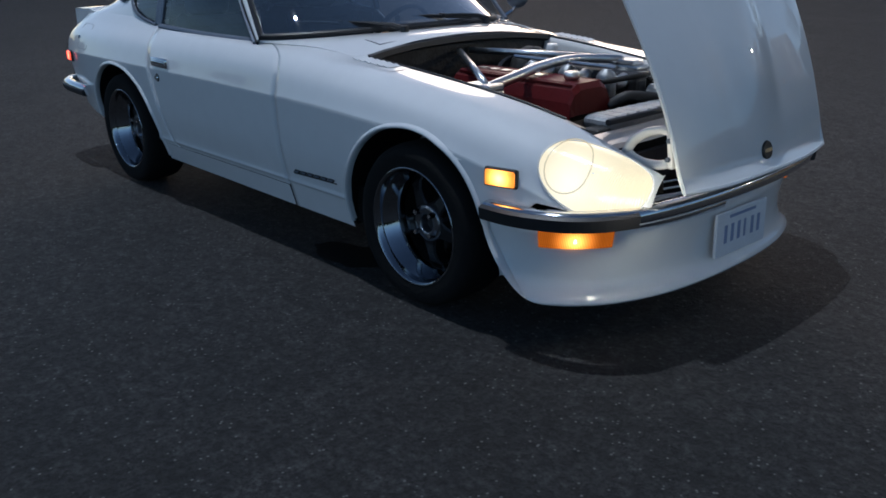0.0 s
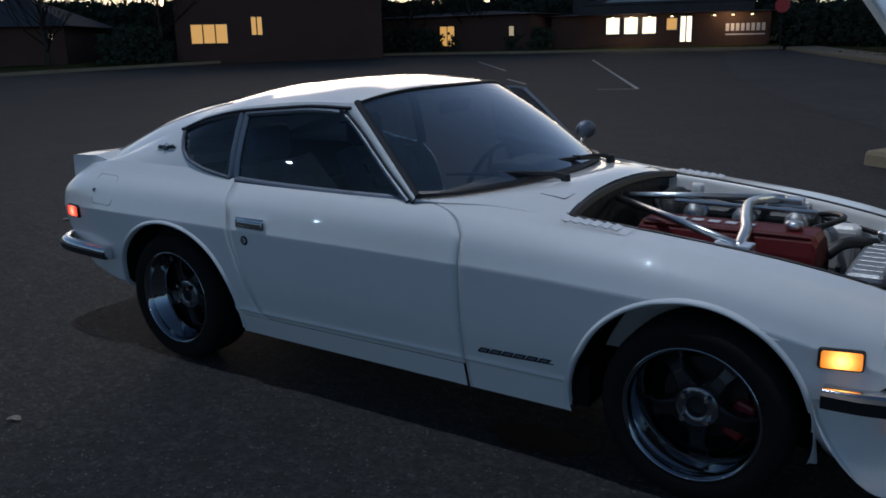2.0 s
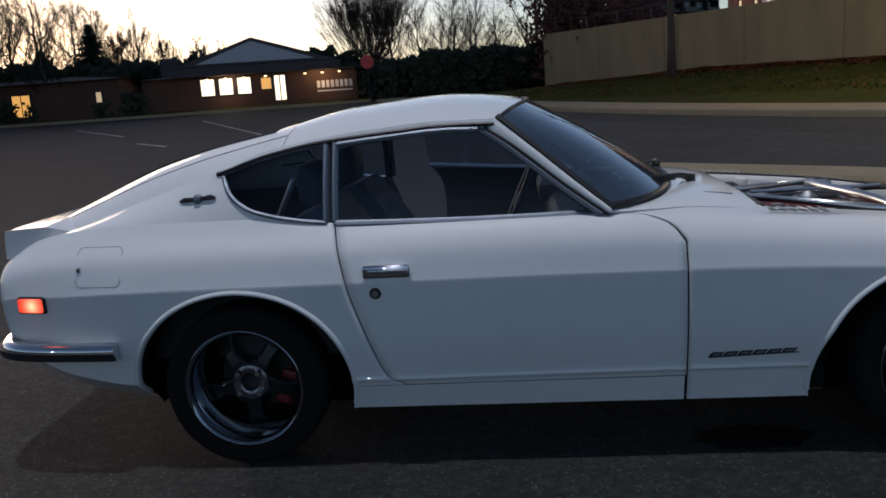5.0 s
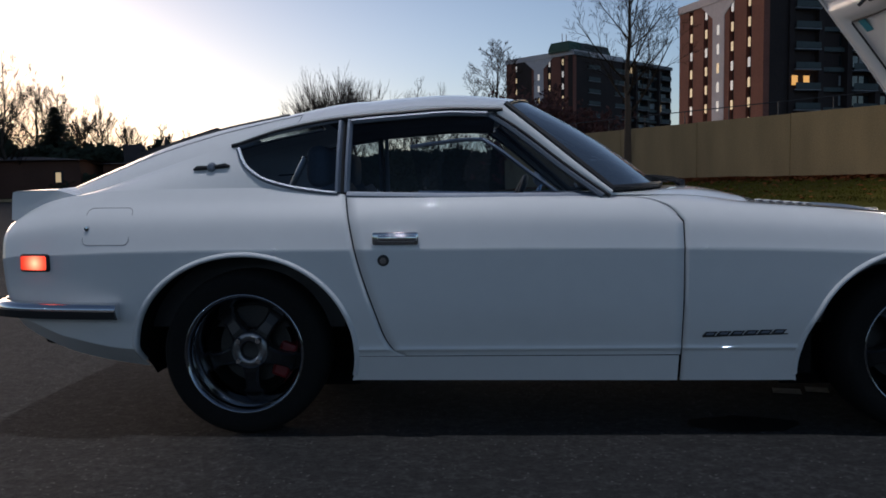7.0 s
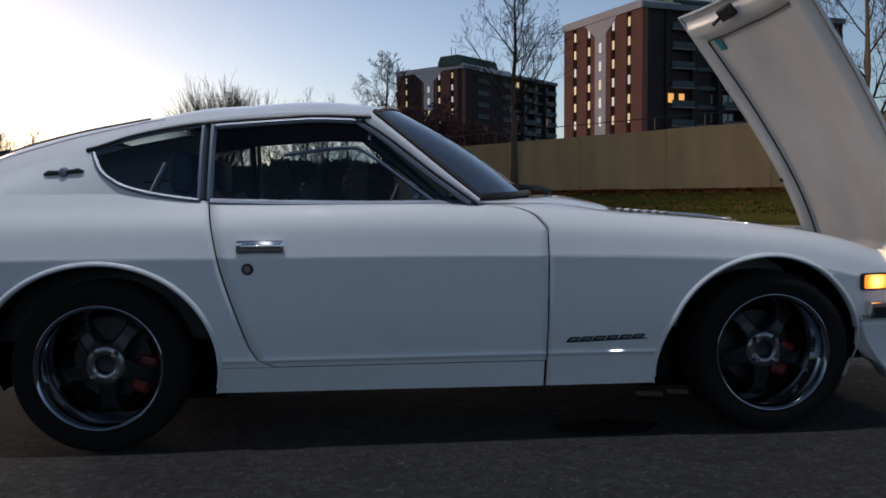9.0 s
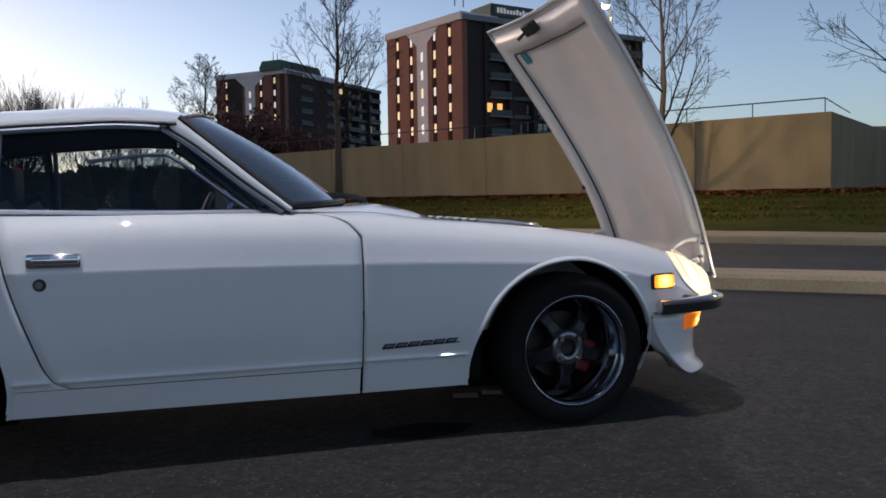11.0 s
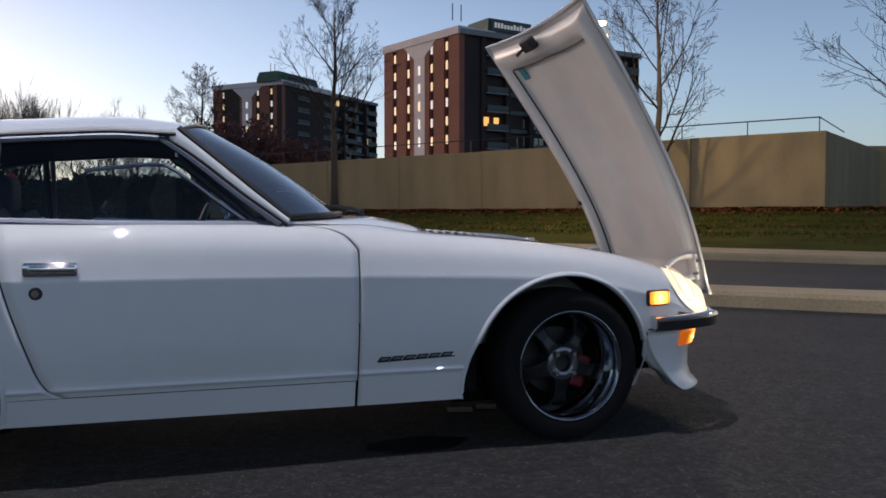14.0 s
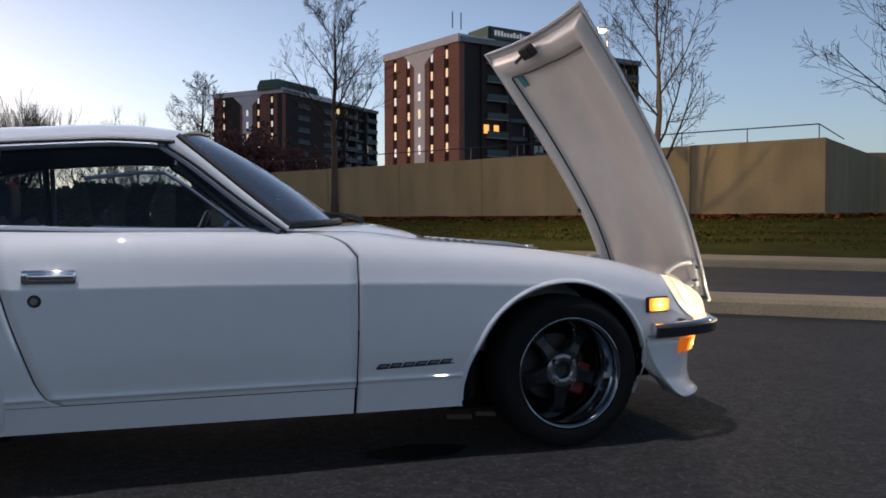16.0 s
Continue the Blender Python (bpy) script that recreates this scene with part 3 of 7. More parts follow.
def bare_tree(x, y, z, height, seed, label, trunk=0.13, depth=5, spread=0.55, clear=0.22, leaves=0):
    rnd = random.Random(seed)
    t = thing("bare_tree", label, "tree", at=Matrix.Translation((x, y, z)))
    bm = bmesh.new()
    pts = [Vector((0, 0, -0.3))]
    for k in range(1, 8):
        pts.append(Vector((rnd.uniform(-0.04, 0.04) * k, rnd.uniform(-0.04, 0.04) * k, height * 0.78 * k / 7)))
    rad = [trunk * (1.25 if k == 0 else 1 - 0.82 * k / 7) for k in range(8)]
    part("trunk", tube_bm(pts, rad, 9, bm), M_BARK, t, smooth=True)
    tw, ends = bmesh.new(), []
    for k in range(24):
        f = clear + (1 - clear) * (k + rnd.random()) / 24
        i = min(6, int(f * 7))
        p = pts[i].lerp(pts[i + 1], f * 7 - i)
        a = k * 2.4 + rnd.uniform(-0.5, 0.5)
        up = 0.55 + 0.75 * f
        d = Vector((math.cos(a), math.sin(a), up)).normalized()
        branch(tw, p, d, height * 0.24 * (1.15 - 0.75 * f), max(0.02, trunk * 0.40 * (1.1 - f)), depth - 2, rnd, ends, 0.0, spread)
    branch(tw, pts[-1], Vector((0, 0, 1)), height * 0.14, trunk * 0.2, depth - 2, rnd, ends, 0, spread)
    part("crown", tw, M_TWIG, t)
    if leaves:
        lv = bmesh.new()
        for e in rnd.sample(ends, min(leaves, len(ends))):
            s = rnd.uniform(0.03, 0.06)
            a = rnd.uniform(0, 6.3)
            n = Vector((math.cos(a), math.sin(a), rnd.uniform(-0.6, 0.6)))
            q = n.orthogonal().normalized()
            r = n.cross(q).normalized()
            lv.faces.new([lv.verts.new(e + q * s * i + r * s * j) for i, j in ((1, 0), (0, 0.7), (-1, 0), (0, -0.7))])
        tagged(part("withered_leaf_cluster", lv, M_BUSH, t), kind="stuff")
    return t


def shoot(bm, p, d, length, radius, level, rnd, ends, lift=0.10):
    """One limb that bends upwards and carries side shoots in turn."""
    n = 5 if level < 2 else 3
    pts, rad, dirs = [p], [radius], [d]
    for k in range(n):
        d = (d + Vector((rnd.uniform(-1, 1), rnd.uniform(-1, 1), rnd.uniform(-0.7, 0.7))) * 0.16 + Vector((0, 0, lift))).normalized()
        pts.append(pts[-1] + d * length / n)
        rad.append(max(TWIG, radius * (1 - 0.75 * (k + 1) / n)))
        dirs.append(d)
    tube_bm(pts, rad, 6 if level == 0 else 4 if level == 1 else 3, bm, caps=False)
    ends.append(pts[-1])
    if level >= 3:
        return
    count = (rnd.randint(6, 8), rnd.randint(5, 6), rnd.randint(3, 4))[level]
    for j in range(count):
        f = 0.22 + 0.76 * (j + rnd.random() * 0.8) / count
        i = min(n - 1, int(f * n))
        q = pts[i].lerp(pts[i + 1], f * n - i)
        out = dirs[i].cross(Vector((rnd.uniform(-1, 1), rnd.uniform(-1, 1), rnd.uniform(-1, 1)))).normalized()
        shoot(bm, q, (dirs[i] + out * rnd.uniform(0.55, 0.95)).normalized(), length * (0.58 - 0.28 * f) * rnd.uniform(0.8, 1.2), rad[i] * 0.55, level + 1, rnd, ends, lift * 0.8)


def street_tree(x, y, z, height, seed, label, trunk=0.13, clear=0.28, reach=0.44, limbs=15, leaves=0, lean=(0, 0), start=0.0):
    """A young tree with a leading stem and limbs that climb round it."""
    rnd = random.Random(seed)
    t = thing("bare_tree", label, "tree", at=Matrix.Translation((x, y, z)))
    pts = [Vector((0, 0, -0.3))]
    for k in range(1, 10):
        f = k / 9
        pts.append(Vector((lean[0] * f * f + rnd.uniform(-0.05, 0.05) * f * 2, lean[1] * f * f + rnd.uniform(-0.05, 0.05) * f * 2, height * 0.93 * f)))
    rad = [trunk * (1.35 if k == 0 else (1 - k / 9) ** 0.9 + 0.07) for k in range(10)]
    part("trunk", tube_bm(pts, rad, 9), M_BARK, t, smooth=True)
    tw, ends = bmesh.new(), []
    for k in range(limbs):
        f = clear + (0.96 - clear) * (k + 0.6 * rnd.random()) / limbs
        i = min(8, int(f * 9))
        p = pts[i].lerp(pts[i + 1], f * 9 - i)
        a = start + k * 2.4 + rnd.uniform(-0.4, 0.4)
        d = Vector((math.cos(a), math.sin(a), 0.55 + 0.7 * f)).normalized()
        shoot(tw, p, d, height * (reach * (1 - f) ** 0.8 + 0.10) * rnd.uniform(0.85, 1.12), max(0.011, rad[i] * 0.40), 0, rnd, ends)
    part("crown", tw, M_TWIG, t)
    if leaves:
        lv = bmesh.new()
        for e in rnd.sample(ends, min(leaves, len(ends))):
            s = rnd.uniform(0.035, 0.06)
            n = Vector((rnd.uniform(-1, 1), rnd.uniform(-1, 1), rnd.uniform(-0.4, 0.4)))
            q = n.orthogonal().normalized()
            r = n.cross(q).normalized()
            lv.faces.new([lv.verts.new(e + q * s * i + r * s * j) for i, j in ((1, 0), (0, 0.7), (-1, 0), (0, -0.7))])
        tagged(part("withered_leaf_cluster", lv, M_BUSH, t), kind="stuff")
    return t


TWIG = 0.0062
street_tree(6.25, 33.2, 1.1, 10.0, 3, "young bare street tree with fine upswept twigs", 0.17, 0.30, 0.40, 17, 60)
street_tree(14.9, 20.8, 1.1, 8.6, 8, "bare tree with a few withered leaves before the wall", 0.13, 0.17, 0.42, 13, 130)
street_tree(21.5, 15.7, 0.9, 8.6, 15, "bare tree with spreading branches on the lawn", 0.13, 0.22, 0.52, 15, 40)
TWIG = 0.010
street_tree(1.15, 54.2, 0.6, 10.4, 21, "thin bare tree beyond the road", 0.17, 0.25, 0.36, 15, 30)
TWIG = 0.005
bare_tree(-3.0, 58.0, 0.6, 7.6, 24, "thin bare tree beyond the road", 0.13, 5)
def domed_tree(x, y, z, height, seed, label):
    """Many stems fan out from a short trunk into a round crown."""
    rnd = random.Random(seed)
    t = thing("bare_tree", label, "tree", at=Matrix.Translation((x, y, z)))
    part("trunk", tube_bm([(0, 0, -0.3), (0.05, 0, height * 0.12), (0.02, 0.05, height * 0.3)], [0.3, 0.24, 0.12], 9), M_BARK, t, smooth=True)
    tw, ends = bmesh.new(), []
    for k in range(54):
        a, lean = k * 2.4, 0.80 * math.sqrt((k + 0.5) / 54)
        d = Vector((math.cos(a) * lean, math.sin(a) * lean, 1 - 0.35 * lean)).normalized()
        branch(tw, Vector((0, 0, height * rnd.uniform(0.1, 0.28))), d, height * 0.33, 0.05, 4, rnd, ends, 0.0, 0.30)
    part("crown", tw, M_TWIG, t)
    return t


TWIG = 0.009
domed_tree(-14.0, 78.0, 1.0, 9.8, 32, "broad domed leafless tree against the bright sky")
bare_tree(-6.8, 87.0, 1.0, 11.0, 35, "leafless tree far off against the sky", 0.2, 5, 0.7, 0.2)
rnd = random.Random(77)
TWIG = 0.006
for k in range(32):
    # a row of bare trees behind the low building, lower towards the gable
    az = -66 + 46.5 * k / 31 + rnd.uniform(-0.5, 0.5)
    far = rnd.uniform(72, 78)
    h = interp([-66, -36, -31, -28, -24, -19], [10.5, 11.0, 11.4, 9.6, 6.6, 5.0], az) * rnd.uniform(0.88, 1.02)
    if -46 < az < -38:
        h *= 0.8
    bare_tree(-0.36 + far * math.sin(radians(az)), -3.6 + far * math.cos(radians(az)), 0.9, h, 40 + k, "leafless tree behind the low building at dusk", 0.2, 5 if az < -34 else 6, 0.5, 0.10)


TWIG = 0.007


def fir(x, y, z, height, seed):
    rnd = random.Random(seed)
    t = thing("fir_tree", "dark conical fir tree against the dusk sky", "tree", at=Matrix.Translation((x, y, z)))
    part("trunk", tube_bm([(0, 0, -0.2), (0, 0, height * 0.5), (0, 0, height)], [0.16, 0.09, 0.01], 7), M_BARK, t)
    bm = bmesh.new()
    for k in range(1000):
        f = rnd.random() ** 0.8
        zz = height * (0.08 + 0.92 * f)
        r = height * 0.60 * (1 - f) * rnd.uniform(0.6, 1.1) + 0.12
        a = rnd.uniform(0, 6.283)
        d = Vector((math.cos(a), math.sin(a), rnd.uniform(-0.35, 0.1)))
        s = Vector((-math.sin(a), math.cos(a), 0))
        for j in range(5):
            p0 = Vector((0, 0, zz)) + d * r * j / 5
            w = 0.13 * (1 - j / 6)
            for sg in (-1, 1):
                v = [bm.verts.new(q) for q in (p0, p0 + d * r / 4, p0 + d * r / 4 + s * sg * w * 2.2 + Vector((0, 0, -0.06)))]
                bm.faces.new(v)
    part("foliage", bm, M_FIR, t)
    return t


fir(-30.7, 55.8, 0.6, 6.6, 1)
fir(-29.3, 55.6, 0.6, 3.9, 2)
fir(-34.3, 55.2, 0.6, 5.0, 3)


def shrub(x, y, z, w, h, seed, label="dark dry shrub below the wall", material=None, thick=3, size=1.0):
    rnd = random.Random(seed)
    t = thing("shrub", label, "shrub", at=Matrix.Translation((x, y, z)))
    bm, ends = bmesh.new(), []
    for k in range(22):
        a, lean = rnd.uniform(0, 6.283), rnd.uniform(0.1, 0.8)
        branch(bm, Vector((rnd.uniform(-0.3, 0.3) * w, rnd.uniform(-0.3, 0.3) * w, -0.1)), Vector((math.cos(a) * lean, math.sin(a) * lean, 1)).normalized(), h * 0.5, 0.03, 2, rnd, ends)
    part("stem", bm, M_TWIG, t)
    lv = bmesh.new()
    if thick > 3:      # leafy down to the ground
        ends += [Vector((e.x * 1.1, e.y * 1.1, e.z * rnd.uniform(0.1, 0.8))) for e in ends[::2]]
    for e in ends:
        for k in range(thick):
            c = e + Vector((rnd.uniform(-0.2, 0.2), rnd.uniform(-0.2, 0.2), rnd.uniform(-0.2, 0.2)))
            s = rnd.uniform(0.05, 0.12) * size
            q = Vector((rnd.uniform(-1, 1), rnd.uniform(-1, 1), rnd.uniform(-1, 1))).normalized()
            r = q.orthogonal().normalized()
            lv.faces.new([lv.verts.new(c + q * s * i + r * s * j) for i, j in ((1, 0), (0, 0.8), (-1, 0), (0, -0.8))])
    part("foliage", lv, material or M_BUSH, t)
    return t


for k, (x, y, w, h) in enumerate(((3.6, 47.0, 3, 5.0), (5.6, 47.6, 3, 4.6), (2.6, 49.0, 3, 5.6))):
    shrub(x, y, 0.8, w, h, 60 + k, "tall reddish shrub with withered leaves behind the wall", M_REDBUSH, 6, 1.5)
for k, (x, y, w, h) in enumerate(((-7.4, 52, 4, 3.8), (-5.6, 51, 4, 4.2), (-3.8, 51, 4, 3.9), (-2.2, 52, 4, 4.2), (-0.6, 51, 4, 4.0), (1.0, 52, 4, 4.2), (2.6, 52.5, 4, 3.8), (-4.6, 54, 5, 4.4), (-1.2, 55, 5, 4.5), (-9.2, 53, 4, 3.8))):
    shrub(x, y, 0.6, w, h * 0.60, 70 + k, "dark hedge shrub at the edge of the lot", M_FIR, 9, 1.9)
for k, (az, far, h) in enumerate(((-10.2, 66, 7.2), (-8.2, 60, 6.0), (-6.4, 70, 7.0), (-4.6, 62, 5.6), (-2.9, 72, 6.4), (-1.2, 64, 5.4), (0.6, 70, 5.8), (2.2, 66, 5.2))):
    a = radians(az)
    bare_tree(-0.3 + far * math.sin(a), -3.6 + far * math.cos(a), 0.8, h, 130 + k, "leafless tree beyond the dark hedge", 0.16, 5, 0.5, 0.12)
for k in range(17):
    az = radians(-58 + 45 * k / 16)
    shrub(66 * math.sin(az), 66 * math.cos(az) - 3, 0.6, 5, 3.4, 90 + k, "dark evergreen shrub filling the gap behind the buildings", M_FIR, 9, 2.4)


# ---- low buildings with glowing windows at the far side of the lot ----
def low_building(name, x0, x1, y, z, wall_h, roof_h, depth, label, turn=0.0, hip=True):
    t = thing(name, label, "building", at=pose(x0, y, z, 0, 0, turn))
    w = x1 - x0
    part("wall", box_bm(0, w, 0, depth, -0.6, wall_h), M_HOUSEBRICK, t)
    e = 0.6
    bm = bmesh.new()
    lo = [bm.verts.new(p) for p in ((-e, -e, wall_h - 0.05), (w + e, -e, wall_h - 0.05), (w + e, depth + e, wall_h - 0.05), (-e, depth + e, wall_h - 0.05))]
    inset = min(w, depth) / 2 if hip else 0.0
    hi = [bm.verts.new(p) for p in ((inset, depth / 2, wall_h + roof_h), (w - inset, depth / 2, wall_h + roof_h))]
    bm.faces.new((lo[0], lo[1], hi[1], hi[0])), bm.faces.new((lo[1], lo[2], hi[1])), bm.faces.new((lo[2], lo[3], hi[0], hi[1])), bm.faces.new((lo[3], lo[0], hi[0]))
    bm.faces.new(list(reversed(lo)))
    part("roof", bm, M_ROOF, t)
    return t


def glow_window(t, x0, x1, z0, z1, material, panes=2, face=0.0):
    wf = part("window", box_bm(x0 - 0.08, x1 + 0.08, face - 0.06, face - 0.005, z0 - 0.08, z1 + 0.08), M_RAIL, t)
    w = (x1 - x0) / panes
    for k in range(panes):
        part("window_pane", box_bm(x0 + k * w + 0.04, x0 + (k + 1) * w - 0.04, face - 0.09, face - 0.065, z0, z1), material, wf)


school = low_building("community_building", -24.0, -10.4, 48.6, 0.45, 2.35, 0.5, 14, "low brick building with bright windows and a shallow gable", 14.0)
bm = bmesh.new()
gab = [(2.2, 2.9), (12.4, 2.9), (7.1, 4.55)]
f = bm.faces.new([bm.verts.new((x, -0.9, z)) for x, z in gab])
ext = bmesh.ops.extrude_face_region(bm, geom=[f])
bmesh.ops.translate(bm, vec=(0, 9, 0), verts=[g for g in ext["geom"] if isinstance(g, bmesh.types.BMVert)])
part("gable", bm, M_ROOF, school)
part("gable_front", box_bm(2.0, 12.6, -1.1, 0, 2.3, 2.86), M_ROOF, school)
for k in range(3):
    glow_window(school, 3.6 + k * 1.15, 4.5 + k * 1.15, 1.1, 2.1, glow("school_window", (1.0, 0.82, 0.55), 1.5) if k == 0 else bpy.data.materials["school_window"], 1)
glow_window(school, 7.4, 8.1, 1.3, 2.0, M_WINGOLD, 1)
glow_window(school, 8.25, 9.0, 0.5, 2.1, bpy.data.materials["school_window"], 2)
M_WALLLAMP = glow("wall_lamp", (1.0, 0.72, 0.36), 5.0)
for x in (4.05, 5.2, 6.35, 7.75, 10.3, 11.4, 12.5):       # lamps under the eaves
    fixture = part("wall_lamp", box_bm(x - 0.11, x + 0.11, -0.26, -0.005, 2.14, 2.26, 0.02), M_RAIL, school)
    part("lamp_bulb", box_bm(x - 0.08, x + 0.08, -0.22, -0.06, 2.09, 2.135, 0.01), M_WALLLAMP, fixture)
for k in range(8):         # raised lettering as plain bars
    x = 11.0 + 0.30 * k
    part("sign_bar", box_bm(x, x + 0.20, -0.06, -0.005, 1.15, 1.60), M_STUCCO, school)
part("sign_bar", box_bm(11.0, 13.3, -0.05, -0.005, 0.90, 0.98), M_STUCCO, school)
part("brick_course", box_bm(3.4, 13.5, -0.10, -0.004, 0.20, 0.55, 0.02), M_HOUSEBRICK, school)
ped = bmesh.new()
f = ped.faces.new([ped.verts.new((x, -0.96, z)) for x, z in ((3.6, 3.05), (11.0, 3.05), (7.1, 4.32))])
ext = bmesh.ops.extrude_face_region(ped, geom=[f])
bmesh.ops.translate(ped, vec=(0, 0.055, 0), verts=[g for g in ext["geom"] if isinstance(g, bmesh.types.BMVert)])
part("pediment", ped, M_PEDIMENT, school)
part("roof_box", box_bm(0.6, 1.8, 4, 6, 2.4, 3.75, 0.05), M_ROOF, school)
part("pipe", tube_bm([(3.4, 4, 2.4), (3.4, 4, 4.3)], 0.09, 8), M_ROOF, school)
hall = low_building("long_building", -52.0, -24.5, 46.0, 0.40, 2.6, 0.45, 12, "long dark brick building with a few glowing windows", 1.0)
# gold panes here: sunset reflection given as emission
glow_window(hall, 20.6, 21.8, 0.6, 1.9, M_WINGOLD, 2)
glow_window(hall, 26.0, 26.4, 1.2, 1.8, M_WINLIT, 1)
glow_window(hall, 3.0, 4.6, 0.9, 2.1, M_WINGOLD, 2)
wing = low_building("brick_wing", -40.5, -28.0, 31.2, 0.25, 4.6, 0.5, 14, "dark two-storey brick wing with amber windows", 42.0)
glow_window(wing, 0.9, 3.1, 1.25, 2.35, M_WINGOLD, 3)
glow_window(wing, 4.5, 5.2, 1.7, 2.75, M_WINGOLD, 2)
house = low_building("house", -50.5, -43.0, 21.8, 0.1, 2.6, 2.0, 9, "dark bungalow with a hipped roof against the sunset", 40.0)
glow_window(house, 6.6, 6.9, 1.8, 2.1, M_WINLIT, 1)
LOT_EDGE = [(-38.0, -30.0), (-38.0, 0.0), (-38.2, 16.0), (-38.6, 26.0), (-38.0, 38.0), (-33.0, 44.0), (-24.0, 45.6), (-9.4, 49.0)]
strip("lot_kerb", LOT_EDGE, [(0, -0.05), (-0.01, 0.12), (-0.03, 0.16), (-0.22, 0.165)], M_CONCRETE, "worn concrete kerb along the far edge of the lot", "kerb")
strip("lot_verge", LOT_EDGE, [(-0.215, 0.10), (-0.225, 0.155), (-3.0, 0.22), (-8.0, 0.25)], M_GRASS, "dark grass strip behind the kerb", "lawn")
stop = thing("stop_sign", "red octagonal road sign on a thin post", "sign", at=Matrix.Translation((-9.2, 47.4, 0.5)))
bm = bmesh.new()
bmesh.ops.create_cone(bm, cap_ends=True, segments=8, radius1=0.42, radius2=0.42, depth=0.02)
bmesh.ops.rotate(bm, cent=(0, 0, 0), matrix=Matrix.Rotation(radians(22.5), 3, "Z"), verts=bm.verts)
bmesh.ops.rotate(bm, cent=(0, 0, 0), matrix=Matrix.Rotation(radians(90), 3, "X"), verts=bm.verts)
bmesh.ops.translate(bm, vec=(0, -0.05, 2.4), verts=bm.verts)
part("sign_plate", bm, M_SIGNRED, stop)
part("post", tube_bm([(0, 0, -0.2), (0, 0, 2.8)], 0.035, 6), M_RAIL, stop)


rnd = random.Random(19)
edge = smooth_path([(x, y, 0) for x, y in LOT_EDGE[3:]], 6)
for k in range(15):
    p = edge[min(len(edge) - 2, int(k * (len(edge) - 1) / 17))]
    shrub(p.x - 2.2 - rnd.uniform(0, 1.5), p.y + 1.4 + rnd.uniform(0, 1.0), 0.35, 2.6, rnd.uniform(1.0, 2.0), 210 + k, "dark evergreen shrub before the brick buildings", M_FIR, 7, 1.7)
for k, (x, y, h) in enumerate(((-41.0, 30.5, 8.5), (-33.5, 45.8, 7.5), (-29.5, 47.2, 8.0), (-42.5, 24.0, 7.0))):
    bare_tree(x, y, 0.3, h, 240 + k, "leafless tree before the brick buildings", 0.15, 5, 0.5, 0.15)


street_lamp = thing("street_lamp", "tall slim street lamp with a glowing white head", "street lamp", at=Matrix.Translation((11.38, 18.14, bank_z(11.38, 18.14) - 0.05)))
zb = 6.46 - bank_z(11.38, 18.14)
part("post", tube_bm([(0.5, 0.6, 0), (0.5, 0.6, zb * 0.6), (0.5, 0.6, zb)], [0.07, 0.055, 0.04], 8), M_RAIL, street_lamp)
part("arm", tube_bm(smooth_path([(0.5, 0.6, zb - 0.1), (0.3, 0.4, zb + 0.1), (0.05, 0.06, zb + 0.06)], 4), 0.03, 7), M_RAIL, street_lamp)
part("lamp_head", box_bm(-0.16, 0.16, -0.09, 0.09, zb + 0.03, zb + 0.13, 0.03), M_RAIL, street_lamp)
part("lamp_glass", box_bm(-0.075, 0.075, -0.05, 0.05, zb - 0.012, zb + 0.028, 0.015), glow("lamp_glass", (1.0, 0.90, 0.68), 14.0), street_lamp)

# fallen leaves along the wall foot and grass tufts on the bank
rnd = random.Random(11)
lv, tf = bmesh.new(), bmesh.new()
flat = [(p[0], p[1], p[2]) for r in BANK for p in r]
fa = np.array(flat)


def bank_fast(x, y):
    d = (fa[:, 0] - x) ** 2 + (fa[:, 1] - y) ** 2
    i = np.argpartition(d, 4)[:4]
    w = 1 / (d[i] + 1e-3)
    return float((fa[i, 2] * w).sum() / w.sum())


for k in range(19000):
    s = rnd.uniform(-4, 30)
    near = rnd.random() < 0.95
    d = abs(rnd.gauss(0, 1.0)) + 0.05 if near else rnd.uniform(0.2, 9.5)
    p = WALL_A + WALL_DIR * s + WALL_OUT * d
    z = bank_fast(p.x, p.y) + 0.03
    a, sz = rnd.uniform(0, 6.28), rnd.uniform(0.05, 0.10)
    q = Vector((math.cos(a), math.sin(a), rnd.uniform(-0.3, 0.3)))
    r = Vector((-math.sin(a), math.cos(a), rnd.uniform(-0.3, 0.5)))
    c = Vector((p.x, p.y, z + rnd.uniform(0, 0.03)))
    lv.faces.new([lv.verts.new(c + q * sz * i + r * sz * j) for i, j in ((1, 0), (0, 0.7), (-1, 0), (0, -0.7))])
for k in range(14000):
    s, d = rnd.uniform(-6, 26), rnd.uniform(0.3, 10.0)
    p = WALL_A + WALL_DIR * s + WALL_OUT * d
    z = bank_fast(p.x, p.y) - 0.02
    h, a = rnd.uniform(0.04, 0.10), rnd.uniform(0, 6.28)
    for j in range(2):
        b = a + j * 1.7
        o = Vector((math.cos(b), math.sin(b), 0)) * 0.02
        c = Vector((p.x + rnd.uniform(-0.05, 0.05), p.y + rnd.uniform(-0.05, 0.05), z))
        tf.faces.new([tf.verts.new(c - o), tf.verts.new(c + o), tf.verts.new(c + Vector((rnd.uniform(-0.03, 0.03), rnd.uniform(-0.03, 0.03), h)))])
tagged(add_mesh("leaf_litter", lv, M_LEAVES), "reddish brown fallen leaves strewn along the wall foot", "leaves", kind="stuff")
tagged(add_mesh("grass_tufts", tf, M_BLADE), "short dull grass blades on the bank", "grass", kind="stuff")


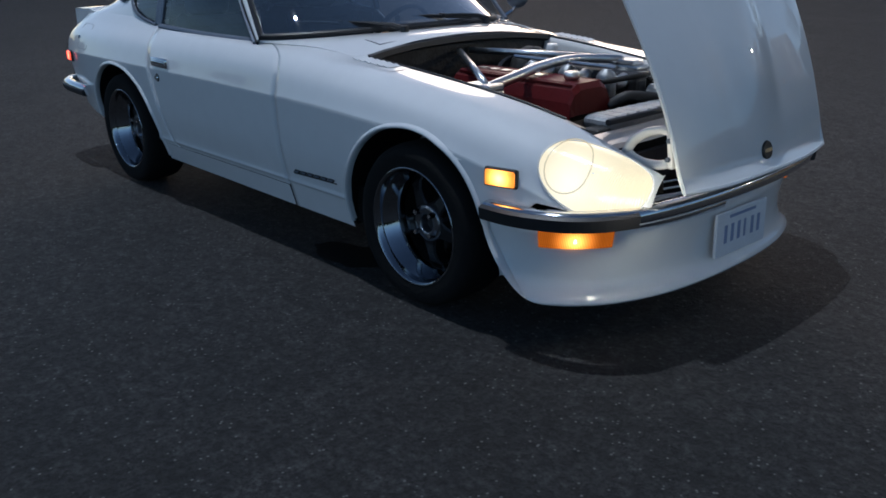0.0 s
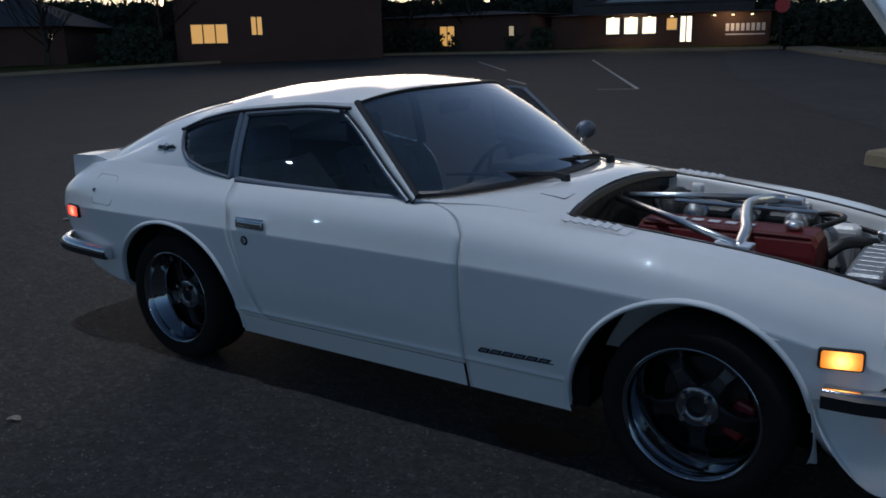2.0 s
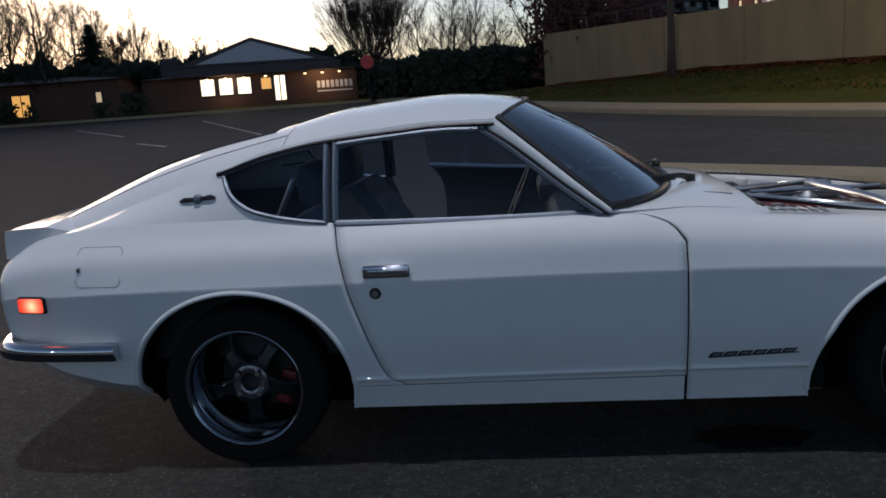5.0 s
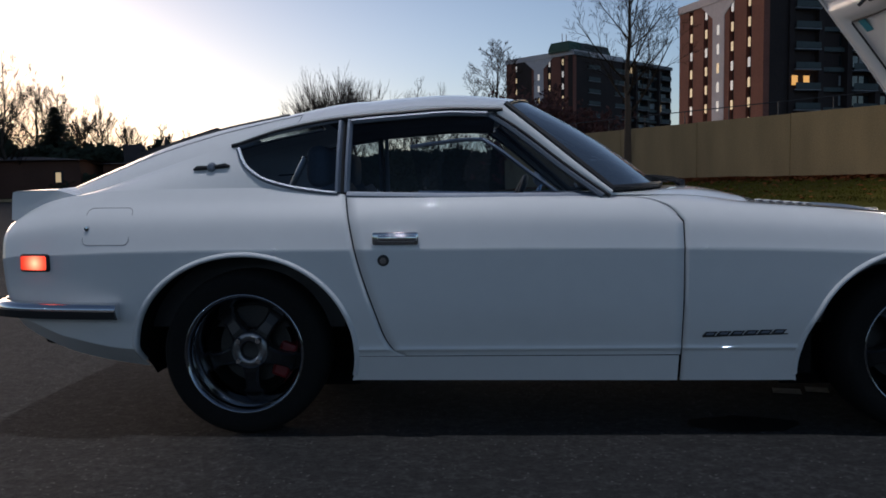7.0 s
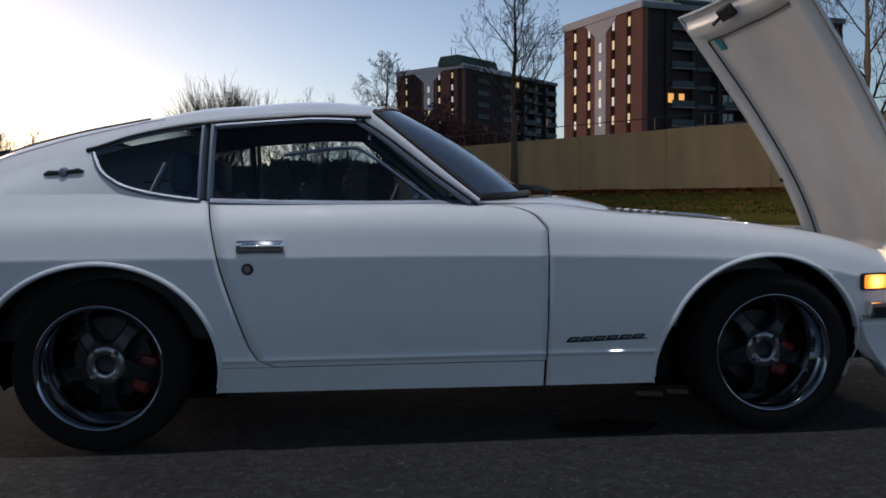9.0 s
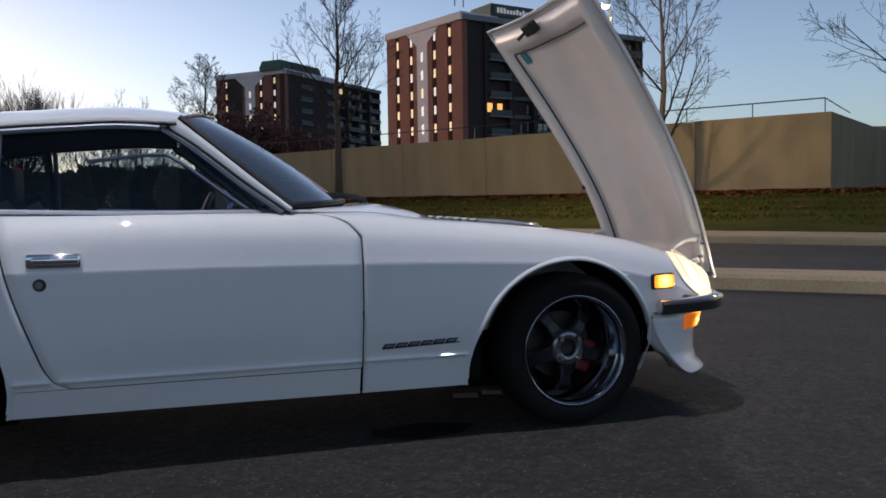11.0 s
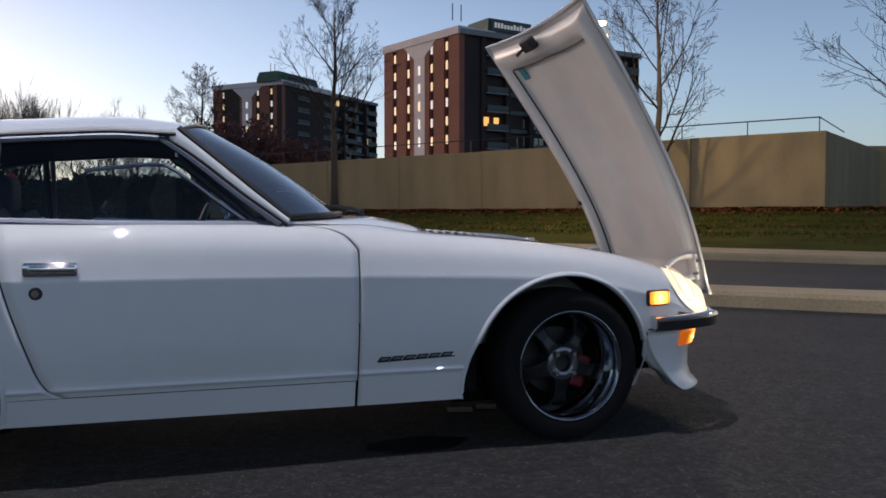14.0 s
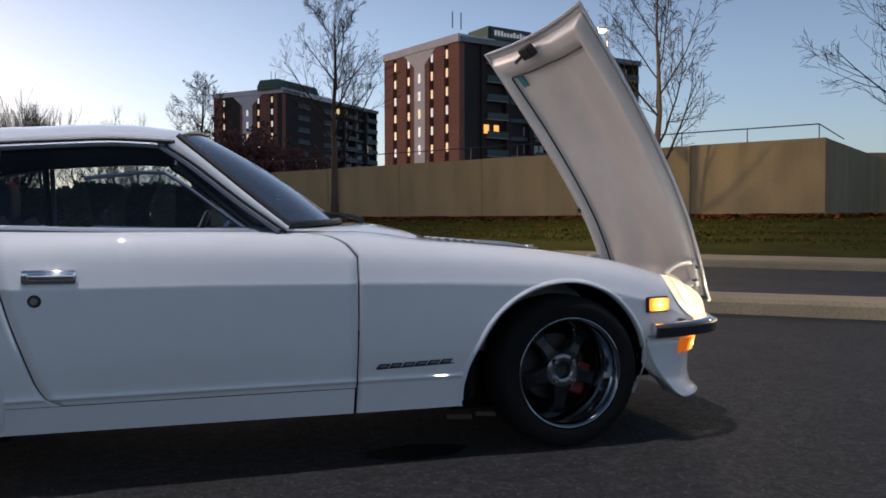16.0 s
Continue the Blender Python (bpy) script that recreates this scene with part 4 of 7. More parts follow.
# unseen dark skyline, added for paint and glass to mirror and to cut low sky
rows = [[], [], []]
for k in range(121):
    az = radians(95 + 170 * k / 120)
    r = 48 + 3 * math.sin(k * 0.7)
    h = 3.6 + 0.9 * math.sin(k * 0.43) + 1.1 * math.sin(k * 1.31 + 1) + 0.8 * math.sin(k * 2.9)
    for row, (dr, z) in zip(rows, ((0, -0.3), (-1.2, h * 0.55), (1.0, h))):
        row.append(((r + dr) * math.sin(az), (r + dr) * math.cos(az), z))
tagged(add_mesh("backdrop", grid_bm(rows), M_FIR), "unseen dark skyline added behind the lot for reflections and shade", "treeline", kind="structure")


# ---- the white coupe: x ahead, right side towards -y ----
M_PAINT = mat("white_paint", (0.66, 0.665, 0.67), 0.4, spread=0.02, scale=2, fine=14, bump=0.0, coat=1.0, spec=0.08)
M_CHROME = mat("chrome", (0.75, 0.75, 0.76), 0.08, 1.0, spread=0.04, bump=0)
M_BRUSHED = mat("polished_aluminium", (0.62, 0.63, 0.65), 0.28, 1.0, spread=0.08, fine=120, bump=0.05)
M_TRIM = mat("window_trim", (0.20, 0.225, 0.27), 0.58, 1.0, spread=0.05, bump=0)
M_RUBBER = mat("tyre_rubber", (0.007, 0.007, 0.007), 0.9, spread=0.2, scale=6, fine=70, bump=0.2, spec=0.2)
M_SEAL = mat("black_seal", (0.010, 0.010, 0.012), 0.5, spread=0.1, bump=0)
M_DARK = mat("underbody", (0.010, 0.010, 0.010), 0.9, spread=0.2, bump=0.2, spec=0.05)
M_GUN = mat("gunmetal", (0.020, 0.020, 0.022), 0.34, 0.5, spread=0.1, fine=90, bump=0.05)
M_GLASS = glass("car_glass", (0.74, 0.87, 1.0), 0.74, 0.01)
M_SCREEN = glass("windscreen_glass", (0.72, 0.85, 1.0), 0.60, 0.01, 0.95, 0.03)
M_VINYL = mat("black_vinyl", (0.016, 0.016, 0.018), 0.55, spread=0.2, scale=10, fine=120, bump=0.2)
M_SEATBLUE = mat("seat_cloth", (0.085, 0.10, 0.13), 0.8, spread=0.2, scale=12, fine=150, bump=0.3)
M_AMBER = bulb_lens("amber_lens", (1.0, 0.26, 0.02), (1.0, 0.52, 0.12), (0, 0, 0), 0.07, 0.5, 5.0)
M_AMBERHOT = glow("amber_bulb", (1.0, 0.55, 0.14), 5.0)
M_REDLENS = glow("red_lens", (1.0, 0.07, 0.04), 0.55)
M_REDMARK = bulb_lens("red_marker_lens", (1.0, 0.05, 0.02), (1.0, 0.24, 0.13), (0.01, 0, 0), 0.07, 0.5, 4.0)
M_LAMPLENS = bulb_lens("headlamp_lens", (1.0, 0.80, 0.50), (1.0, 0.90, 0.68), (1.72, -0.64, 0.52), 0.20, 0.50, 0.85)
M_LAMPHOT = glow("headlamp_ring", (1.0, 0.80, 0.52), 0.30)
M_RED = mat("red_wrinkle_paint", (0.085, 0.005, 0.006), 0.5, spec=0.2, spread=0.15, scale=10, fine=160, bump=0.1)
M_BAY = mat("bay_paint", (0.74, 0.72, 0.69), 0.32, spread=0.05, scale=2.5, fine=9, bump=0.0, coat=0.4)
M_HOSE = mat("black_hose", (0.012, 0.012, 0.013), 0.5, spread=0.2, bump=0.1)
M_ENGINE = mat("oily_metal", (0.06, 0.058, 0.055), 0.55, 0.6, spread=0.3, scale=12, fine=60, bump=0.3)
M_PLATE = mat("plate_white", (0.62, 0.65, 0.70), 0.5, spread=0.05, bump=0)
M_PLATEBLUE = mat("plate_blue", (0.20, 0.25, 0.40), 0.5, spread=0.05, bump=0)
M_CALIPER = mat("red_caliper", (0.14, 0.008, 0.010), 0.5, spread=0.1, bump=0)
M_DISC = mat("brake_disc", (0.05, 0.05, 0.05), 0.5, 1.0, spread=0.1, bump=0)
M_GAP = mat("shut_line_shade", (0.30, 0.30, 0.31), 0.6, spread=0.1, bump=0)
M_TEAL = mat("teal_sticker", (0.03, 0.22, 0.28), 0.5, spread=0.1, bump=0)

# half sections, bottom edge to bonnet edge: for each station seven (y, z)
STATIONS = [
    (-2.030, (0.580, 0.360), (0.650, 0.420), (0.69, 0.52), (0.705, 0.62), (0.69, 0.69), (0.635, 0.742), (0.575, 0.758)),
    (-1.960, (0.600, 0.325), (0.675, 0.395), (0.713, 0.51), (0.725, 0.63), (0.705, 0.71), (0.65, 0.77), (0.600, 0.798)),
    (-1.800, (0.620, 0.265), (0.715, 0.340), (0.745, 0.49), (0.755, 0.635), (0.73, 0.73), (0.675, 0.797), (0.630, 0.838)),
    (-1.550, (0.630, 0.220), (0.740, 0.300), (0.775, 0.48), (0.785, 0.645), (0.75, 0.745), (0.692, 0.813), (0.655, 0.858)),
    (-1.150, (0.712, 0.188), (0.755, 0.297), (0.795, 0.47), (0.80, 0.65), (0.765, 0.75), (0.708, 0.815), (0.672, 0.860)),
    (-0.800, (0.712, 0.182), (0.755, 0.297), (0.785, 0.46), (0.792, 0.648), (0.762, 0.745), (0.712, 0.805), (0.680, 0.834)),
    (-0.200, (0.712, 0.180), (0.750, 0.297), (0.783, 0.46), (0.79, 0.648), (0.765, 0.745), (0.708, 0.812), (0.672, 0.822)),
    (0.100, (0.712, 0.179), (0.747, 0.297), (0.778, 0.455), (0.786, 0.645), (0.765, 0.74), (0.705, 0.808), (0.655, 0.822)),
    (0.345, (0.712, 0.178), (0.745, 0.297), (0.774, 0.45), (0.782, 0.642), (0.757, 0.733), (0.69, 0.80), (0.60, 0.822)),
    (0.600, (0.712, 0.178), (0.744, 0.297), (0.774, 0.445), (0.78, 0.638), (0.75, 0.725), (0.672, 0.783), (0.548, 0.795)),
    (0.850, (0.712, 0.178), (0.745, 0.297), (0.778, 0.44), (0.783, 0.63), (0.75, 0.712), (0.66, 0.766), (0.540, 0.774)),
    (1.150, (0.712, 0.178), (0.745, 0.288), (0.783, 0.44), (0.784, 0.615), (0.742, 0.69), (0.64, 0.738), (0.523, 0.742)),
    (1.400, (0.690, 0.176), (0.738, 0.288), (0.768, 0.42), (0.764, 0.57), (0.722, 0.645), (0.62, 0.70), (0.502, 0.704)),
    (1.600, (0.620, 0.170), (0.720, 0.280), (0.742, 0.40), (0.732, 0.515), (0.692, 0.59), (0.595, 0.65), (0.484, 0.660)),
    (1.720, (0.600, 0.170), (0.690, 0.280), (0.708, 0.385), (0.695, 0.475), (0.655, 0.545), (0.568, 0.607), (0.474, 0.620)),
    (1.830, (0.570, 0.170), (0.645, 0.280), (0.655, 0.375), (0.640, 0.445), (0.605, 0.495), (0.54, 0.552), (0.466, 0.572)),
    (1.900, (0.530, 0.170), (0.590, 0.280), (0.598, 0.37), (0.585, 0.43), (0.56, 0.465), (0.515, 0.512), (0.462, 0.535)),
    (1.950, (0.490, 0.170), (0.540, 0.280), (0.548, 0.365), (0.538, 0.42), (0.52, 0.445), (0.49, 0.482), (0.458, 0.505)),
]


def nose(x):
    """Stations ahead of the front wheel, drawn in towards it."""
    return x if x < 1.6 else 1.6 + (x - 1.6) * 0.89




def nose_lift(x):
    """How much fuller the wing tops are over the lamps."""
    return interp([1.6, 1.72, 1.83, 1.90, 1.95], [0.0, 0.006, 0.019, 0.034, 0.047], x)


def fuller(k, x):
    return nose_lift(x) * (0, 0, 0, 0, 0.42, 0.80, 1.0)[k]


STATIONS = [(nose(s[0]), *[(y, z + fuller(k, s[0])) for k, (y, z) in enumerate(s[1:])]) for s in STATIONS]
SX = [s[0] for s in STATIONS]


def body(x, s):
    """A point (y, z) of the right-hand half section at x; s runs 0 (sill) to 6 (bonnet edge)."""
    ks = (0, 1) if s < 1 else (1, 2, 3) if s < 3 else (3, 4, 5, 6)     # creases at 1 and 3
    ys = [interp(SX, [st[1 + k][0] for st in STATIONS], x) for k in ks]
    zs = [interp(SX, [st[1 + k][1] for st in STATIONS], x) for k in ks]
    kk = list(ks)
    bead = 0.006 * math.exp(-((s - 1) / 0.055) ** 2) * min(1.0, max(0.0, (1.15 - abs(x)) * 5))
    return interp(kk, ys, s) + bead, interp(kk, zs, s)


def body_at(x, z):
    lo, hi = 0.0, 6.0
    for _ in range(22):
        mid = (lo + hi) / 2
        if body(x, mid)[1] < z:
            lo = mid
        else:
            hi = mid
    return body(x, lo)[0]


ARCHES = [(-1.150, 0.285, 0.395, 0.380, 0.345), (1.140, 0.285, 0.370, 0.344, 0.345)]   # centre x, z, half width behind and ahead, height


def arch_half(cx, a0, a1, x, z):
    """Half width of an arch at height z; the front one flares back towards the sill."""
    if x >= cx:
        return a1
    return a0 + (0.045 * min(1.0, max(0.0, (0.42 - z) / 0.24)) if cx > 0 else 0.0)


def arch_r(x, z):
    best = 9.0
    for cx, cz, a0, a1, b in ARCHES:
        a = arch_half(cx, a0, a1, x, z)
        best = min(best, math.hypot((x - cx) / a, (z - cz) / b))
    return best


def arch_push(x, z):
    for cx, cz, a0, a1, b in ARCHES:
        a = arch_half(cx, a0, a1, x, z)
        r = math.hypot((x - cx) / a, (z - cz) / b)
        if r < 1:
            return cx + (x - cx) / r, cz + (z - cz) / r
    return x, z


def panel_bm(side, s0, s1, left, right, ns, step=0.02, lip=0.014, arch=False):
    """A body panel between two edges given as x at each s; edges turned in by lip."""
    rows = []
    nx = max(2, int((right(s1) - left(s1)) / step), int((right(s0) - left(s0)) / step))
    levels = sorted(set([round(s0 + (s1 - s0) * j / ns, 4) for j in range(ns + 1)] + [k for k in (0.90, 0.945, 0.975, 1.0, 1.025, 1.055, 1.10, 2.94, 3.0, 3.06) if s0 < k < s1]))
    for s in levels:
        a, b = left(s), right(s)
        row = []
        for i in range(nx + 1):
            x = a + (b - a) * i / nx
            y, z = body(x, s)
            row.append([x, y, z])
        if lip:
            row = [[row[0][0], row[0][1] - lip, row[0][2]]] + row + [[row[-1][0], row[-1][1] - lip, row[-1][2]]]
        rows.append(row)
    bm = bmesh.new()
    vs = [[None] * len(rows[0]) for _ in rows]
    inside = [[arch and arch_r(p[0], p[2]) < 1 for p in r] for r in rows]
    for j in range(len(rows) - 1):
        for i in range(len(rows[0]) - 1):
            quad = ((j, i), (j, i + 1), (j + 1, i + 1), (j + 1, i))
            if all(inside[a][b] for a, b in quad):
                continue
            f = []
            for a, b in quad:
                if vs[a][b] is None:
                    x, y, z = rows[a][b]
                    if inside[a][b]:
                        x, z = arch_push(x, z)
                        y = body_at(x, max(z, 0.158))
                    vs[a][b] = bm.verts.new((x, side * y, z))
                f.append(vs[a][b])
            try:
                bm.faces.new(f if side < 0 else list(reversed(f)))
            except ValueError:
                pass
    return bm


def arch_edge_bm(k, side, depth=0.018, start=-14, stop=194):
    """The rolled lip of a wheel arch and the flange behind it."""
    cx, cz, a0, a1, b = ARCHES[k]
    rows = []
    n = 60
    for i in range(n + 1):
        t = radians(start + (stop - start) * i / n)
        c, s = math.cos(t), math.sin(t)
        a = arch_half(cx, a0, a1, cx + c, cz + b * s)
        ring = []
        for f, dy in ((1.035, 0.0), (1.02, 0.006), (1.003, 0.009), (0.990, 0.006), (0.984, -0.004), (0.984, -depth)):
            x, z = cx + a * c * f, cz + b * s * f
            if z < 0.165:
                z = 0.165
            y = body_at(min(max(x, -2.0), 1.9), z)
            ring.append((x, side * (y + dy), z))
        rows.append(ring if side < 0 else list(reversed(ring)))
    return grid_bm(rows)


def mirror_y(bm):
    bmesh.ops.scale(bm, vec=(1, -1, 1), verts=bm.verts)
    bmesh.ops.reverse_faces(bm, faces=bm.faces)
    return bm


car = thing("sports_car", "white classic coupe, bonnet tipped forward, lamps lit, parked on asphalt", "car")

DOOR_F, DOOR_B = 0.345, -0.80


def door_front(s):
    if s <= 4:
        return DOOR_F + 0.004
    return DOOR_F - interp([4, 4.5, 5, 5.5, 6], [0.0, 0.030, 0.092, 0.160, 0.228], s)


def door_back(s):
    z = body(-0.7, s)[1]
    return interp([0.262, 0.272, 0.285, 0.305, 0.34, 0.40, 0.60, 0.83], [-0.545, -0.590, -0.622, -0.645, -0.667, -0.688, -0.752, -0.803], z)


GAP = 0.0035
for side in (-1, 1):
    # sill under the door, from arch to arch
    part("sill", panel_bm(side, 0.0, 0.775, lambda s: -0.83, lambda s: DOOR_F - GAP, 5, lip=0, arch=True), M_PAINT, car, smooth=True)
    wing = part("front_fender", panel_bm(side, 2.0, 6.0, lambda s: door_front(s) + GAP, lambda s: interp([2.0, 2.75, 3.05, 3.5, 6.0], [1.60, 1.653, 1.822, 1.911, 1.911], s), 32, step=0.02, arch=True), M_PAINT, car, smooth=True)
    part("fender_lower", panel_bm(side, 0.0, 2.0, lambda s: door_front(s) + GAP, lambda s: 1.14, 16, step=0.02, arch=True), M_PAINT, wing, smooth=True)
    part("fender_lower", panel_bm(side, 0.0, 2.0, lambda s: 1.14, lambda s: 1.49, 16, step=0.02, arch=True), M_PAINT, wing, smooth=True)
    quarter = part("rear_fender", panel_bm(side, 0.79, 6.0, lambda s: -2.03, lambda s: door_back(s) - GAP, 42, step=0.02, arch=True), M_PAINT, car, smooth=True)
    part("fender_lower", panel_bm(side, 0.0, 0.79, lambda s: -2.03, lambda s: -1.15, 6, step=0.02, arch=True, lip=0), M_PAINT, quarter, smooth=True)
    part("fender_lower", panel_bm(side, 0.0, 0.79, lambda s: -1.15, lambda s: -0.775, 6, step=0.02, arch=True, lip=0), M_PAINT, quarter, smooth=True)
    for k in (0, 1):
        part("arch_lip", arch_edge_bm(k, side, start=(-14 if k == 0 else 14), stop=(194 if k else 186)), M_PAINT, car, smooth=True)
        cx, cz, a0, a1, b = ARCHES[k]
        liner = []
        for i in range(25):
            t = radians(-20 + 220 * i / 24)
            a = arch_half(cx, a0, a1, cx + math.cos(t), cz + b * math.sin(t)) * 0.99
            lx, lz = cx + a * math.cos(t), max(0.19, cz + b * 0.99 * math.sin(t))
            liner.append([(lx, side * yy, lz) for yy in (body_at(min(1.9, lx), lz) - 0.008, 0.60, 0.42)])
        bm = grid_bm(liner)
        bm.faces.new([bm.verts.new((cx + 0.40 * math.cos(radians(a)), side * 0.43, max(0.10, cz + 0.40 * math.sin(radians(a))))) for a in range(0, 360, 15)])
        part("wheel_well", bm, M_DARK, car)


# ---- greenhouse ----
RX = [-2.0, -1.8, -1.6, -1.4, -1.2, -1.05, -0.84, -0.64, -0.43, -0.245]
RZ = [0.775, 0.842, 0.905, 0.968, 1.035, 1.082, 1.118, 1.138, 1.149, 1.146]
RY = [0.535, 0.545, 0.552, 0.56, 0.566, 0.572, 0.578, 0.576, 0.568, 0.557]
CX = [-2.0, -1.9, -1.73, -1.51, -1.29, -1.06, -0.80, -0.44, -0.23, -0.11]
CZ = [0.845, 0.888, 0.959, 1.047, 1.104, 1.150, 1.206, 1.230, 1.212, 1.186]


def roof(x, v):
    """v from -1 (right rail) to 1."""
    yr, zr, zc = interp(RX, RY, x), interp(RX, RZ, x), interp(CX, CZ, x)
    return Vector((x, v * yr, zr + (zc - zr) * (1 - abs(v) ** interp([-1.3, -0.75], [6.0, 2.4], x))))


def roof_patch(x0, x1, v0, v1, nx, nv, lift=0.0, front=None):
    rows = []
    for i in range(nx + 1):
        row = []
        for j in range(nv + 1):
            v = v0 + (v1 - v0) * j / nv
            b = front(v) if front else x1
            p = roof(x0 + (b - x0) * i / nx, v)
            row.append((p.x, p.y, p.z + lift))
        rows.append(row)
    return grid_bm(rows)


def header(v):
    return -0.135 - 0.11 * abs(v) ** 2.2


bm = roof_patch(-0.985, -0.2, -1, 1, 26, 24, front=header)
part("roof", bm, M_PAINT, car, smooth=True)
hatch = part("tailgate", roof_patch(-1.06, -0.988, -1.0, 1.0, 2, 18), M_PAINT, car, smooth=True)
for a, b, c, d in ((-1.96, -1.06, -1.0, -0.68), (-1.96, -1.06, 0.68, 1.0), (-1.96, -1.66, -0.68, 0.68)):
    part("tailgate_frame", roof_patch(a, b, c, d, 20, 8), M_PAINT, hatch, smooth=True)
part("rear_glass", roof_patch(-1.65, -1.065, -0.67, 0.67, 16, 14, -0.004), M_GLASS, hatch, smooth=True)
for side in (-1, 1):
    part("tailgate_seal", tube_bm([tuple(roof(x, side * 0.86) + Vector((0, 0, 0.001))) for x in np.linspace(-1.95, -0.99, 24)], 0.0017, 6), M_GAP, hatch)
    part("glass_seal", tube_bm([tuple(roof(x, side * 0.675)) for x in np.linspace(-1.65, -1.06, 16)], 0.006, 6), M_SEAL, hatch)


def flank(x, w, side, out=0.0):
    """The side of the cabin: w 0 at the belt, 1 at the roof rail."""
    yb, zb = body(x, 6.0)
    yr, zr = interp(RX, RY, x), interp(RX, RZ, x)
    y = yb + (yr - yb) * w + 0.012 * math.sin(math.pi * w)
    return Vector((x, side * (y + out), zb + (zr - zb) * w))


def flank_w(x, z):
    zb, zr = body(x, 6.0)[1], interp(RX, RZ, x)
    return min(1.0, max(0.0, (z - zb) / (zr - zb)))


QX = [-1.205, -1.185, -1.16, -1.08, -0.96, -0.84]
QLO = [1.005, 0.965, 0.930, 0.882, 0.853, 0.836]
QHX, QHI = [-1.205, -1.12, -1.05, -0.95, -0.84], [1.012, 1.040, 1.058, 1.078, 1.095]


def flank_bm(side, x0, x1, lo, hi, nx, nw, out=0.0):
    rows = []
    for i in range(nx + 1):
        x = x0 + (x1 - x0) * i / nx
        a, b = lo(x), hi(x)
        r = [tuple(flank(x, a + (b - a) * j / nw, side, out)) for j in range(nw + 1)]
        rows.append(r if side > 0 else list(reversed(r)))
    return grid_bm(rows)


def win_front(z):
    """The sloping front edge of the door glass."""
    return interp([0.81, 0.91, 1.07, 1.115], [0.100, -0.035, -0.235, -0.305], z)


for side in (-1, 1):
    part("quarter_pillar", flank_bm(side, -2.0, -1.205, lambda x: 0, lambda x: 1, 40, 10), M_PAINT, car, smooth=True)
    part("quarter_lower", flank_bm(side, -1.205, -0.815, lambda x: 0, lambda x: flank_w(x, interp(QX, QLO, x)), 16, 6), M_PAINT, car, smooth=True)
    part("roof_rail", flank_bm(side, -1.205, -0.26, lambda x: flank_w(x, interp(QHX, QHI, x)) if x < -0.84 else flank_w(x, interp([-0.84, -0.6, -0.43, -0.26], [1.095, 1.113, 1.123, 1.118], x)), lambda x: 1, 40, 4), M_PAINT, car, smooth=True)
    # rain gutter: dark line above the windows
    part("rain_gutter", tube_bm([tuple(flank(x, flank_w(x, interp([-1.22, -1.05, -0.84, -0.6, -0.43, -0.25], [1.012, 1.064, 1.102, 1.122, 1.132, 1.128], x)), side, 0.006)) for x in np.linspace(-1.23, -0.25, 40)], 0.008, 6), M_SEAL, car)
    q = part("quarter_window", flank_bm(side, -1.20, -0.835, lambda x: flank_w(x, interp(QX, QLO, x)), lambda x: flank_w(x, interp(QHX, QHI, x)), 16, 8, -0.008), M_GLASS, car, smooth=True)
    ring = [tuple(flank(x, flank_w(x, interp(QX, QLO, x)), side, 0.003)) for x in np.linspace(-0.832, -1.203, 22)]
    part("window_frame", tube_bm(ring, 0.0085, 6), M_TRIM, q)
    ring = [tuple(flank(x, flank_w(x, interp(QHX, QHI, x)), side, 0.003)) for x in np.linspace(-1.203, -0.832, 22)]
    part("window_frame", tube_bm(ring, 0.006, 6), M_TRIM, q)
    # door pillar: two bright uprights with a dark gap
    for x, r in ((-0.832, 0.013), (-0.800, 0.013)):
        pts = [tuple(flank(x + 0.006 * w, w * 0.98 + 0.0, side, 0.001)) for w in np.linspace(0.02, 0.93, 8)]
        part("pillar_trim", tube_bm(pts, r, 6, flat=0.55), M_TRIM, car)
    part("pillar_seal", tube_bm([tuple(flank(-0.816, w, side, -0.006)) for w in np.linspace(0.0, 0.95, 8)], 0.009, 6), M_SEAL, car)

# windscreen, curved in plan
def screen(u, v):
    """u 0 at the base, 1 at the header; v -1..1 across."""
    bx = 0.405 - 0.195 * abs(v) ** 2.1 - 0.095 * abs(v) ** 9
    bz = 0.855 - 0.020 * abs(v) ** 2
    tx = header(v)
    t = roof(tx, v)
    base, top = Vector((bx, v * 0.685, bz)), Vector((tx, t.y, t.z))
    p = base.lerp(top, u)
    return p + Vector((0.02, 0, 0.03)) * math.sin(math.pi * u) * 0.5 * (1 - abs(v) ** 6)


